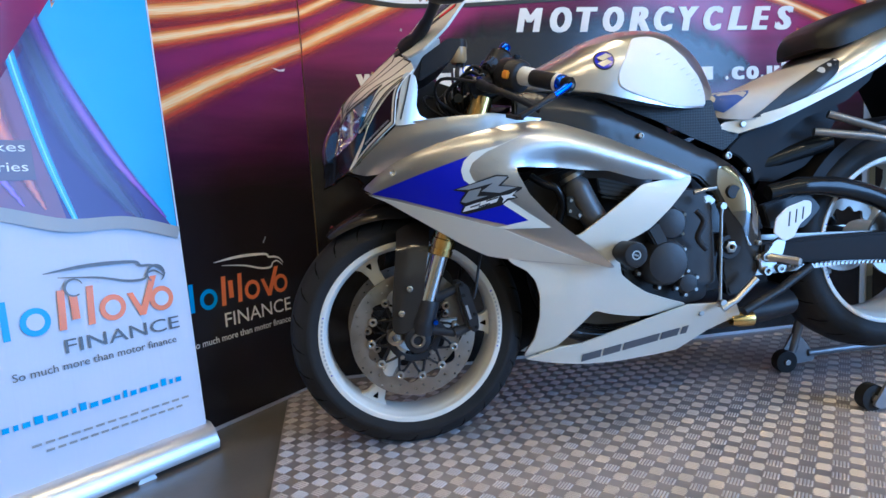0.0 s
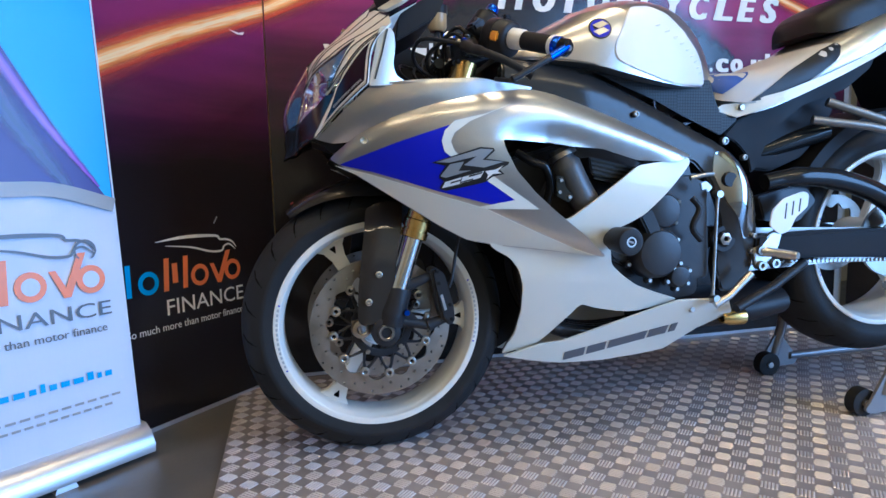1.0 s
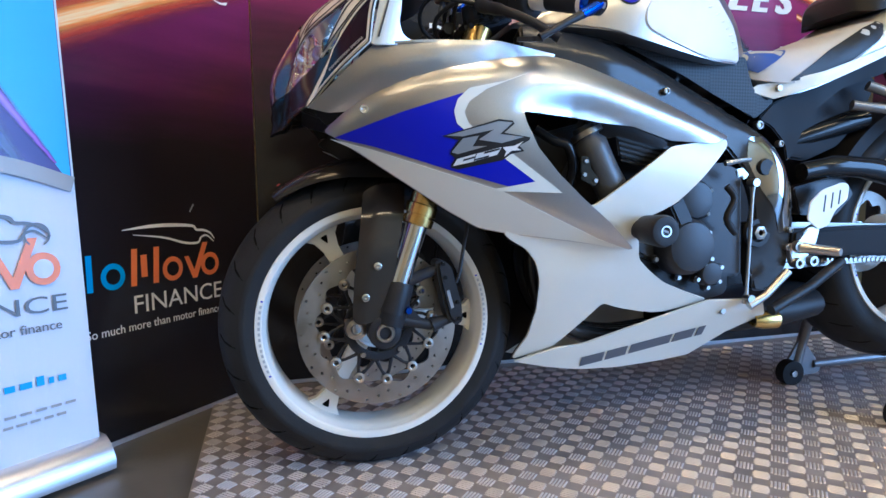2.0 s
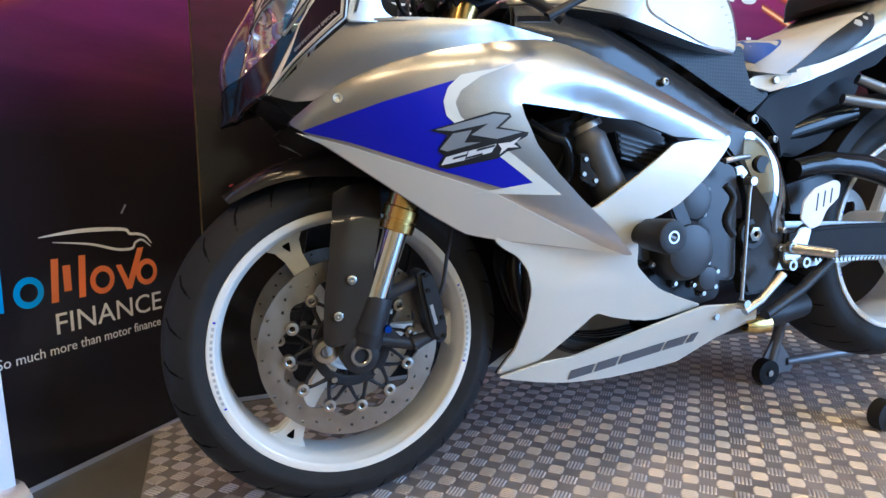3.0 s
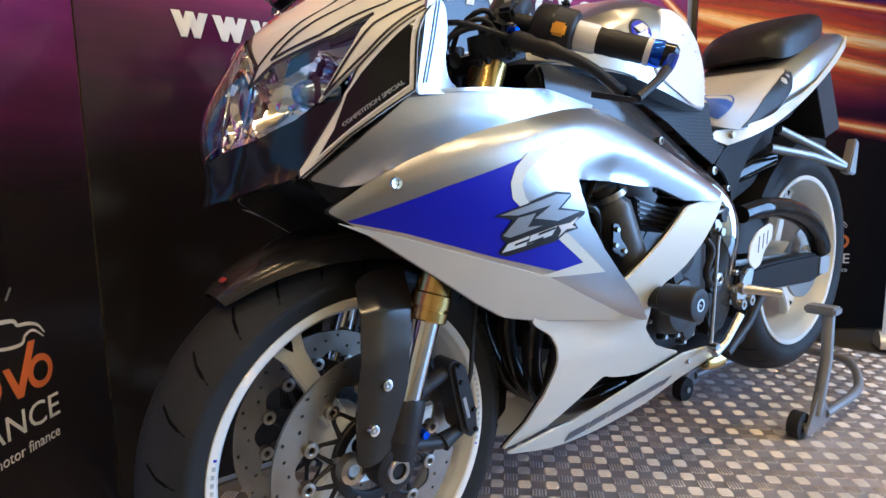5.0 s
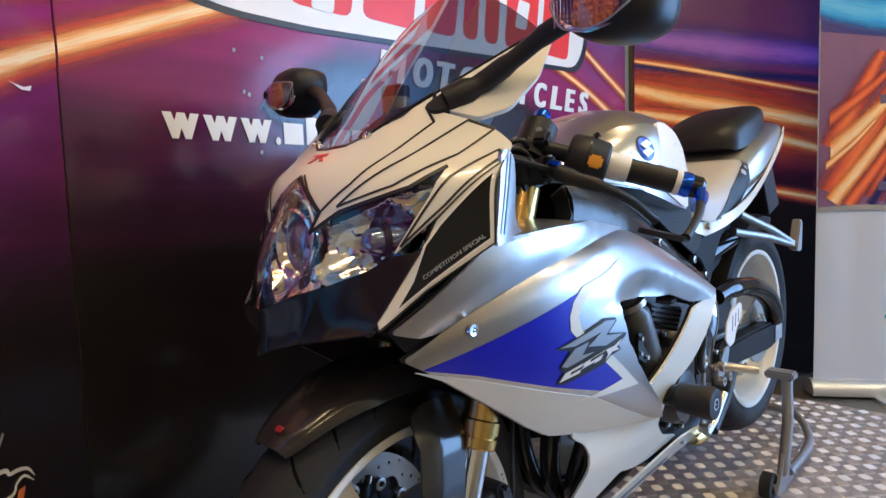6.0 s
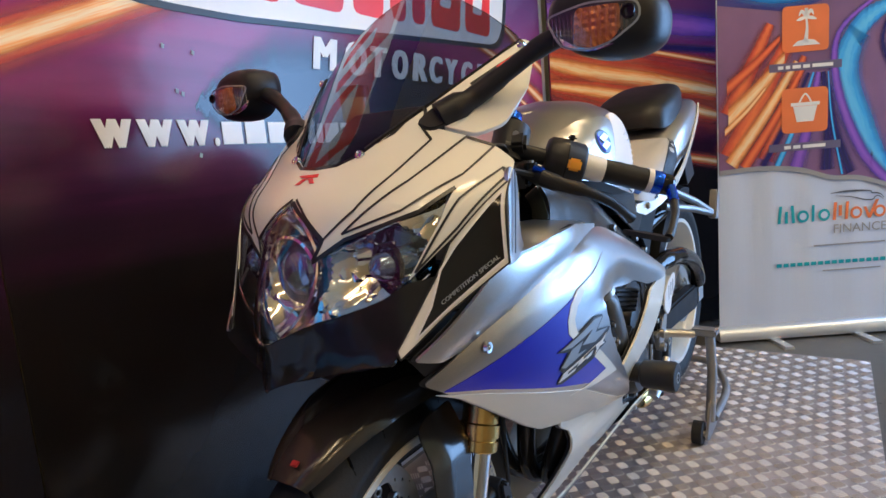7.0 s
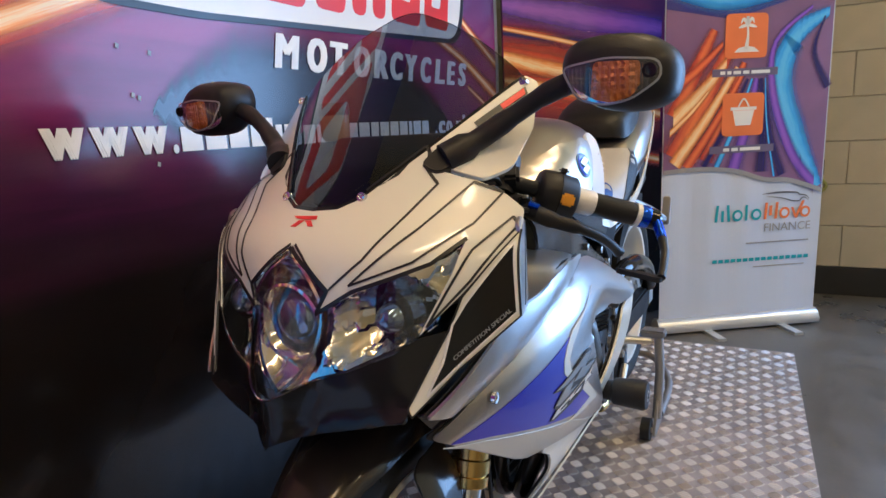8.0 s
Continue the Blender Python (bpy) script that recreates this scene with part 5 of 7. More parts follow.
part("lamp_housing", patch(mirrored(LENS), housing_x, FRONT, 0.003, 0.004), REFLECTOR, lens, "bright faceted lamp reflector", sharp=30)
ring = lathe([(-0.004, 0.046), (-0.006, 0.043), (0.004, 0.035), (0.020, 0.032), (0.022, 0.036), (0.004, 0.046)], 40, "X", closed=True)
ring.transform(Matrix.Translation((-0.124, 0, 0.795)))
part("projector_ring", ring, REFLECTOR, lens)
ball = lathe([(-0.006, 0.0001), (-0.005, 0.010), (-0.002, 0.020), (0.004, 0.028), (0.012, 0.033)], 32, "X")
ball.transform(Matrix.Translation((-0.124, 0, 0.795)))
part("projector_lens", ball, PROJECTOR, lens, "dark blue projector lens")
for s in (-1, 1):
    cap = lathe([(-0.014, 0.0001), (-0.011, 0.009), (-0.004, 0.015), (0.010, 0.019), (0.040, 0.021)], 20, "X")
    cap.transform(Matrix.Translation((-0.092, s * 0.112, 0.800)) @ pose(0, 0, 0, 0, 0, s * 14))
    part("bulb_shade", cap, PROJECTOR, lens)
    slot = lathe([(0.0, 0.024), (-0.001, 0.0275), (0.006, 0.0275), (0.006, 0.024)], 24, "X", closed=True)
    slot.transform(Matrix.Translation((-0.082, s * 0.112, 0.800)) @ pose(0, 0, 0, 0, 0, s * 14))
    part("shade_ring", slot, BLACKGLOSS, lens)
    part("lamp_bezel", strip([(s * 0.003, 0.873), (s * 0.030, 0.850), (s * 0.050, 0.815), (s * 0.045, 0.775), (s * 0.024, 0.742), (s * 0.001, 0.722)], 0.004, on_nose(-0.002), FRONT, 0.002, n=8), REFLECTOR, lens)


# screen
SCREEN = [(0.0, 0.918), (-0.033, 0.920), (-0.058, 0.931), (-0.109, 0.982), (-0.15, 1.026), (-0.186, 1.066), (-0.166, 1.084), (-0.129, 1.113), (-0.076, 1.146), (-0.02, 1.169), (0.0, 1.172)]
scr = part("windscreen", patch(rounded(mirrored(SCREEN), 0.01), on_nose(-0.004), FRONT, 0.003, 0.012), SMOKE, BIKE, "dark smoked double-bubble screen", sharp=80)
scr.visible_shadow = False
for edge in (SCREEN[:6], flip(SCREEN[:6])):
    part("screen_edge", strip(edge, 0.004, on_nose(0.0005), FRONT, 0.004, smooth_line=False), BLACKGLOSS, scr)
for y, z in ((-0.058, 0.930), (0.058, 0.930), (-0.188, 1.058), (0.188, 1.058)):
    b = lathe([(-0.002, 0.0001), (-0.002, 0.002), (-0.0035, 0.003), (-0.003, 0.0055), (0.002, 0.0065)], 16, "X")
    b.transform(Matrix.Translation((nose_x(y, z), y, z)) @ pose(0, 0, 0, 0, 25, 0))
    part("screen_screw", b, CHROME, scr)
part("sponsor_sticker", patch([(-0.150, 1.010), (-0.192, 1.052), (-0.197, 1.043), (-0.157, 1.003)], on_nose(0.0016), FRONT, 0.0006, 0.03), INKBLACK, BIKE)
part("sponsor_sticker", patch([(-0.172, 1.030), (-0.191, 1.050), (-0.195, 1.042), (-0.177, 1.024)], on_nose(0.0024), FRONT, 0.0006, 0.03), RED, BIKE)
part("inner_cowl", patch([(-0.02, 0.80), (0.02, 0.90), (0.10, 0.955), (0.17, 0.93), (0.30, 0.83), (0.30, 0.80)], lambda x, z: (x, 0.185 - 0.12 * (z - 0.80), z), Vector((0, -1, 0)), 0.004, 0.04), BLACKMATT, BIKE, "black inner cowl lining")
for s in (-1, 1):
    def pillar(x, z, s=s):
        """The cowl turns in from the duct panel's rear edge to the cockpit."""
        back = max(0.0, x - lerp(z, [0.797, 0.89], [-0.017, 0.0043]))
        return (x, s * (0.2405 - 0.085 * (z - 0.797) - 0.10 * back - 2.5 * back * back), z)
    part("cockpit_pillar", patch(rounded([(-0.019, 0.792), (-0.005, 0.85), (0.003, 0.887), (0.005, 0.898), (0.018, 0.904), (0.033, 0.896), (0.036, 0.872), (0.030, 0.832), (0.036, 0.813), (0.062, 0.801), (0.025, 0.796)], 0.008), pillar, Vector((0, s, 0)), 0.005, 0.010, 0.0015), SILVER, BIKE, "silver cockpit edge of the upper cowl", sharp=60)
    part("pinstripe", strip([(0.021, 0.897), (0.017, 0.883), (0.008, 0.85), (-0.006, 0.805)], 0.0028, lambda x, z, f=pillar, s=s: (f(x, z)[0], f(x, z)[1] + s * 0.0028, z), Vector((0, s, 0)), 0.0006, n=6), INKBLACK, BIKE)


# ---- wheels, forks and brakes ----
RIMMARK = material("rim_mark_print", (0.42, 0.44, 0.46), 0.4, 0.0, 0.05, 20)
STEER = pose(0, 0, 0, 0, 0, -YAW)


def spoke_mesh(r0, r1, w0, w1, thick, angle):
    """A tapering spoke that flares where it meets the rim."""
    def slab(o):
        return prism(o, (-thick / 2, thick / 2), 0.003)
    half = [(r0, w0 / 2), (r1 * 0.55, w1 * 0.40), (r1 * 0.82, w1 * 0.46), (r1 * 0.93, w1 * 0.66), (r1 * 1.02, w1 * 1.20)]
    bm = slab([(r, -w) for r, w in half] + half[::-1])
    bm.transform(pose(0, 0, 0, 0, -angle, 0))
    return bm


def wheel(name, centre, turn, half, tyre_r, angles, spread, disc, label):
    """A wheel turned about y: tyre, rim, hub and three flared spokes."""
    base = Matrix.Translation(centre)
    h = half
    bead = 0.2295
    prof = [(-h * 0.78, bead - 0.006), (-h * 0.885, bead + 0.003), (-h * 0.91, bead + 0.010), (-h * 0.975, bead + 0.020), (-h, bead + 0.030), (-h * 0.96, tyre_r - 0.038), (-h * 0.86, tyre_r - 0.0265), (-h * 0.66, tyre_r - 0.0135), (-h * 0.35, tyre_r - 0.0037), (0, tyre_r)]
    prof = prof + [(-a, r) for a, r in reversed(prof[:-1])]
    w = part(name, lathe([(-0.03, 0.012), (-0.03, 0.034), (-0.052, 0.040), (-0.055, 0.046), (-0.04, 0.05), (0.04, 0.05), (0.055, 0.046), (0.052, 0.040), (0.03, 0.034), (0.03, 0.012)], 40, "Y"), RIMWHITE, BIKE, label)
    w.data.transform(turn @ base)
    tyre = lathe(prof, 120, "Y")
    tyre.transform(turn @ base)
    tyre_ob = part("tyre", tyre, RUBBER, w, "black road tyre with sweeping tread grooves", sharp=75)
    # tread grooves: raised near-black tubes, shade given by colour instead of cuts
    gm = bmesh.new()
    for k in range(26):
        a = 360 / 26 * k
        for s in (-1, 1):
            line = []
            for t in range(6):
                f = t / 5
                y = s * h * (0.30 + 0.60 * f)
                r = float(np.interp(abs(y), [0, h * 0.35, h * 0.66, h * 0.86, h * 0.97], [tyre_r, tyre_r - 0.0037, tyre_r - 0.0135, tyre_r - 0.0265, tyre_r - 0.038])) - 0.0018
                ang = radians(a + (7 if s > 0 else 0) + 6 * f)
                line.append((r * math.cos(ang), y, r * math.sin(ang)))
            tube(line, [0.0014, 0.0026, 0.0027, 0.0026, 0.0025, 0.0012], 6, True, gm)
    gm.transform(turn @ base)
    tagged(part("groove_shade_tube", gm, RECESSDARK, tyre_ob), kind="stuff")
    rp = [(-h * 0.86, 0.2325), (-h * 0.915, 0.2315), (-h * 0.925, 0.2285), (-h * 0.905, 0.2205), (-h * 0.87, 0.2180), (-h * 0.80, 0.2170), (-h * 0.70, 0.2125), (-h * 0.55, 0.2095), (-h * 0.3, 0.2080), (0, 0.2075)]
    rp = rp + [(-a, r) for a, r in reversed(rp[:-1])]
    rp += [(h * 0.80, 0.2285), (h * 0.5, 0.217), (-h * 0.5, 0.217), (-h * 0.80, 0.2285)]
    rim = lathe(rp, 96, "Y", closed=True)
    rim.transform(turn @ base)
    part("rim", rim, RIMWHITE, w, "white painted rim", sharp=30)
    # small printed marks round both sides of the rim
    for sy in (-1, 1):
        for c0 in (0, 180):
            for k in range(15):
                a = radians(c0 + (k - 7) * 2.7 + 4)
                long = 0.0072 if k not in (0, 14) else 0.004
                mk = box((0.0044, 0.0008, long * 0.8), Matrix.Translation((0.2240 * math.cos(a), sy * (h * 0.915 + 0.0004), 0.2240 * math.sin(a))) @ pose(0, 0, 0, 0, -math.degrees(a), 0) @ pose(0, 0, 0, 0, 0, sy * -10), 0.0002, seg=1)
                mk.transform(turn @ base)
                part("rim_mark", mk, BLUE if k in (0, 14) else RIMMARK, w)
    for a in angles:
        sp = spoke_mesh(0.036, 0.208, 0.038, 0.036 * spread, 0.024, a)
        sp.transform(turn @ base)
        spoke = part("spoke", sp, RIMWHITE, w)
        # near-black plates on the spoke stand for the shade in its hole
        for sy in (-1, 1):
            pit = prism(rounded([(0.181, 0.0), (0.199, -0.008), (0.199, 0.008)], 0.004), (sy * 0.0122, sy * 0.0128), 0)
            pit.transform(turn @ base @ pose(0, 0, 0, 0, -a, 0))
            part("spoke_hole_shade", pit, RECESSDARK, spoke)
    return w


fw = wheel("front_wheel", (0.004, 0, 0.30), STEER, 0.058, 0.300, (119, 239, 359), 1.0, True, "white cast front wheel")
rw = wheel("rear_wheel", (1.345, 0, 0.44), Matrix(), 0.090, 0.315, (70, 190, 310), 1.1, False, "white cast rear wheel")


def disc_mesh(r0, r1, thick, holes, wave=0.13):
    """A flat ring with drilled holes."""
    loops = [[(r1 * math.cos(2 * math.pi * i / 72), r1 * math.sin(2 * math.pi * i / 72)) for i in range(72)]]
    inner = []
    for i in range(120):
        a = 2 * math.pi * i / 120
        r = r0 - 0.006 * math.cos(12 * (a - wave))
        inner.append((r * math.cos(a), r * math.sin(a)))
    loops.append(inner)
    for hr, ha, hs in holes:
        cx, cy = hr * math.cos(ha), hr * math.sin(ha)
        loops.append([(cx + hs * math.cos(2 * math.pi * i / 8), cy + hs * math.sin(2 * math.pi * i / 8)) for i in range(8)])
    verts, edges = [], []
    for l in loops:
        b = len(verts)
        verts += [Vector(p) for p in l]
        edges += [(b + i, b + (i + 1) % len(l)) for i in range(len(l))]
    vs, _, fs, *_ = delaunay_2d_cdt(verts, edges, [], 0, 1e-7)
    bm = bmesh.new()
    bv = [bm.verts.new((p.x, 0, p.y)) for p in vs]
    for f in fs:
        c = sum((vs[i] for i in f), Vector((0, 0))) / 3
        r, a = c.length, math.atan2(c.y, c.x)
        if r > r0 - 0.006 * math.cos(12 * (a - wave)) - 0.0002 and not any((c - Vector((hr * math.cos(ha), hr * math.sin(ha)))).length < hs * 0.75 for hr, ha, hs in holes):
            bm.faces.new([bv[i] for i in f])
    for v in [v for v in bm.verts if not v.link_faces]:
        bm.verts.remove(v)
    bm.normal_update()
    bm.faces.ensure_lookup_table()
    if bm.faces[0].normal.y > 0:
        bmesh.ops.reverse_faces(bm, faces=bm.faces[:])
        bm.normal_update()
    return shell(bm, thick)


HOLES = [(0.1480 - 0.0085 * (k % 3), 2 * math.pi * k / 42 + 0.05, 0.0030) for k in range(42)]
for s in (-1, 1):
    place = STEER @ Matrix.Translation((0.004, s * 0.069 - 0.0025, 0.30))
    d = disc_mesh(0.1165, 0.155, 0.005, HOLES)
    d.transform(place)
    disc = part("brake_disc", d, DISCSTEEL, fw, "worn drilled steel brake disc")
    cm = lathe([(-0.004, 0.052), (-0.005, 0.055), (-0.005, 0.066), (-0.003, 0.068), (0.003, 0.068), (0.005, 0.066), (0.005, 0.055), (0.004, 0.052)], 48, "Y", closed=True)
    cm.transform(place)
    carrier = part("disc_carrier", cm, BLACKMATT, disc, "black disc carrier")
    for k in range(12):
        a = 2 * math.pi * k / 12 + 0.13
        tip = Vector((0.103 * math.cos(a), 0, 0.103 * math.sin(a)))
        for da in (-0.24, 0.24):
            foot = Vector((0.066 * math.cos(a + da), 0, 0.066 * math.sin(a + da)))
            am = tube([foot, (foot + tip) * 0.5 + tip.normalized() * 0.006, tip], [0.0040, 0.0030, 0.0046], 6)
            am.transform(place)
            part("carrier_arm", am, BLACKMATT, disc)
    for k in range(12):
        a = 2 * math.pi * k / 12 + 0.13
        bob = lathe([(-0.0058, 0.0045), (-0.0066, 0.0060), (-0.0058, 0.0105), (0.0058, 0.0105), (0.0058, 0.0045)], 16, "Y", (0.1065 * math.cos(a), 0, 0.1065 * math.sin(a)), closed=True)
        bob.transform(place)
        part("bobbin", bob, STEEL, disc)
    for k in range(5):
        a = 2 * math.pi * k / 5 + 0.4
        bt = lathe([(-0.008, 0.0001), (-0.008, 0.005), (-0.004, 0.006), (0.0, 0.006)], 10, "Y", (0.0625 * math.cos(a), 0, 0.0625 * math.sin(a)))
        bt.transform(place)
        part("disc_bolt", bt, STEEL, disc)


def fork_at(z, y):
    return Vector((0.077 + 0.335 * (z - 0.499), y, z))


for s in (-1, 1):
    y = s * 0.112
    leg = part("fork_leg", tube([fork_at(z, y) for z in (0.535, 0.60, 0.86)], [0.0270, 0.0270, 0.0270], 28), GOLD, BIKE, "gold anodised fork tube")
    part("fork_collar", tube([fork_at(z, y) for z in (0.497, 0.499, 0.512, 0.5125, 0.5165, 0.517, 0.534, 0.536)], [0.0270, 0.0290, 0.0295, 0.0265, 0.0265, 0.0300, 0.0300, 0.0272], 28), GOLD, leg)
    part("fork_slider", tube([fork_at(z, y) for z in (0.36, 0.498)], 0.0210, 28), CHROME, leg, "chrome fork slider")
    bm = tube([fork_at(z, y) for z in (0.335, 0.35, 0.385, 0.392)], [0.030, 0.0285, 0.0265, 0.024], 24)
    join(bm, tube([fork_at(0.345, y), (0.016, y, 0.312)], [0.029, 0.028], 20))
    join(bm, lathe([(-0.020, 0.013), (-0.020, 0.026), (-0.017, 0.031), (0.017, 0.031), (0.020, 0.026), (0.020, 0.013)], 32, "Y", (0.006, y, 0.30), closed=True))
    bm.transform(STEER)
    part("axle_clamp", bm, BLACKMATT, leg, "black axle clamp")
    nut = lathe([(-0.023, 0.0112), (-0.0245, 0.0125), (-0.0245, 0.0165), (-0.021, 0.0185), (-0.006, 0.0185)], 24, "Y", (0.006, y, 0.30))
    if s > 0:
        nut.transform(Matrix.Translation((0, 2 * y, 0)) @ Matrix.Scale(-1, 4, (0, 1, 0)))
    nut.transform(STEER)
    part("axle_nut", nut, STEEL, leg)
    hole = lathe([(-0.0195, 0.0001), (-0.0195, 0.0122)], 6, "Y", (0.006, y - (0.0 if s < 0 else -0.039), 0.30))
    hole.transform(STEER)
    part("axle_bore", hole, BLACKMATT, leg)
    boss = lathe([(-0.008, 0.009), (-0.010, 0.012), (-0.008, 0.020), (0.006, 0.022)], 20, "Y", (-0.042, s * 0.088, 0.302))
    if s < 0:
        boss.transform(STEER)
        part("hub_boss", boss, STEEL, fw)
    # caliper, set across the rear edge of the disc
    cal = part("caliper", prism(rounded([(0.104, 0.428), (0.118, 0.432), (0.136, 0.418), (0.156, 0.345), (0.158, 0.312), (0.146, 0.302), (0.128, 0.318), (0.110, 0.392)], 0.007), (y + s * 0.020, y - s * 0.030), 0.006), BLACKMATT, BIKE, "black four-piston brake caliper")
    cal.data.transform(STEER)
    brace = bmesh.new()
    for a, b in (((0.035, 0.385), (0.116, 0.415)), ((0.012, 0.325), (0.100, 0.304)), ((0.100, 0.304), (0.142, 0.318))):
        tube([(a[0], y, a[1]), ((a[0] + b[0]) / 2, y, (a[1] + b[1]) / 2), (b[0], y, b[1])], [0.015, 0.011, 0.010], 10, True, brace)
    join(brace, prism([(0.022, 0.345), (0.050, 0.352), (0.094, 0.302), (0.020, 0.308)], (y - 0.006, y + 0.006), 0.002))
    brace.transform(STEER)
    part("caliper_bracket", brace, BLACKMATT, cal)
    for px, pz in ((0.118, 0.424), (0.122, 0.398), (0.149, 0.318), (0.146, 0.35)):
        bt = lathe([(-0.004, 0.0001), (-0.004, 0.0034), (0.0, 0.004), (0.012, 0.004)], 10, "Y", (px, y + s * 0.020, pz))
        bt.transform(STEER)
        part("caliper_bolt", bt, BLACKGLOSS, cal)
    pb = lathe([(-0.016, 0.0001), (-0.016, 0.006), (-0.008, 0.007), (0.0, 0.007)], 8, "Y", (0.050, y - 0.012, 0.340))
    pb.transform(STEER)
    part("pinch_bolt", pb, BLUEANOD, cal, "blue anodised bolt")
    if s < 0:
        mk = prism([(0.1245, 0.372), (0.130, 0.374), (0.139, 0.340), (0.1335, 0.338)], (y - 0.0208, y - 0.0198), 0)
        mk.transform(STEER)
        part("maker_mark", mk, PRINTGREY, cal)
    part("brake_hose", tube([(0.152, y, 0.385), (0.160, y + 0.002, 0.405), (0.170, y + 0.01, 0.45), (0.186, y + 0.02, 0.52), (0.20, y + 0.03, 0.62)], 0.0036, 8, smooth_line=4), BLACKMATT, cal)

# front mudguard
fd = bmesh.new()
ys = [-0.071, -0.068, -0.058, -0.040, -0.02, 0, 0.02, 0.040, 0.058, 0.068, 0.071]
drop = [0.048, 0.030, 0.012, 0.004, 0.001, 0, 0.001, 0.004, 0.012, 0.030, 0.048]
rows = []
for k in range(31):
    f = k / 30
    ang = radians(127 - 74 * f)
    narrow = 0.45 + 0.55 * min(1, f * 3.2) ** 0.7
    row = []
    for y, d in zip(ys, drop):
        r = 0.321 + 0.010 * math.sin(f * 3.0) - d * (0.35 + 0.65 * min(1, f * 2.2)) * 0.9
        row.append(fd.verts.new((0.004 + r * math.cos(ang), y * narrow, 0.30 + r * math.sin(ang))))
    rows.append(row)
for a, b in zip(rows, rows[1:]):
    for j in range(len(ys) - 1):
        fd.faces.new((a[j], b[j], b[j + 1], a[j + 1]))
bmesh.ops.recalc_face_normals(fd, faces=fd.faces[:])
fd.normal_update()
if sum((f.normal.z for f in fd.faces)) < 0:
    bmesh.ops.reverse_faces(fd, faces=fd.faces[:])
    fd.normal_update()
guard_bm = shell(fd, 0.003)
guard_bm.transform(STEER)
mud = part("front_mudguard", guard_bm, DARKGREY, BIKE, "glossy dark grey front mudguard")
tipm = box((0.008, 0.012, 0.003), pose(0, 0, 0), 0.001)
tipm.transform(STEER @ Matrix.Translation((0.004 + 0.3275 * math.cos(radians(123)), -0.012, 0.30 + 0.3275 * math.sin(radians(123)))) @ pose(0, 0, 0, 0, -33, 0))
part("tip_mark", tipm, DARKRED, mud, "small dark red mark")
for s in (-1, 1):
    arm = [(-0.024, 0.560), (0.0, 0.574), (0.056, 0.577), (0.050, 0.530), (0.033, 0.455), (0.029, 0.416), (0.035, 0.398), (0.020, 0.378), (0.008, 0.340), (-0.006, 0.322), (-0.042, 0.316), (-0.053, 0.326), (-0.048, 0.40), (-0.038, 0.47)]

    def arm_y(x, z, s=s):
        lean = 0.020 * max(0, (z - 0.46) / 0.11)
        fold = 0.35 * max(0, lerp(z, [0.33, 0.47, 0.57], [-0.036, -0.016, 0.008]) - x)
        return (x, s * (0.128 - lean - 0.4 * max(0, z - 0.52) - fold), z)
    bm = patch(rounded(arm, 0.008), arm_y, Vector((0, s, 0)), 0.004, 0.012, 0.001)
    bm.transform(STEER)
    part("mudguard_arm", bm, DARKGREY, mud, "dark grey mudguard side plate", sharp=25)
    for px, pz in ((-0.006, 0.425), (-0.029, 0.368)):
        bt = lathe([(-0.004, 0.0001), (-0.005, 0.004), (-0.004, 0.0075), (0.002, 0.0085)], 14, "Y", (px, 0, pz))
        bt.transform(Matrix.Translation((0, s * 0.1285, 0)) @ (Matrix() if s < 0 else pose(0, 0, 0, 0, 0, 180) @ Matrix.Translation((-2 * px, 0, 0))))
        bt.transform(STEER)
        part("mudguard_bolt", bt, CHROME, mud)

# ---- frame, engine, swinging arm ----
SPAR = [(0.27, 0.868), (0.36, 0.860), (0.451, 0.842), (0.519, 0.819), (0.607, 0.783), (0.697, 0.742), (0.789, 0.703), (0.845, 0.662), (0.884, 0.590), (0.900, 0.507), (0.905, 0.42), (0.872, 0.345), (0.817, 0.335), (0.797, 0.40), (0.801, 0.50), (0.777, 0.600), (0.735, 0.645), (0.62, 0.67), (0.428, 0.742), (0.26, 0.79)]
SPX, SPZ = (0.27, 0.451, 0.607, 0.789, 0.845, 0.90), (0.868, 0.842, 0.783, 0.703, 0.662, 0.56)


def spar_y(x, z):
    bulge = 0.030 * math.exp(-(((x - 0.845) / 0.05) ** 2 + ((z - 0.56) / 0.10) ** 2))
    edge = max(0.0, 1 - max(0.0, spline(min(x, 0.89), SPX, SPZ) - z) / 0.045)
    return 0.126 + 0.030 * max(0, min(1, (0.75 - x) / 0.3)) + bulge - 0.022 * edge * edge


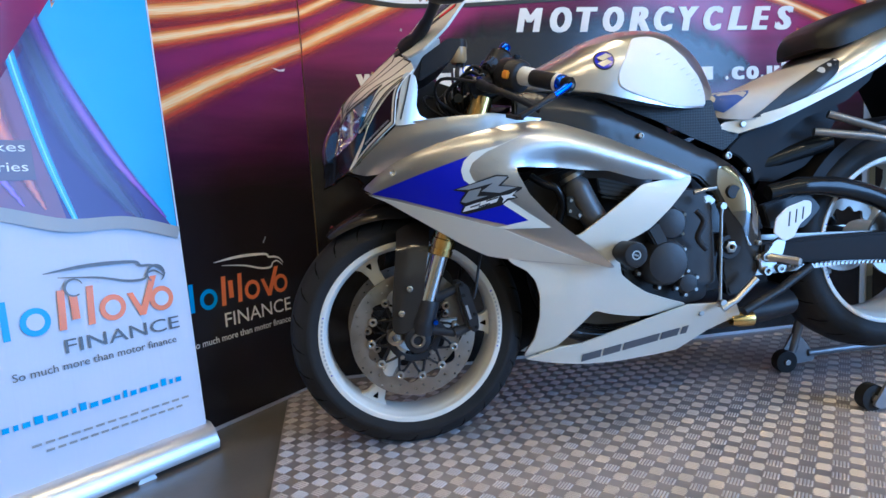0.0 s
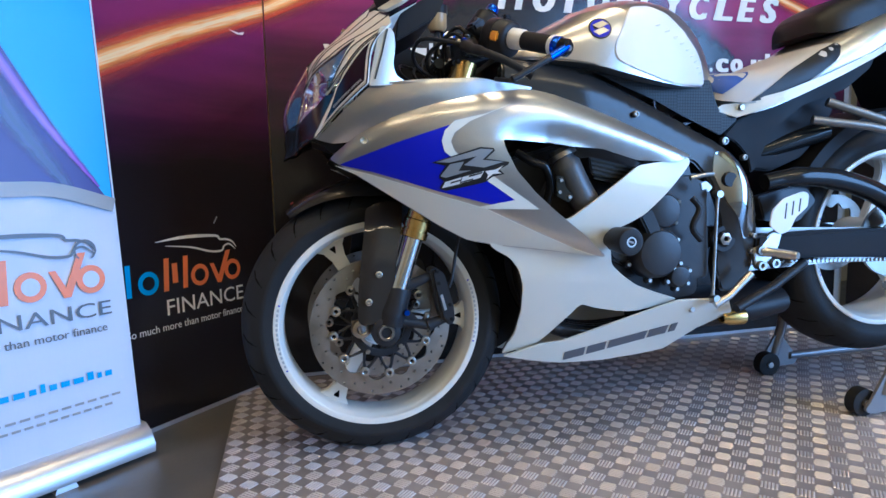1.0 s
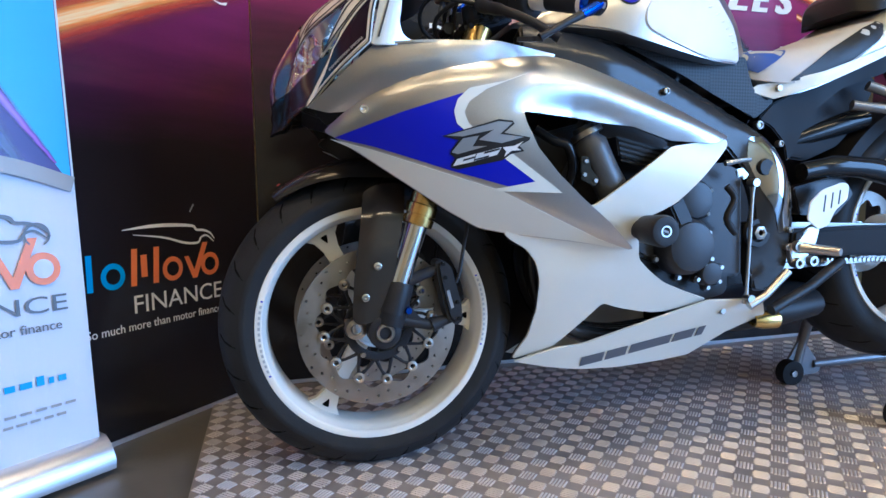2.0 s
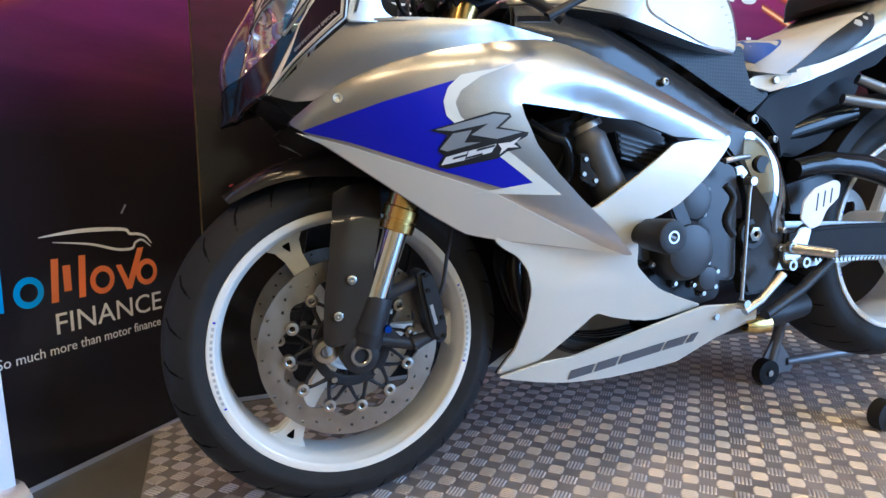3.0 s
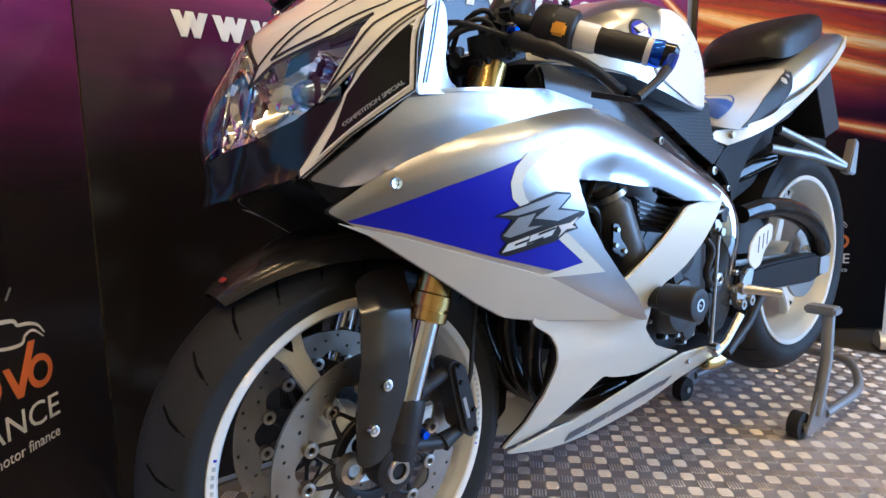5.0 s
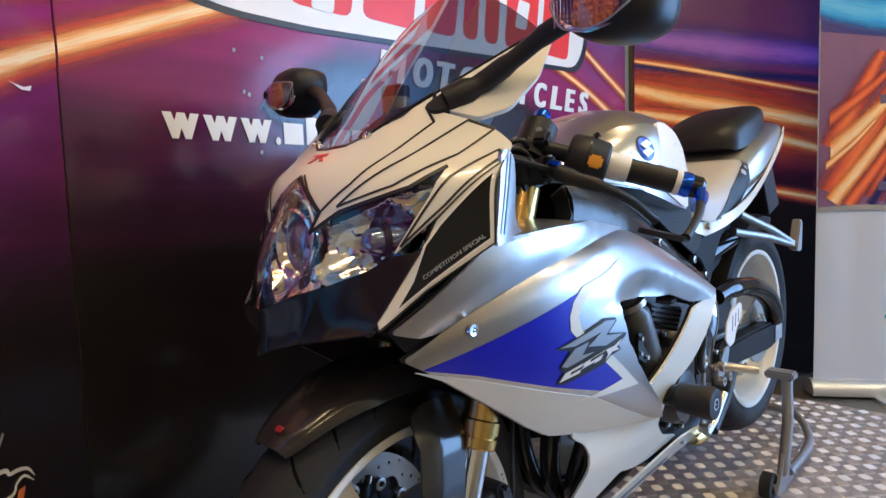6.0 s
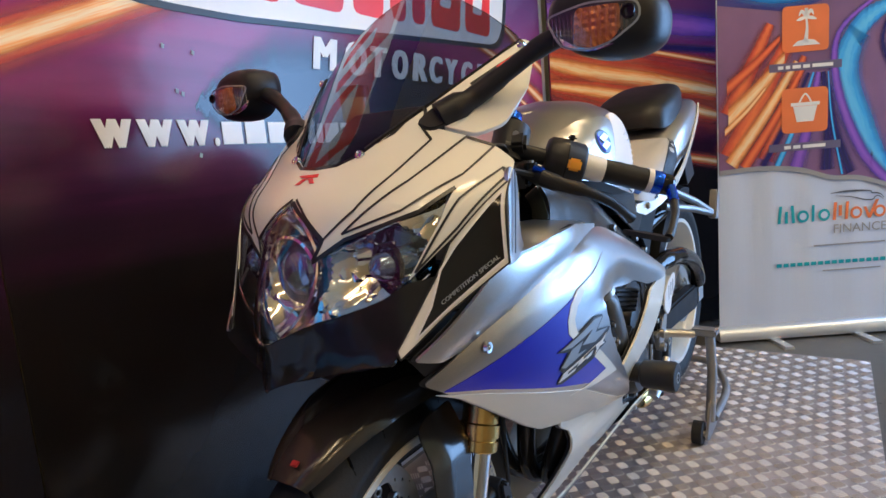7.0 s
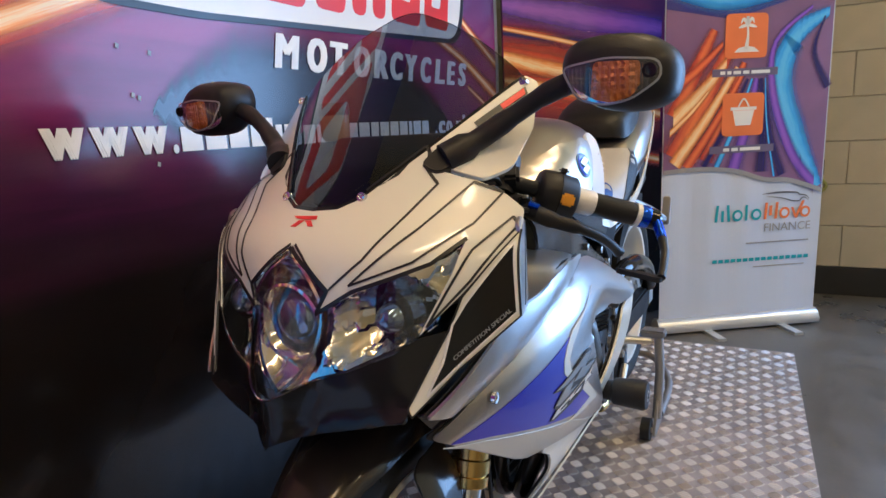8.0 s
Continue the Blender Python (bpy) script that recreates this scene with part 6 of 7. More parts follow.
for s in (-1, 1):
    fr = part("frame_spar", patch(rounded(SPAR, 0.012), on_side(s, 0, spar_y), Vector((0, s, 0)), 0.030, 0.018, 0.005), FRAME, BIKE, "gloss black aluminium frame spar", sharp=45)
    part("pivot_plate", patch(rounded([(0.784, 0.668), (0.832, 0.670), (0.867, 0.610), (0.885, 0.545), (0.891, 0.470), (0.862, 0.462), (0.838, 0.512), (0.808, 0.556), (0.780, 0.622)], 0.010), on_side(s, 0.0015, spar_y), Vector((0, s, 0)), 0.002, 0.010, 0.0008), POLISHED, fr, "polished pivot plate")
    hole = lathe([(-0.003, 0.0001), (-0.003, 0.0165), (0.004, 0.0185)], 24, "Y", (0.816, s * (spar_y(0.816, 0.604) + 0.002), 0.604))
    part("frame_bore", hole, BLACKMATT, fr)
    ring = lathe([(-0.003, 0.020), (-0.003, 0.030), (0.006, 0.032)], 28, "Y", (0.811, -(spar_y(0.811, 0.466) + 0.001), 0.466))
    nut = lathe([(-0.010, 0.006), (-0.012, 0.009), (-0.010, 0.0155), (0.004, 0.0165)], 6, "Y", (0.811, -(spar_y(0.811, 0.466) + 0.001), 0.466))
    if s < 0:
        part("pivot_recess", ring, BLACKMATT, fr)
        part("pivot_nut", nut, STEEL, fr)
        for px, pz, r in ((0.572, 0.752, 0.007), (0.822, 0.694, 0.009), (0.873, 0.655, 0.007), (0.892, 0.47, 0.006), (0.889, 0.432, 0.006)):
            bt = lathe([(-0.006, 0.0001), (-0.006, r * 0.55), (-0.009, r * 0.6), (-0.008, r), (0.004, r * 1.1)], 12, "Y", (px, -(spar_y(px, pz) + 0.001), pz))
            part("frame_bolt", bt, STEEL, fr)
    # rear frame rail under the seat
    rail = [(0.815, 0.705), (0.850, 0.740), (0.95, 0.785), (1.06, 0.828), (1.23, 0.895), (1.22, 0.868), (1.151, 0.816), (1.03, 0.776), (0.972, 0.735), (0.935, 0.690), (0.908, 0.633), (0.893, 0.615), (0.884, 0.655), (0.850, 0.690)]
    part("rear_frame", prism(rounded(rail, 0.010), (s * 0.085, s * 0.118), 0.004), SATIN, BIKE, "matt black rear frame plate")
    side_cover = [(0.485, 0.843), (0.542, 0.856), (0.60, 0.840), (0.671, 0.826), (0.775, 0.832), (0.782, 0.797), (0.796, 0.766), (0.850, 0.744), (0.803, 0.706), (0.697, 0.752), (0.625, 0.786), (0.55, 0.815)]
    part("carbon_cover", patch(rounded(side_cover, 0.008), lambda x, z, s=s: (x, s * (0.132 - 0.04 * max(0, x - 0.6) - 0.10 * max(0.0, z - 0.80)), z), Vector((0, s, 0)), 0.004, 0.02, 0.001), CARBON, BIKE, "carbon-weave side cover")

eng = part("engine", box((0.28, 0.25, 0.20), pose(0.645, 0.0, 0.50, 0, -8, 0), 0.02), ENGINE, BIKE, "dark painted four-cylinder engine")
part("cylinder_block", box((0.20, 0.28, 0.24), pose(0.46, 0.0, 0.60, 0, 28, 0), 0.015), ENGINE, eng)
part("crankcase", prism(rounded([(0.50, 0.52), (0.56, 0.60), (0.68, 0.62), (0.765, 0.60), (0.775, 0.372), (0.70, 0.380), (0.60, 0.400), (0.52, 0.43)], 0.02), (-0.138, 0.138), 0.006), ENGINE, eng)
part("sump", prism(rounded([(0.50, 0.46), (0.775, 0.46), (0.775, 0.33), (0.70, 0.315), (0.58, 0.345), (0.50, 0.40)], 0.02), (-0.098, 0.098), 0.006), ENGINE, eng)


def round_cover(cx, cz, r, y, rise, name="engine_cover"):
    prof = [(-rise, 0.0001), (-rise, r * 0.55), (-rise * 0.92, r * 0.80), (-rise * 0.6, r * 0.93), (0.0, r), (0.012, r * 1.02)]
    ob = part(name, lathe(prof, 36, "Y", (cx, y, cz)), ENGINE, eng, "round black engine cover", sharp=30)
    for k in range(6):
        a = 2 * math.pi * k / 6 + 0.4
        bx = lathe([(-0.008, 0.0001), (-0.008, 0.0045), (0.004, 0.005)], 8, "Y", (cx + r * 1.08 * math.cos(a), y, cz + r * 1.08 * math.sin(a)))
        part("cover_bolt", bx, STEEL, ob)
        lug = lathe([(-0.003, 0.0001), (-0.003, 0.008), (0.010, 0.009)], 10, "Y", (cx + r * 1.08 * math.cos(a), y, cz + r * 1.08 * math.sin(a)))
        part("cover_lug", lug, ENGINE, ob)
    return ob


round_cover(0.640, 0.538, 0.044, -0.141, 0.026)
round_cover(0.622, 0.445, 0.061, -0.143, 0.040)
round_cover(0.690, 0.385, 0.028, -0.139, 0.014)
part("cover_web", prism(rounded([(0.570, 0.53), (0.600, 0.545), (0.655, 0.44), (0.628, 0.425)], 0.008), (-0.143, -0.176), 0.004), ENGINE, eng)
part("breather_pipe", tube([(0.70, -0.172, 0.565), (0.715, -0.178, 0.54), (0.70, -0.176, 0.50), (0.725, -0.172, 0.47)], 0.007, 10, smooth_line=4), BLACKMATT, eng)
part("clutch_arm", tube([(0.690, -0.178, 0.610), (0.720, -0.182, 0.616), (0.748, -0.178, 0.618)], [0.006, 0.005, 0.0045], 8), STEEL, eng)
part("clutch_bracket", prism(rounded([(0.714, 0.598), (0.730, 0.602), (0.746, 0.588), (0.734, 0.577), (0.728, 0.586), (0.720, 0.582)], 0.004), (-0.175, -0.181), 0.0015), STEEL, eng)
rod = part("shift_rod", tube([(0.774, -0.150, 0.318), (0.775, -0.152, 0.345), (0.776, -0.156, 0.55), (0.777, -0.157, 0.580)], [0.0065, 0.0040, 0.0040, 0.0065], 10), ALU, BIKE, "polished gear shift rod")
for z in (0.330, 0.572):
    part("rod_joint", lathe([(-0.010, 0.0001), (-0.010, 0.0085), (0.010, 0.0085), (0.010, 0.0001)], 12, "Y", (0.776, -0.157, z)), STEEL, rod)
part("gear_lever", tube([(0.775, -0.16, 0.315), (0.81, -0.165, 0.335), (0.865, -0.165, 0.385)], [0.010, 0.008, 0.009], 10), ALU, BIKE, "cast gear lever")
part("belly_bolt", lathe([(-0.004, 0.0001), (-0.004, 0.006), (0.003, 0.008)], 12, "Y", (0.742, -0.122, 0.298)), STEEL, BIKE)
# frame slider
sl = part("crash_bung", lathe([(0.10, 0.018), (0.06, 0.020), (0.055, 0.026), (0.0, 0.029), (-0.006, 0.026), (-0.008, 0.013), (-0.004, 0.0001)], 28, "Y", (0.487, -0.282, 0.487)), BLACKMATT, BIKE, "black plastic crash bung")
part("bung_badge", lathe([(-0.0012, 0.0075), (-0.0012, 0.0105), (0.004, 0.0115)], 20, "Y", (0.487, -0.2885, 0.487)), ALU, sl)
part("bung_mark", box((0.012, 0.001, 0.004), pose(0.487, -0.2878, 0.487, 0, 20, 0), 0.0003), PRINTGREY, sl)
part("crash_bung", lathe([(-0.10, 0.018), (-0.06, 0.020), (-0.055, 0.026), (0.0, 0.029), (0.006, 0.026), (0.006, 0.0001)], 28, "Y", (0.487, 0.282, 0.487)), BLACKMATT, BIKE, "black plastic crash bung")
# behind the fairing's opening
part("radiator", box((0.03, 0.22, 0.20), pose(0.375, 0, 0.53, 0, 18, 0), 0.006), BLACKMATT, BIKE, "black radiator")
part("cam_cover", prism(rounded([(0.28, 0.66), (0.52, 0.72), (0.55, 0.60), (0.42, 0.46), (0.33, 0.48)], 0.02), (-0.13, 0.13), 0.006), BLACKMATT, eng)
rubber = prism(rounded([(0.439, 0.660), (0.572, 0.630), (0.546, 0.588), (0.446, 0.622)], 0.006), (-0.14, -0.196), 0.004)
fins = part("finned_cover", rubber, BLACKMATT, BIKE, "black ribbed rubber cover")
for k in range(5):
    part("fin", box((0.118 - 0.006 * k, 0.004, 0.0035), pose(0.503 - 0.002 * k, -0.197, 0.6385 - k * 0.0085, 0, 13, 0), 0.0008), BLACKGLOSS, fins)
hose = part("coolant_hose", tube([(0.380, -0.180, 0.676), (0.392, -0.186, 0.645), (0.416, -0.188, 0.595), (0.444, -0.184, 0.548), (0.450, -0.170, 0.50)], [0.022, 0.030, 0.030, 0.029, 0.024], 16, smooth_line=4), HOSEGREY, BIKE, "grey rubber coolant hose")
part("hose_ring", tube([(0.383, -0.182, 0.668), (0.387, -0.184, 0.659)], 0.0305, 20), STEEL, hose)
part("hose_bracket", prism(rounded([(0.360, 0.622), (0.376, 0.620), (0.380, 0.598), (0.398, 0.580), (0.388, 0.566), (0.360, 0.580)], 0.005), (-0.214, -0.208), 0.001), BLACKGLOSS, hose)
for px, pz in ((0.369, 0.612), (0.366, 0.588), (0.388, 0.577)):
    part("hose_clip", lathe([(-0.004, 0.0001), (-0.004, 0.0038), (0.004, 0.0046)], 10, "Y", (px, -0.214, pz)), DISCSTEEL, hose)
part("wiring_loom", tube([(0.29, -0.17, 0.672), (0.32, -0.185, 0.650), (0.345, -0.19, 0.640), (0.36, -0.18, 0.60), (0.35, -0.17, 0.55)], 0.009, 10, smooth_line=4), BLACKGLOSS, BIKE)

# foot rest and heel guard
peg = part("footrest_hanger", prism(rounded([(0.888, 0.442), (0.905, 0.440), (0.930, 0.470), (0.962, 0.486), (0.965, 0.470), (0.958, 0.440), (0.925, 0.395), (0.905, 0.385), (0.895, 0.400)], 0.008), (-0.128, -0.142), 0.002), ALU, BIKE, "cast footrest hanger")
HEEL = [(0.926, 0.492), (0.932, 0.530), (0.962, 0.556), (1.015, 0.572), (1.032, 0.566), (1.030, 0.535), (0.998, 0.510), (0.982, 0.478), (0.955, 0.470)]
part("heel_guard", prism(rounded(HEEL, 0.008), (-0.143, -0.147), 0.001), PRINTWHITE, peg, "white slotted heel guard")
for k in range(3):
    part("guard_slot", prism([(0.965 + k * 0.019, 0.508 + k * 0.008), (0.969 + k * 0.019, 0.508 + k * 0.008), (0.972 + k * 0.019, 0.545 + k * 0.005), (0.968 + k * 0.019, 0.545 + k * 0.005)], (-0.1473, -0.1465), 0), BLACKMATT, peg)
part("footrest", tube([(0.912, -0.142, 0.432), (0.930, -0.160, 0.430), (0.944, -0.208, 0.428), (0.946, -0.214, 0.428)], [0.013, 0.011, 0.010, 0.008], 12), ALU, peg, "knurled alloy footrest")
for px, pz in ((0.905, 0.435), (0.908, 0.398), (0.945, 0.402)):
    part("hanger_bolt", lathe([(-0.006, 0.005), (-0.008, 0.006), (-0.008, 0.011), (0.004, 0.012)], 14, "Y", (px, -0.144, pz)), STEEL, peg)

# swinging arm, chain, exhaust
for s in (-1, 1):
    sw = part("swingarm", prism(rounded([(0.90, 0.470), (1.10, 0.474), (1.30, 0.472), (1.385, 0.458), (1.385, 0.418), (1.29, 0.398), (1.09, 0.408), (0.90, 0.415)], 0.012), (s * 0.104, s * 0.140), 0.006), SATIN, BIKE, "dark grey box-section swingarm")
    part("swingarm_brace", tube([(0.925, s * 0.125, 0.595), (1.00, s * 0.132, 0.606), (1.10, s * 0.136, 0.600), (1.20, s * 0.138, 0.575), (1.28, s * 0.138, 0.535), (1.335, s * 0.135, 0.475)], [0.020, 0.024, 0.026, 0.026, 0.025, 0.022], 16, smooth_line=4), BLACKGLOSS, sw)
    part("axle_block", box((0.07, 0.03, 0.055), pose(1.345, s * 0.128, 0.438), 0.006), ALU, sw)
part("gear_box_plate", prism(rounded([(0.93, 0.56), (1.06, 0.59), (1.10, 0.545), (1.05, 0.495), (0.95, 0.50)], 0.01), (-0.07, -0.10), 0.003), ENGINE, BIKE)
part("shock_reservoir", tube([(0.93, -0.05, 0.66), (1.13, -0.08, 0.72)], 0.026, 14), BLACKGLOSS, BIKE)
part("hugger", lathe([(-0.098, 0.30), (-0.098, 0.33), (-0.07, 0.338), (0.07, 0.338), (0.098, 0.33), (0.098, 0.30), (0.094, 0.30), (0.094, 0.327), (0.066, 0.333), (-0.066, 0.333), (-0.094, 0.327), (-0.094, 0.30)], 30, "Y", (1.345, 0, 0.44), closed=True, a0=78, a1=165), SATIN, BIKE, "satin black rear hugger")
part("inner_mudguard", prism(rounded([(0.90, 0.63), (0.93, 0.70), (0.98, 0.75), (1.04, 0.785), (1.14, 0.820), (1.17, 0.805), (1.15, 0.755), (1.115, 0.70), (1.07, 0.655), (0.98, 0.62)], 0.012), (-0.078, 0.078), 0.005), SATIN, BIKE, "matt black inner mudguard")
ch = part("drive_chain", box((0.46, 0.014, 0.014), pose(1.13, -0.088, 0.392, 0, -2, 0), 0.002), STEEL, BIKE, "steel drive chain")
for k in range(36):
    part("link", box((0.010, 0.018, 0.011), pose(0.91 + k * 0.0128, -0.088, 0.3995 - 0.0004 * k, 0, -2, 0), 0.0025, seg=1), ALU, ch)
part("chain_run", box((0.46, 0.014, 0.014), pose(1.13, -0.088, 0.470, 0, 2, 0), 0.002), STEEL, ch)
sp = lathe([(-0.004, 0.045), (-0.004, 0.098), (0.004, 0.098), (0.004, 0.045)], 60, "Y", (1.345, -0.088, 0.44), closed=True)
part("sprocket", sp, STEEL, rw)
rd = disc_mesh(0.08, 0.11, 0.005, [])
rd.transform(Matrix.Translation((1.345, 0.09, 0.44)))
part("brake_disc", rd, DISCSTEEL, rw)
ex = part("exhaust_silencer", loft([[(x, y0 + w * math.cos(a), z + h * math.sin(a)) for a in [2 * math.pi * k / 20 for k in range(20)]] for x, z, w, h, y0 in ((0.66, 0.262, 0.05, 0.030, 0), (0.74, 0.266, 0.085, 0.040, 0), (0.85, 0.272, 0.100, 0.046, 0), (0.96, 0.282, 0.105, 0.050, 0), (1.04, 0.290, 0.095, 0.046, 0), (1.06, 0.292, 0.06, 0.028, 0))]), BLACKMATT, BIKE, "short black underslung silencer")
part("exhaust_tip", lathe([(0.0, 0.014), (0.02, 0.020), (0.058, 0.021), (0.060, 0.018), (0.02, 0.016), (0.0, 0.011)], 24, "X", (0.835, -0.105, 0.268), closed=True), GOLD, ex, "gold coloured exhaust tip")
for k in range(4):
    y = -0.12 + 0.08 * k
    part("header_pipe", tube([(0.40, y, 0.47), (0.365, y * 0.9, 0.40), (0.40, y * 0.5, 0.28), (0.52, y * 0.25, 0.235), (0.66, y * 0.2, 0.24)], 0.019, 12, smooth_line=4), DARKGREY, ex)
part("side_stand", tube([(1.05, -0.12, 0.395), (0.95, -0.14, 0.345), (0.84, -0.15, 0.300)], [0.012, 0.011, 0.012], 12), BLACKMATT, BIKE, "folded black side stand")


# ---- tank, seat, tail ----
def section(x, hw, ztop, zbot, crown, shoulder, n=28, crest=0.0):
    """Half-round tank or seat section: flat-sided below, crowned on top."""
    pts = []
    for k in range(n + 1):
        a = math.pi * k / n
        c, s = math.cos(a), math.sin(a)
        y = -hw * math.copysign(abs(c) ** crown, c)
        z = zbot + (ztop - zbot) * abs(s) ** shoulder + crest * (max(0.0, 1 - abs(y) / (hw * 0.62)) ** 0.7 - 0.5) * (1 if s > 0.3 else 0)
        pts.append((x, y, z))
    return pts


def body_loft(xs, hw, top, bot, crown, shoulder, n=26, steps=30, crest=0.0):
    secs = []
    for i in range(steps + 1):
        x = xs[0] + (xs[-1] - xs[0]) * i / steps
        secs.append(section(x, spline(x, xs, hw), spline(x, xs, top), spline(x, xs, bot), crown, shoulder, n, crest))
    return loft(secs)


TX = (0.27, 0.33, 0.40, 0.46, 0.52, 0.60, 0.68, 0.75, 0.80, 0.825)
TW = (0.095, 0.135, 0.160, 0.172, 0.176, 0.170, 0.155, 0.125, 0.085, 0.05)
TT = (0.892, 0.918, 0.950, 0.980, 1.004, 1.014, 1.003, 0.955, 0.890, 0.845)
TB = (0.868, 0.866, 0.860, 0.852, 0.838, 0.822, 0.812, 0.814, 0.818, 0.820)
tank = part("fuel_tank", body_loft(TX, TW, TT, TB, 0.42, 0.66, 44, 36, 0.014), SILVER, BIKE, "pearl white and silver fuel tank", sharp=60)


def tank_side(s, off=0.0):
    """The tank's flank at a place (x, z)."""
    def f(x, z):
        hw, top, bot = spline(x, TX, TW), spline(x, TX, TT), spline(x, TX, TB)
        v = max(0.0, min(0.985, (z - bot) / (top - bot)))
        return (x, s * (hw * max(0.0, 1 - v ** (2 / 0.66)) ** 0.21 + off), z)
    return f


FLANK = [(0.275, 0.872), (0.36, 0.868), (0.44, 0.857), (0.470, 0.850), (0.486, 0.858), (0.512, 0.905), (0.542, 0.966), (0.520, 0.975), (0.45, 0.966), (0.38, 0.938), (0.33, 0.915), (0.285, 0.890)]
PAD = [(0.552, 0.978), (0.506, 0.896), (0.506, 0.868), (0.524, 0.854), (0.575, 0.838), (0.655, 0.814), (0.758, 0.818), (0.752, 0.850), (0.732, 0.888), (0.683, 0.934), (0.644, 0.968), (0.600, 0.984)]
for s in (-1, 1):
    o = Vector((0, s, 0.2))
    part("tank_flank", patch(rounded(FLANK, 0.008), tank_side(s, 0.005), o, 0.005, 0.015, 0.0018), SILVER, tank, "silver tank flank", sharp=50)
    part("knee_pad", patch(rounded(PAD, 0.012), tank_side(s, 0.003), o, 0.006, 0.016, 0.0022), PADWHITE, tank, "white ribbed vinyl knee pad", sharp=50)
    for k in range(9):
        e = Vector((0.742 - 0.006 * k - 0.0012 * k * k, 0.845 + 0.0118 * k))
        part("pad_rib", tube([tank_side(s, 0.0030)(e.x - 0.010, e.y - 0.003), tank_side(s, 0.0036)(e.x - 0.004, e.y - 0.001), tank_side(s, 0.0030)(e.x + 0.002, e.y + 0.001)], [0.0012, 0.0022, 0.0016], 6), PADWHITE, tank)
    em = [(0.474 + 0.0245 * math.cos(2 * math.pi * k / 28), 0.925 + 0.0225 * math.sin(2 * math.pi * k / 28)) for k in range(28)]
    part("tank_badge", patch(em, tank_side(s, 0.0062), o, 0.0010, 0.03), INKBLACK, tank, "round dark blue tank badge")
    em = [(0.474 + 0.021 * math.cos(2 * math.pi * k / 28), 0.925 + 0.0192 * math.sin(2 * math.pi * k / 28)) for k in range(28)]
    part("badge_field", patch(em, tank_side(s, 0.0072), o, 0.0010, 0.03), BLUE, tank)
    for dz in (0.0070, -0.0070):
        mk = [(0.458, 0.925 + dz), (0.480, 0.934 + dz), (0.492, 0.927 + dz), (0.470, 0.917 + dz)]
        part("badge_mark", patch(mk, tank_side(s, 0.0084), o, 0.0008, 0.03), ALU, tank)
cap = lathe([(0.0, 0.0001), (0.0, 0.030), (-0.003, 0.034), (-0.010, 0.036)], 28, "Z")
cap.transform(Matrix.Translation((0.50, 0, 0.999)) @ pose(0, 0, 0, 0, -10, 0))
part("fuel_cap", cap, ALU, tank)

SX = (0.762, 0.80, 0.86, 0.92, 1.00, 1.08, 1.13)
SW = (0.085, 0.128, 0.145, 0.150, 0.150, 0.145, 0.125)
ST = (0.838, 0.853, 0.856, 0.866, 0.892, 0.922, 0.935)
SB = (0.800, 0.785, 0.778, 0.782, 0.815, 0.866, 0.900)
seat = part("rider_seat", body_loft(SX, SW, ST, SB, 0.38, 0.60), SEATGREY, BIKE, "grey vinyl rider seat with a blue front inset", sharp=60)
for s in (-1, 1):
    def seat_side(x, z, s=s, off=0.002):
        hw, top, bot = spline(x, SX, SW), spline(x, SX, ST), spline(x, SX, SB)
        v = max(0.0, min(0.98, (z - bot) / (top - bot)))
        return (x, s * (hw * max(0.0, 1 - v ** (2 / 0.60)) ** 0.19 + off), z)
    part("blue_inset", patch([(0.770, 0.842), (0.81, 0.8505), (0.880, 0.853), (0.84, 0.826), (0.800, 0.799), (0.774, 0.812)], seat_side, Vector((0, s, 0.3)), 0.0015, 0.015), SEATBLUE, seat, "blue vinyl inset")
    part("black_inset", patch(rounded([(0.862, 0.781), (0.92, 0.787), (1.00, 0.820), (1.09, 0.876), (1.125, 0.905), (1.115, 0.926), (1.06, 0.904), (0.958, 0.848), (0.895, 0.803)], 0.008), seat_side, Vector((0, s, 0.3)), 0.0015, 0.016), SEATBLACK, seat, "black vinyl seat side")
pil = part("pillion_pad", body_loft((1.095, 1.125, 1.19, 1.27, 1.35, 1.385), (0.07, 0.100, 0.112, 0.110, 0.095, 0.07), (1.000, 1.024, 1.052, 1.076, 1.092, 1.088), (0.958, 0.952, 0.970, 0.998, 1.034, 1.050), 0.5, 0.5), SEATBLACK, BIKE, "black vinyl pillion pad", sharp=60)
TAILX = (0.81, 0.90, 1.00, 1.10, 1.20, 1.30, 1.40, 1.43)
part("tail_cowl", body_loft(TAILX, (0.105, 0.125, 0.132, 0.140, 0.146, 0.142, 0.130, 0.110), (0.775, 0.812, 0.862, 0.930, 0.985, 1.020, 1.045, 1.045), (0.750, 0.760, 0.795, 0.845, 0.895, 0.945, 1.000, 1.015), 0.45, 0.65), SILVER, BIKE, "silver and white tail cowl", sharp=60)
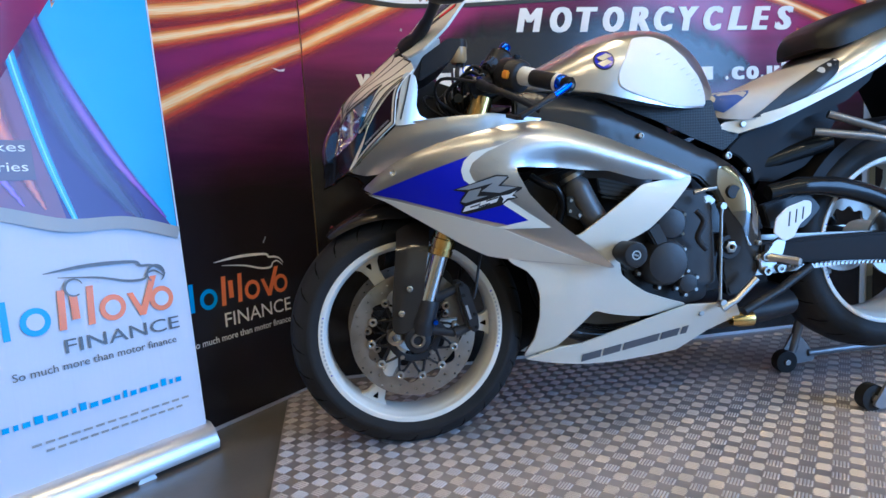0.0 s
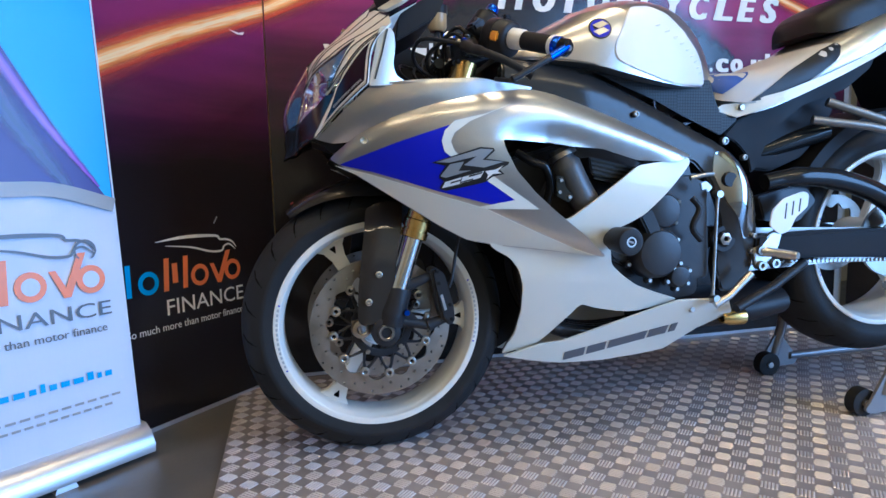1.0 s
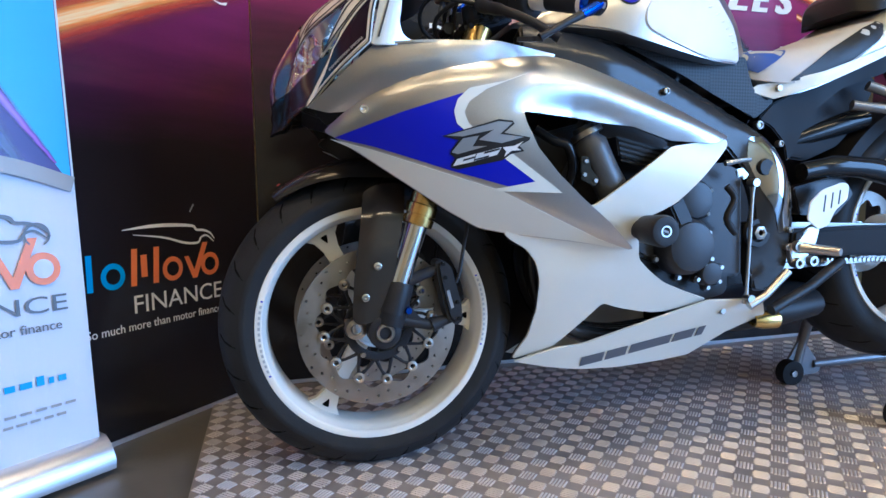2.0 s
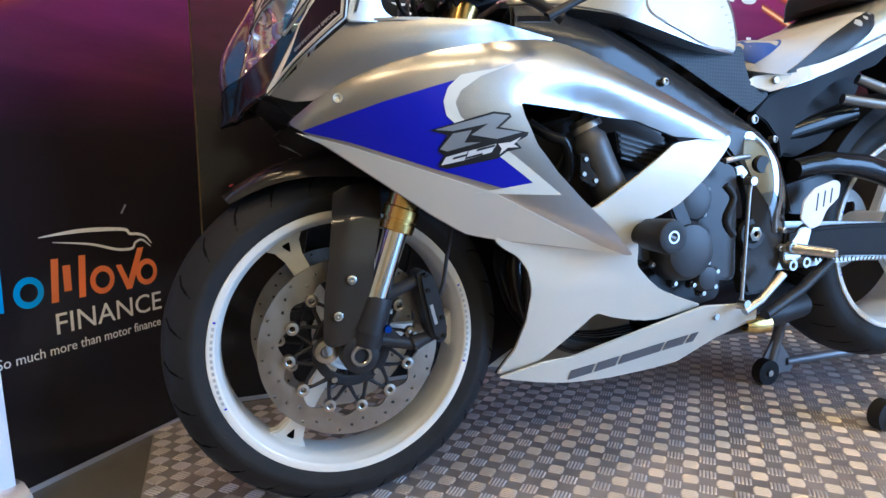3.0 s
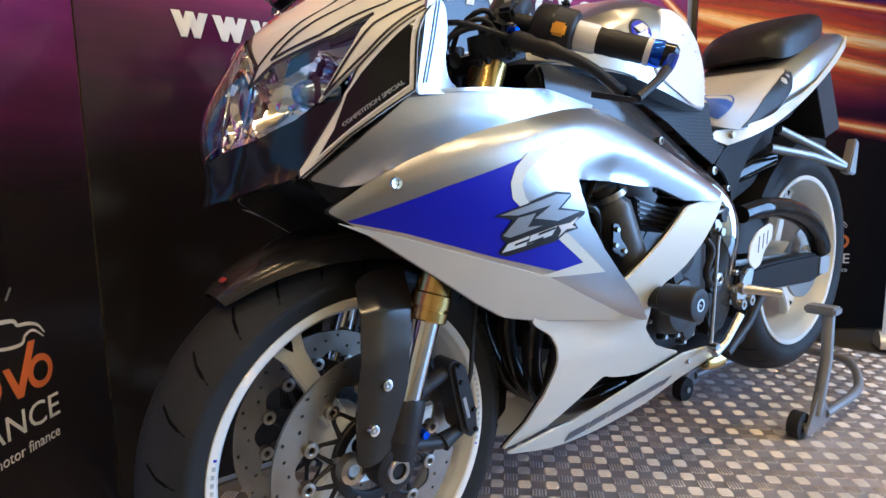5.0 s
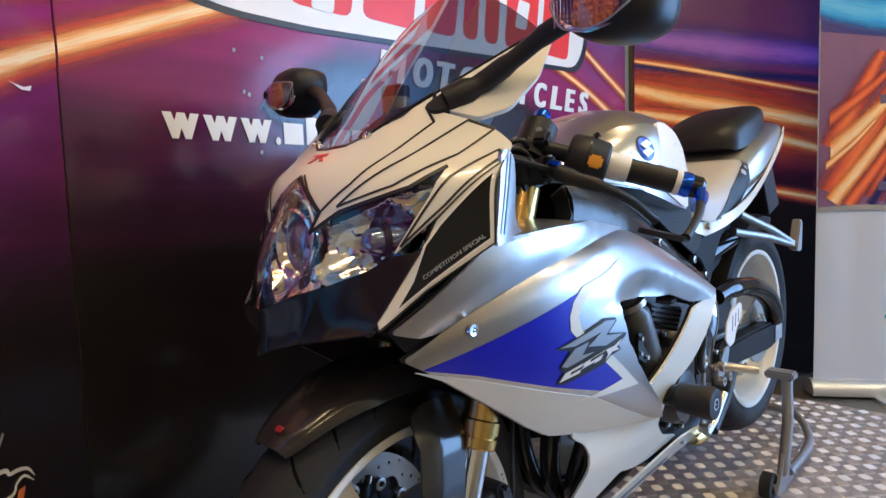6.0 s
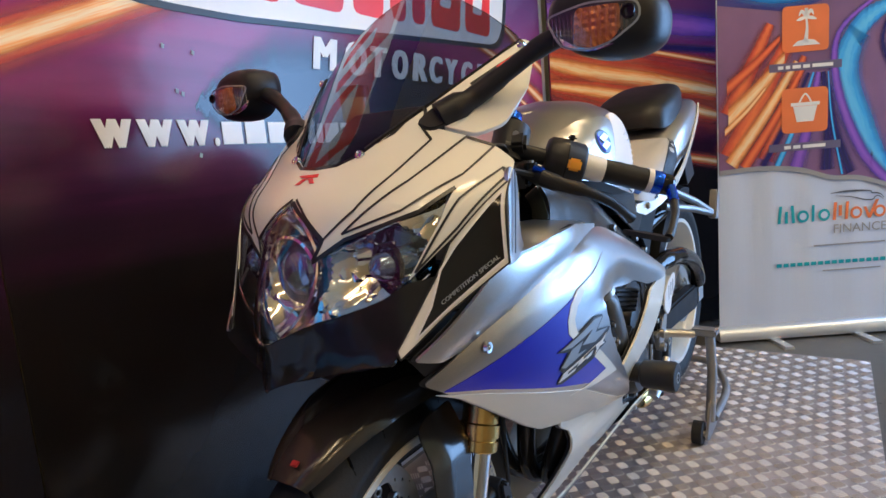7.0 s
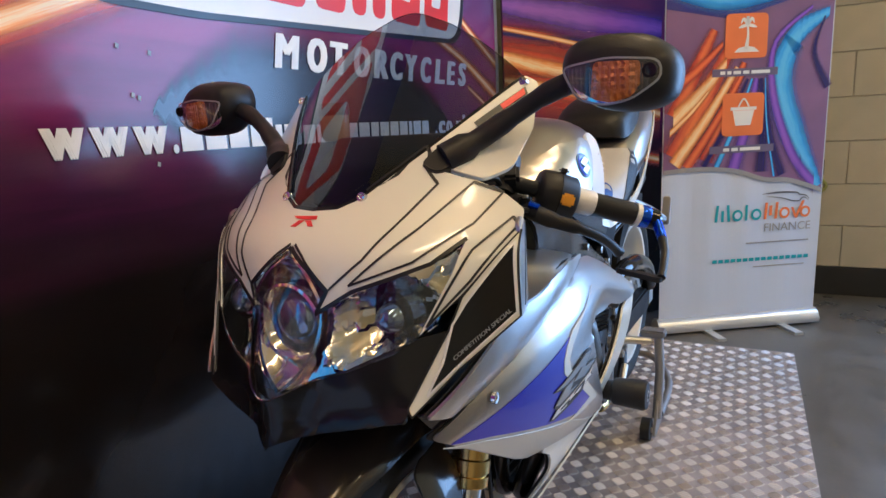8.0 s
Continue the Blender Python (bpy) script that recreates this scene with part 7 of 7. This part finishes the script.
for s in (-1, 1):
    part("tail_edge", patch([(0.783, 0.763), (0.838, 0.746), (0.90, 0.765), (0.965, 0.787), (1.08, 0.835), (1.194, 0.885), (1.30, 0.940), (1.415, 1.012), (1.40, 1.026), (1.29, 0.955), (1.194, 0.900), (1.059, 0.845), (0.936, 0.802), (0.852, 0.782), (0.806, 0.776)], lambda x, z, s=s: (x, s * (spline(x, TAILX, (0.120, 0.150, 0.160, 0.158, 0.150, 0.142, 0.130, 0.110)) + 0.004), z), Vector((0, s, 0)), 0.003, 0.03, 0.001), WHITE, BIKE, "white tail edge panel")
    part("tail_screw", lathe([(-0.002, 0.0001), (-0.002, 0.006), (0.003, 0.008)], 12, "Y", (0.845, s * 0.140, 0.768)), STEEL, BIKE)
    hang = part("pillion_hanger", tube([(1.06, s * 0.115, 0.742), (1.18, s * 0.16, 0.722), (1.315, s * 0.185, 0.692)], [0.011, 0.010, 0.009], 10), HANGER, BIKE, "cast pillion footrest hanger")
    part("hanger_strut", tube([(1.10, s * 0.115, 0.785), (1.21, s * 0.16, 0.740), (1.315, s * 0.185, 0.696)], [0.011, 0.010, 0.009], 10), HANGER, hang)
    part("pillion_footrest", prism(rounded([(1.300, 0.680), (1.345, 0.672), (1.352, 0.755), (1.332, 0.765), (1.312, 0.71)], 0.008), (s * 0.176, s * 0.198), 0.003), HANGER, hang)
part("tail_lamp", box((0.03, 0.14, 0.035), pose(1.432, 0, 1.035), 0.006), RED, BIKE, "red tail lamp")
part("number_plate_holder", prism(rounded([(1.33, 0.94), (1.41, 0.985), (1.52, 0.80), (1.43, 0.77)], 0.008), (-0.09, 0.09), 0.002), BLACKMATT, BIKE, "black plate holder")

# ---- bars and mirrors ----
part("top_yoke", box((0.10, 0.27, 0.025), pose(0.215, 0, 0.872, 0, -18, 0), 0.008), BLACKMATT, BIKE, "black fork yoke")
part("steering_stem", tube([(0.225, 0, 0.60), (0.215, 0, 0.90)], 0.022, 14), BLACKMATT, BIKE)
part("instrument_pod", prism(rounded([(0.05, 0.90), (0.13, 0.945), (0.16, 0.99), (0.13, 1.0), (0.06, 0.955)], 0.012), (-0.11, 0.11), 0.006), BLACKMATT, BIKE, "black instrument pod")
part("cockpit_lining", patch([(0.01, -0.13), (0.01, 0.13), (0.16, 0.16), (0.28, 0.13), (0.28, -0.13), (0.16, -0.16)], lambda x, y: (x, y, 0.79 - 0.02 * x), Vector((0, 0, 1)), 0.004, 0.05), BLACKMATT, BIKE)
part("airbox_cover", prism(rounded([(0.28, 0.80), (0.36, 0.90), (0.42, 0.90), (0.55, 0.86), (0.55, 0.80)], 0.015), (-0.115, 0.115), 0.008), BLACKGLOSS, BIKE)
for s in (-1, 1):
    inner, outer = Vector((0.207, s * 0.115, 0.926)), Vector((0.333, s * 0.318, 0.852))
    d = outer - inner
    bar_ob = part("handlebar", tube([inner, inner + d * 0.45, inner + d * 0.52], [0.0125, 0.0125, 0.0125], 14), BLACKMATT, BIKE, "clip-on handlebar with white and black grip")
    part("bar_clamp", tube([(0.205, s * 0.112, 0.865), (0.200, s * 0.112, 0.900)], 0.034, 20), BLACKMATT, bar_ob)
    part("grip_flange", tube([inner + d * 0.44, inner + d * 0.46, inner + d * 0.60, inner + d * 0.62], [0.0195, 0.0205, 0.0195, 0.0165], 20), PRINTWHITE, bar_ob, "white rubber grip flange")
    part("grip", tube([inner + d * f for f in (0.60, 0.62, 0.66, 0.70, 0.74, 0.78, 0.82, 0.86, 0.875)], [0.0165, 0.0178, 0.0174, 0.0180, 0.0174, 0.0180, 0.0174, 0.0178, 0.0165], 20), BLACKMATT, bar_ob, "black rubber grip")
    part("grip_end", tube([inner + d * 0.875, inner + d * 0.905], 0.0185, 20), PRINTWHITE, bar_ob)
    part("bar_end", tube([inner + d * 0.905, inner + d * 0.955, inner + d * 0.965], [0.0175, 0.0180, 0.0165], 20), BLUEANOD, bar_ob, "blue anodised bar end")
    part("bar_cap", tube([inner + d * 0.965, inner + d * 1.02, inner + d * 1.04], [0.0165, 0.0160, 0.011], 20), BLACKGLOSS, bar_ob, "black bar cap")
    part("cap_screw", tube([inner + d * 1.039, inner + d * 1.045], 0.005, 10), STEEL, bar_ob)
    sw = inner + d * 0.365
    swm = Matrix.Translation(sw + Vector((0, 0, 0.004))) @ d.to_track_quat("Y", "Z").to_matrix().to_4x4()
    drop = Vector((0, 0, -0.003))
    switch = part("switch_box", tube([inner + d * f + drop for f in (0.245, 0.25, 0.27, 0.36, 0.37, 0.375, 0.47, 0.485, 0.49)], [0.020, 0.031, 0.0355, 0.037, 0.037, 0.036, 0.0345, 0.030, 0.020], 28), BLACKMATT, bar_ob, "black switch housing", sharp=50)
    part("housing_seam", tube([inner + d * f + drop for f in (0.364, 0.368)], [0.0374, 0.0374], 28), BLACKGLOSS, switch)
    part("switch_button", box((0.010, 0.020, 0.018), swm @ Matrix.Translation(Vector((0.034 if s < 0 else -0.034, 0.014, -0.006))), 0.003), ORANGE, switch, "amber switch button")
    part("switch_rocker", box((0.020, 0.012, 0.008), swm @ Matrix.Translation(Vector((0, 0.006, 0.033))), 0.003), BLACKMATT, switch)
    part("lever_perch", tube([(0.200, s * 0.150, 0.890), (0.188, s * 0.175, 0.884), (0.178, s * 0.195, 0.876)], [0.016, 0.014, 0.010], 12), BLACKMATT, bar_ob)
    part("lever_adjuster", tube([(0.178, s * 0.178, 0.893), (0.178, s * 0.192, 0.889)], [0.0055, 0.005], 12), BLUEANOD, bar_ob, "blue anodised adjuster")
    part("lever", tube([(0.178, s * 0.188, 0.880), (0.186, s * 0.215, 0.868), (0.202, s * 0.245, 0.856), (0.24, s * 0.268, 0.835), (0.285, s * 0.278, 0.808)], [0.012, 0.0100, 0.0078, 0.0074, 0.0092], 10, smooth_line=4), BLACKMATT, bar_ob, "black hand lever")
    part("lever_guard", tube([(0.333, s * 0.322, 0.852), (0.312, s * 0.332, 0.839), (0.294, s * 0.339, 0.829)], [0.0085, 0.0080, 0.0072], 10), BLUEANOD, bar_ob, "blue and black lever guard")
    part("guard_arm", tube([(0.294, s * 0.339, 0.829), (0.268, s * 0.347, 0.815), (0.236, s * 0.350, 0.797), (0.221, s * 0.350, 0.789)], [0.0068, 0.0058, 0.0055, 0.0060], 10), BLACKMATT, bar_ob)
    part("guard_paddle", patch(rounded([(0.228, s * 0.354), (0.212, s * 0.350), (0.204, s * 0.300), (0.207, s * 0.292), (0.222, s * 0.318)], 0.004), lambda x, y: (x, y, 0.790 + 0.22 * (0.350 - abs(y))), Vector((0, 0, 1)), 0.007, 0.02, 0.002), BLACKMATT, bar_ob)
    part("clutch_cable", tube([(0.178, s * 0.178, 0.884), (0.10, s * 0.14, 0.90), (0.10, s * 0.08, 0.86), (0.20, s * 0.07, 0.80), (0.28, s * 0.10, 0.74)], 0.004, 8, smooth_line=5), BLACKMATT, bar_ob)
    # mirror
    MO = [(0.262, 1.060), (0.268, 1.083), (0.288, 1.094), (0.325, 1.096), (0.358, 1.090), (0.382, 1.072), (0.388, 1.050), (0.382, 1.026), (0.362, 1.014), (0.330, 1.012), (0.298, 1.020), (0.272, 1.040)]
    mo = [Vector(p) for p in curve_pts(MO, 3)]
    mc = Vector((0.328, 1.054))
    secs = []
    for x, k in ((0.050, 0.55), (0.056, 0.80), (0.066, 0.94), (0.082, 1.0), (0.105, 1.0), (0.122, 0.95), (0.124, 0.88)):
        secs.append([(x + 0.10 * (abs(q.x) - 0.33), s * q.x, q.y) for q in [mc + (p - mc) * k for p in mo]])
    mir = part("mirror", loft(secs), BLACKMATT, BIKE, "black wing mirror with a built-in indicator", sharp=60)
    part("mirror_stem", tube([(0.020, s * 0.132, 0.968), (0.046, s * 0.160, 0.986), (0.068, s * 0.201, 1.014), (0.080, s * 0.240, 1.038), (0.086, s * 0.278, 1.052)], [0.019, 0.0135, 0.0115, 0.0130, 0.024], 14, smooth_line=4), BLACKMATT, mir)
    part("mirror_foot", patch(rounded([(s * 0.108, 0.965), (s * 0.135, 0.952), (s * 0.158, 0.968), (s * 0.150, 0.992), (s * 0.128, 0.992)], 0.012), on_nose(0.006), FRONT, 0.010, 0.02, 0.003), BLACKMATT, mir)
    ind = [(s * y, z) for y, z in rounded([(0.268, 1.062), (0.320, 1.068), (0.371, 1.063), (0.374, 1.044), (0.345, 1.024), (0.318, 1.019), (0.288, 1.027)], 0.010)]
    face = lambda y, z, s=s: (0.041 + 0.10 * (abs(y) - 0.33) + 6.5 * (abs(y) - 0.33) ** 2 * 0.6 + 5 * (z - 1.045) ** 2, y, z)
    part("indicator_back", patch(ind, lambda y, z, f=face: (f(y, z)[0] + 0.010, y, z), FRONT, 0.002, 0.012), REFLECTOR, mir)
    amber = [(s * y, z) for y, z in rounded([(0.302, 1.027), (0.322, 1.022), (0.344, 1.027), (0.352, 1.040), (0.352, 1.063), (0.304, 1.065)], 0.005)]
    part("indicator_bulb", patch(amber, lambda y, z, f=face: (f(y, z)[0] + 0.0035 + 0.0012 * math.sin(y * 900) + 0.0008 * math.sin(z * 700), y, z), FRONT, 0.003, 0.004), AMBERLENS, mir, "amber indicator bulb behind the lens")
    ln = part("indicator_lens", patch(ind, lambda y, z, f=face: (f(y, z)[0] - 0.003, y, z), FRONT, 0.0022, 0.010, 0.0006), CLEAR, mir, "ribbed clear indicator lens")
    ln.visible_shadow = False
    part("lens_rim", strip(ind + [ind[0]], 0.0020, lambda y, z, f=face: (f(y, z)[0] - 0.0034, y, z), FRONT, 0.0012, smooth_line=False, n=2), GREYDECAL, mir)
    for k in range(17):
        yy = 0.276 + 0.0052 * k
        part("lens_rib", tube([(face(s * yy, 1.032)[0] + 0.0006, s * yy, 1.032), (face(s * yy, 1.060)[0] + 0.0006, s * yy, 1.060)], 0.0009, 6), CLEAR, mir)
    part("indicator_screw", lathe([(0.001, 0.0001), (0.001, 0.0045), (-0.002, 0.0052), (-0.002, 0.0072), (0.002, 0.0078)], 16, "X", (face(s * 0.362, 1.052)[0] - 0.004, s * 0.362, 1.052)), BLACKGLOSS, mir)
# clamps, cables and switches round the yoke
for s in (-1, 1):
    cl = part("clip_on_clamp", box((0.050, 0.030, 0.034), pose(0.205, s * 0.140, 0.885, 0, -15, s * -25), 0.006), BLACKMATT, BIKE, "black clip-on clamp")
    part("clamp_bolt", tube([(0.180, s * 0.142, 0.896), (0.172, s * 0.143, 0.898)], [0.006, 0.006], 10), STEEL, cl)
    part("lever_pivot", tube([(0.190, s * 0.168, 0.872), (0.188, s * 0.168, 0.902)], [0.011, 0.010], 14), BLACKGLOSS, cl)
    part("pivot_screw", tube([(0.188, s * 0.168, 0.902), (0.188, s * 0.168, 0.905)], 0.005, 8), STEEL, cl)
    for k in range(3):
        part("control_cable", tube([(0.215 + 0.012 * k, s * (0.150 - 0.02 * k), 0.868), (0.165 + 0.01 * k, s * 0.125, 0.905 + 0.012 * k), (0.120 + 0.02 * k, s * 0.085, 0.870 + 0.015 * k), (0.170, s * 0.055, 0.810), (0.25, s * 0.05, 0.76)], 0.0042, 8, smooth_line=5), BLACKMATT, cl)
part("ignition_barrel", tube([(0.192, 0, 0.885), (0.186, 0, 0.915)], [0.020, 0.018], 18), BLACKGLOSS, BIKE, "black ignition barrel")
part("ignition_face", tube([(0.186, 0, 0.915), (0.1858, 0, 0.917)], 0.012, 16), STEEL, BIKE)
part("stem_nut", tube([(0.222, 0, 0.882), (0.218, 0, 0.902)], [0.020, 0.017], 6), STEEL, BIKE)
part("damper_body", tube([(0.145, -0.10, 0.862), (0.150, 0.07, 0.862)], [0.011, 0.011], 14), BLACKGLOSS, BIKE)
for y in (-0.065, -0.02, 0.03):
    part("yoke_bolt", tube([(0.178, y, 0.872), (0.172, y, 0.874)], [0.006, 0.006], 8), STEEL, BIKE)
for s in (-1, 1):
    top = part("fork_top", tube([(0.212, s * 0.112, 0.900), (0.240, s * 0.109, 0.938), (0.252, s * 0.107, 0.954), (0.254, s * 0.107, 0.958)], [0.029, 0.029, 0.029, 0.025], 24), BLACKMATT, BIKE, "round black clip-on clamp over the fork top")
    part("fork_cap", tube([(0.254, s * 0.107, 0.958), (0.258, s * 0.107, 0.966)], [0.019, 0.016], 6), BLACKGLOSS, top)
    part("preload_adjuster", tube([(0.257, s * 0.107, 0.966), (0.263, s * 0.106, 0.976), (0.266, s * 0.106, 0.980)], [0.014, 0.013, 0.009], 12), BLUEANOD, top, "blue anodised preload adjuster")
    part("clamp_screw", tube([(0.222, s * 0.128, 0.945), (0.217, s * 0.131, 0.946)], 0.005, 8), STEEL, top)
    part("clamp_lug", box((0.034, 0.026, 0.024), pose(0.218, s * 0.134, 0.930, 0, -35, s * -20), 0.005), BLACKMATT, top)
key = part("ignition_lock", tube([(0.205, 0.050, 0.938), (0.197, 0.030, 0.949)], [0.015, 0.014], 18), BLUEANOD, BIKE, "blue ringed ignition lock")
part("lock_face", tube([(0.1972, 0.0305, 0.9488), (0.1962, 0.028, 0.950)], 0.011, 16), ALU, key)
res = part("brake_reservoir", tube([(0.200, 0.175, 0.992), (0.200, 0.175, 1.000), (0.200, 0.175, 1.034)], [0.018, 0.024, 0.025], 20), material("brake_fluid_pot", (0.45, 0.32, 0.16), 0.25, 0, 0.1, 20), BIKE, "amber brake fluid pot with a black lid")
part("reservoir_lid", tube([(0.200, 0.175, 1.034), (0.200, 0.175, 1.054)], [0.027, 0.026], 20), BLACKMATT, res)
part("reservoir_hose", tube([(0.200, 0.175, 0.992), (0.192, 0.160, 0.955), (0.205, 0.150, 0.920)], 0.007, 10, smooth_line=4), BLACKMATT, res)
part("reservoir_bracket", tube([(0.212, 0.165, 0.925), (0.216, 0.172, 0.960), (0.212, 0.176, 1.005)], 0.005, 8), BLACKMATT, res)

# words on the duct inlay
for s in (-1, 1):
    a, b = Vector((0.188, 0.7585)), Vector((0.2345, 0.8035))
    if s < 0:
        bm, _ = letters("COMPETITION SPECIAL", 0.006, Matrix())
        xs = [v.co.x for v in bm.verts]
        lo, hi = min(xs), max(xs)
        for v in bm.verts:
            f = (v.co.x - lo) / (hi - lo)
            h = v.co.y / 0.006 * 0.0042
            lift = v.co.z
            y, z = -(a.x + (b.x - a.x) * f) + 0.4 * h, a.y + (b.y - a.y) * f + h
            v.co = Vector((nose_x(y, z) - 0.0034 - lift, y, z))
        part("wording", bm, GREYDECAL, BIKE, smooth=False)

# ---- rear paddock stand ----
STANDGREY = material("grey_stand_paint", (0.24, 0.24, 0.25), 0.4, 0.5, 0.12, 14, wear=0.1)
STAND = thing("paddock_stand", "grey tubular steel rear paddock stand lifting the wheel", "motorcycle stand", pose(0, 0, 0, 0, 0, YAW))
for s in (-1, 1):
    y = s * 0.185
    part("upright", tube([(1.245, y, 0.06), (1.285, y, 0.20), (1.305, y * 0.95, 0.318)], 0.0145, 14), STANDGREY, STAND, "grey steel upright")
    part("cradle", box((0.05, 0.075, 0.022), pose(1.307, s * 0.160, 0.325), 0.005), STANDGREY, STAND)
    part("side_plate", prism(rounded([(1.185, 0.026), (1.200, 0.046), (1.246, 0.122), (1.268, 0.118), (1.330, 0.040), (1.32, 0.022), (1.205, 0.014)], 0.008), (y - 0.004, y + 0.004), 0.001), STANDGREY, STAND)
    part("plate_hole", lathe([(-0.0046, 0.0001), (-0.0046, 0.011), (0.0046, 0.011), (0.0046, 0.0001)], 16, "Y", (1.255, y, 0.084)), BLACKMATT, STAND)
    part("rear_tube", tube([(1.30, y, 0.050), (1.55, y * 0.95, 0.055), (1.72, y * 0.5, 0.075), (1.74, 0, 0.078)], 0.0125, 12, smooth_line=4), STANDGREY, STAND)
    wl = part("stand_wheel", lathe([(-0.014, 0.008), (-0.016, 0.022), (-0.014, 0.035), (0.014, 0.035), (0.016, 0.022), (0.014, 0.008)], 28, "Y", (1.200, y - s * 0.024, 0.0395), closed=True), RUBBER, STAND, "black plastic stand wheel")
    part("wheel_axle", lathe([(-0.020, 0.0001), (-0.020, 0.009), (0.020, 0.009), (0.020, 0.0001)], 14, "Y", (1.200, y - s * 0.024, 0.0395)), STEEL, wl)

# ---- block wall pieces and fittings ----
BW, BH, JOINT = 0.44, 0.225, 0.004
block_mesh = emit("block", box((0.010, BW - JOINT, BH - JOINT), None, 0.002, seg=1), BLOCKPAINT, False)
for j in range(12):
    for i in range(7):
        y = 1.05 - i * BW - (BW / 2 if j % 2 else 0)
        z = 0.158 + BH * (j + 0.5)
        if y - BW / 2 < -1.76 or y + BW / 2 > 1.29:
            continue
        ob = new("block", block_mesh)
        ob.location = (X1 - 0.0035, y, z)
        ob.parent = east
cable = thing("wall_cable", "grey conduit with a looped cable on the block wall", "cable")
part("conduit", tube([(X1 - 0.018, -0.80, 2.9), (X1 - 0.018, -0.80, 0.72)], 0.011, 10), WALLPAINT, cable)
part("socket", box((0.04, 0.05, 0.09), pose(X1 - 0.026, -0.80, 0.70), 0.006), BLACKMATT, cable)
part("loop", tube([(X1 - 0.03, -0.80, 0.66), (X1 - 0.03, -0.84, 0.60), (X1 - 0.03, -0.79, 0.56), (X1 - 0.03, -0.74, 0.62), (X1 - 0.03, -0.79, 0.68)], 0.008, 8, smooth_line=4), material("green_cable", (0.30, 0.33, 0.10), 0.5, 0, 0.1, 20), cable)

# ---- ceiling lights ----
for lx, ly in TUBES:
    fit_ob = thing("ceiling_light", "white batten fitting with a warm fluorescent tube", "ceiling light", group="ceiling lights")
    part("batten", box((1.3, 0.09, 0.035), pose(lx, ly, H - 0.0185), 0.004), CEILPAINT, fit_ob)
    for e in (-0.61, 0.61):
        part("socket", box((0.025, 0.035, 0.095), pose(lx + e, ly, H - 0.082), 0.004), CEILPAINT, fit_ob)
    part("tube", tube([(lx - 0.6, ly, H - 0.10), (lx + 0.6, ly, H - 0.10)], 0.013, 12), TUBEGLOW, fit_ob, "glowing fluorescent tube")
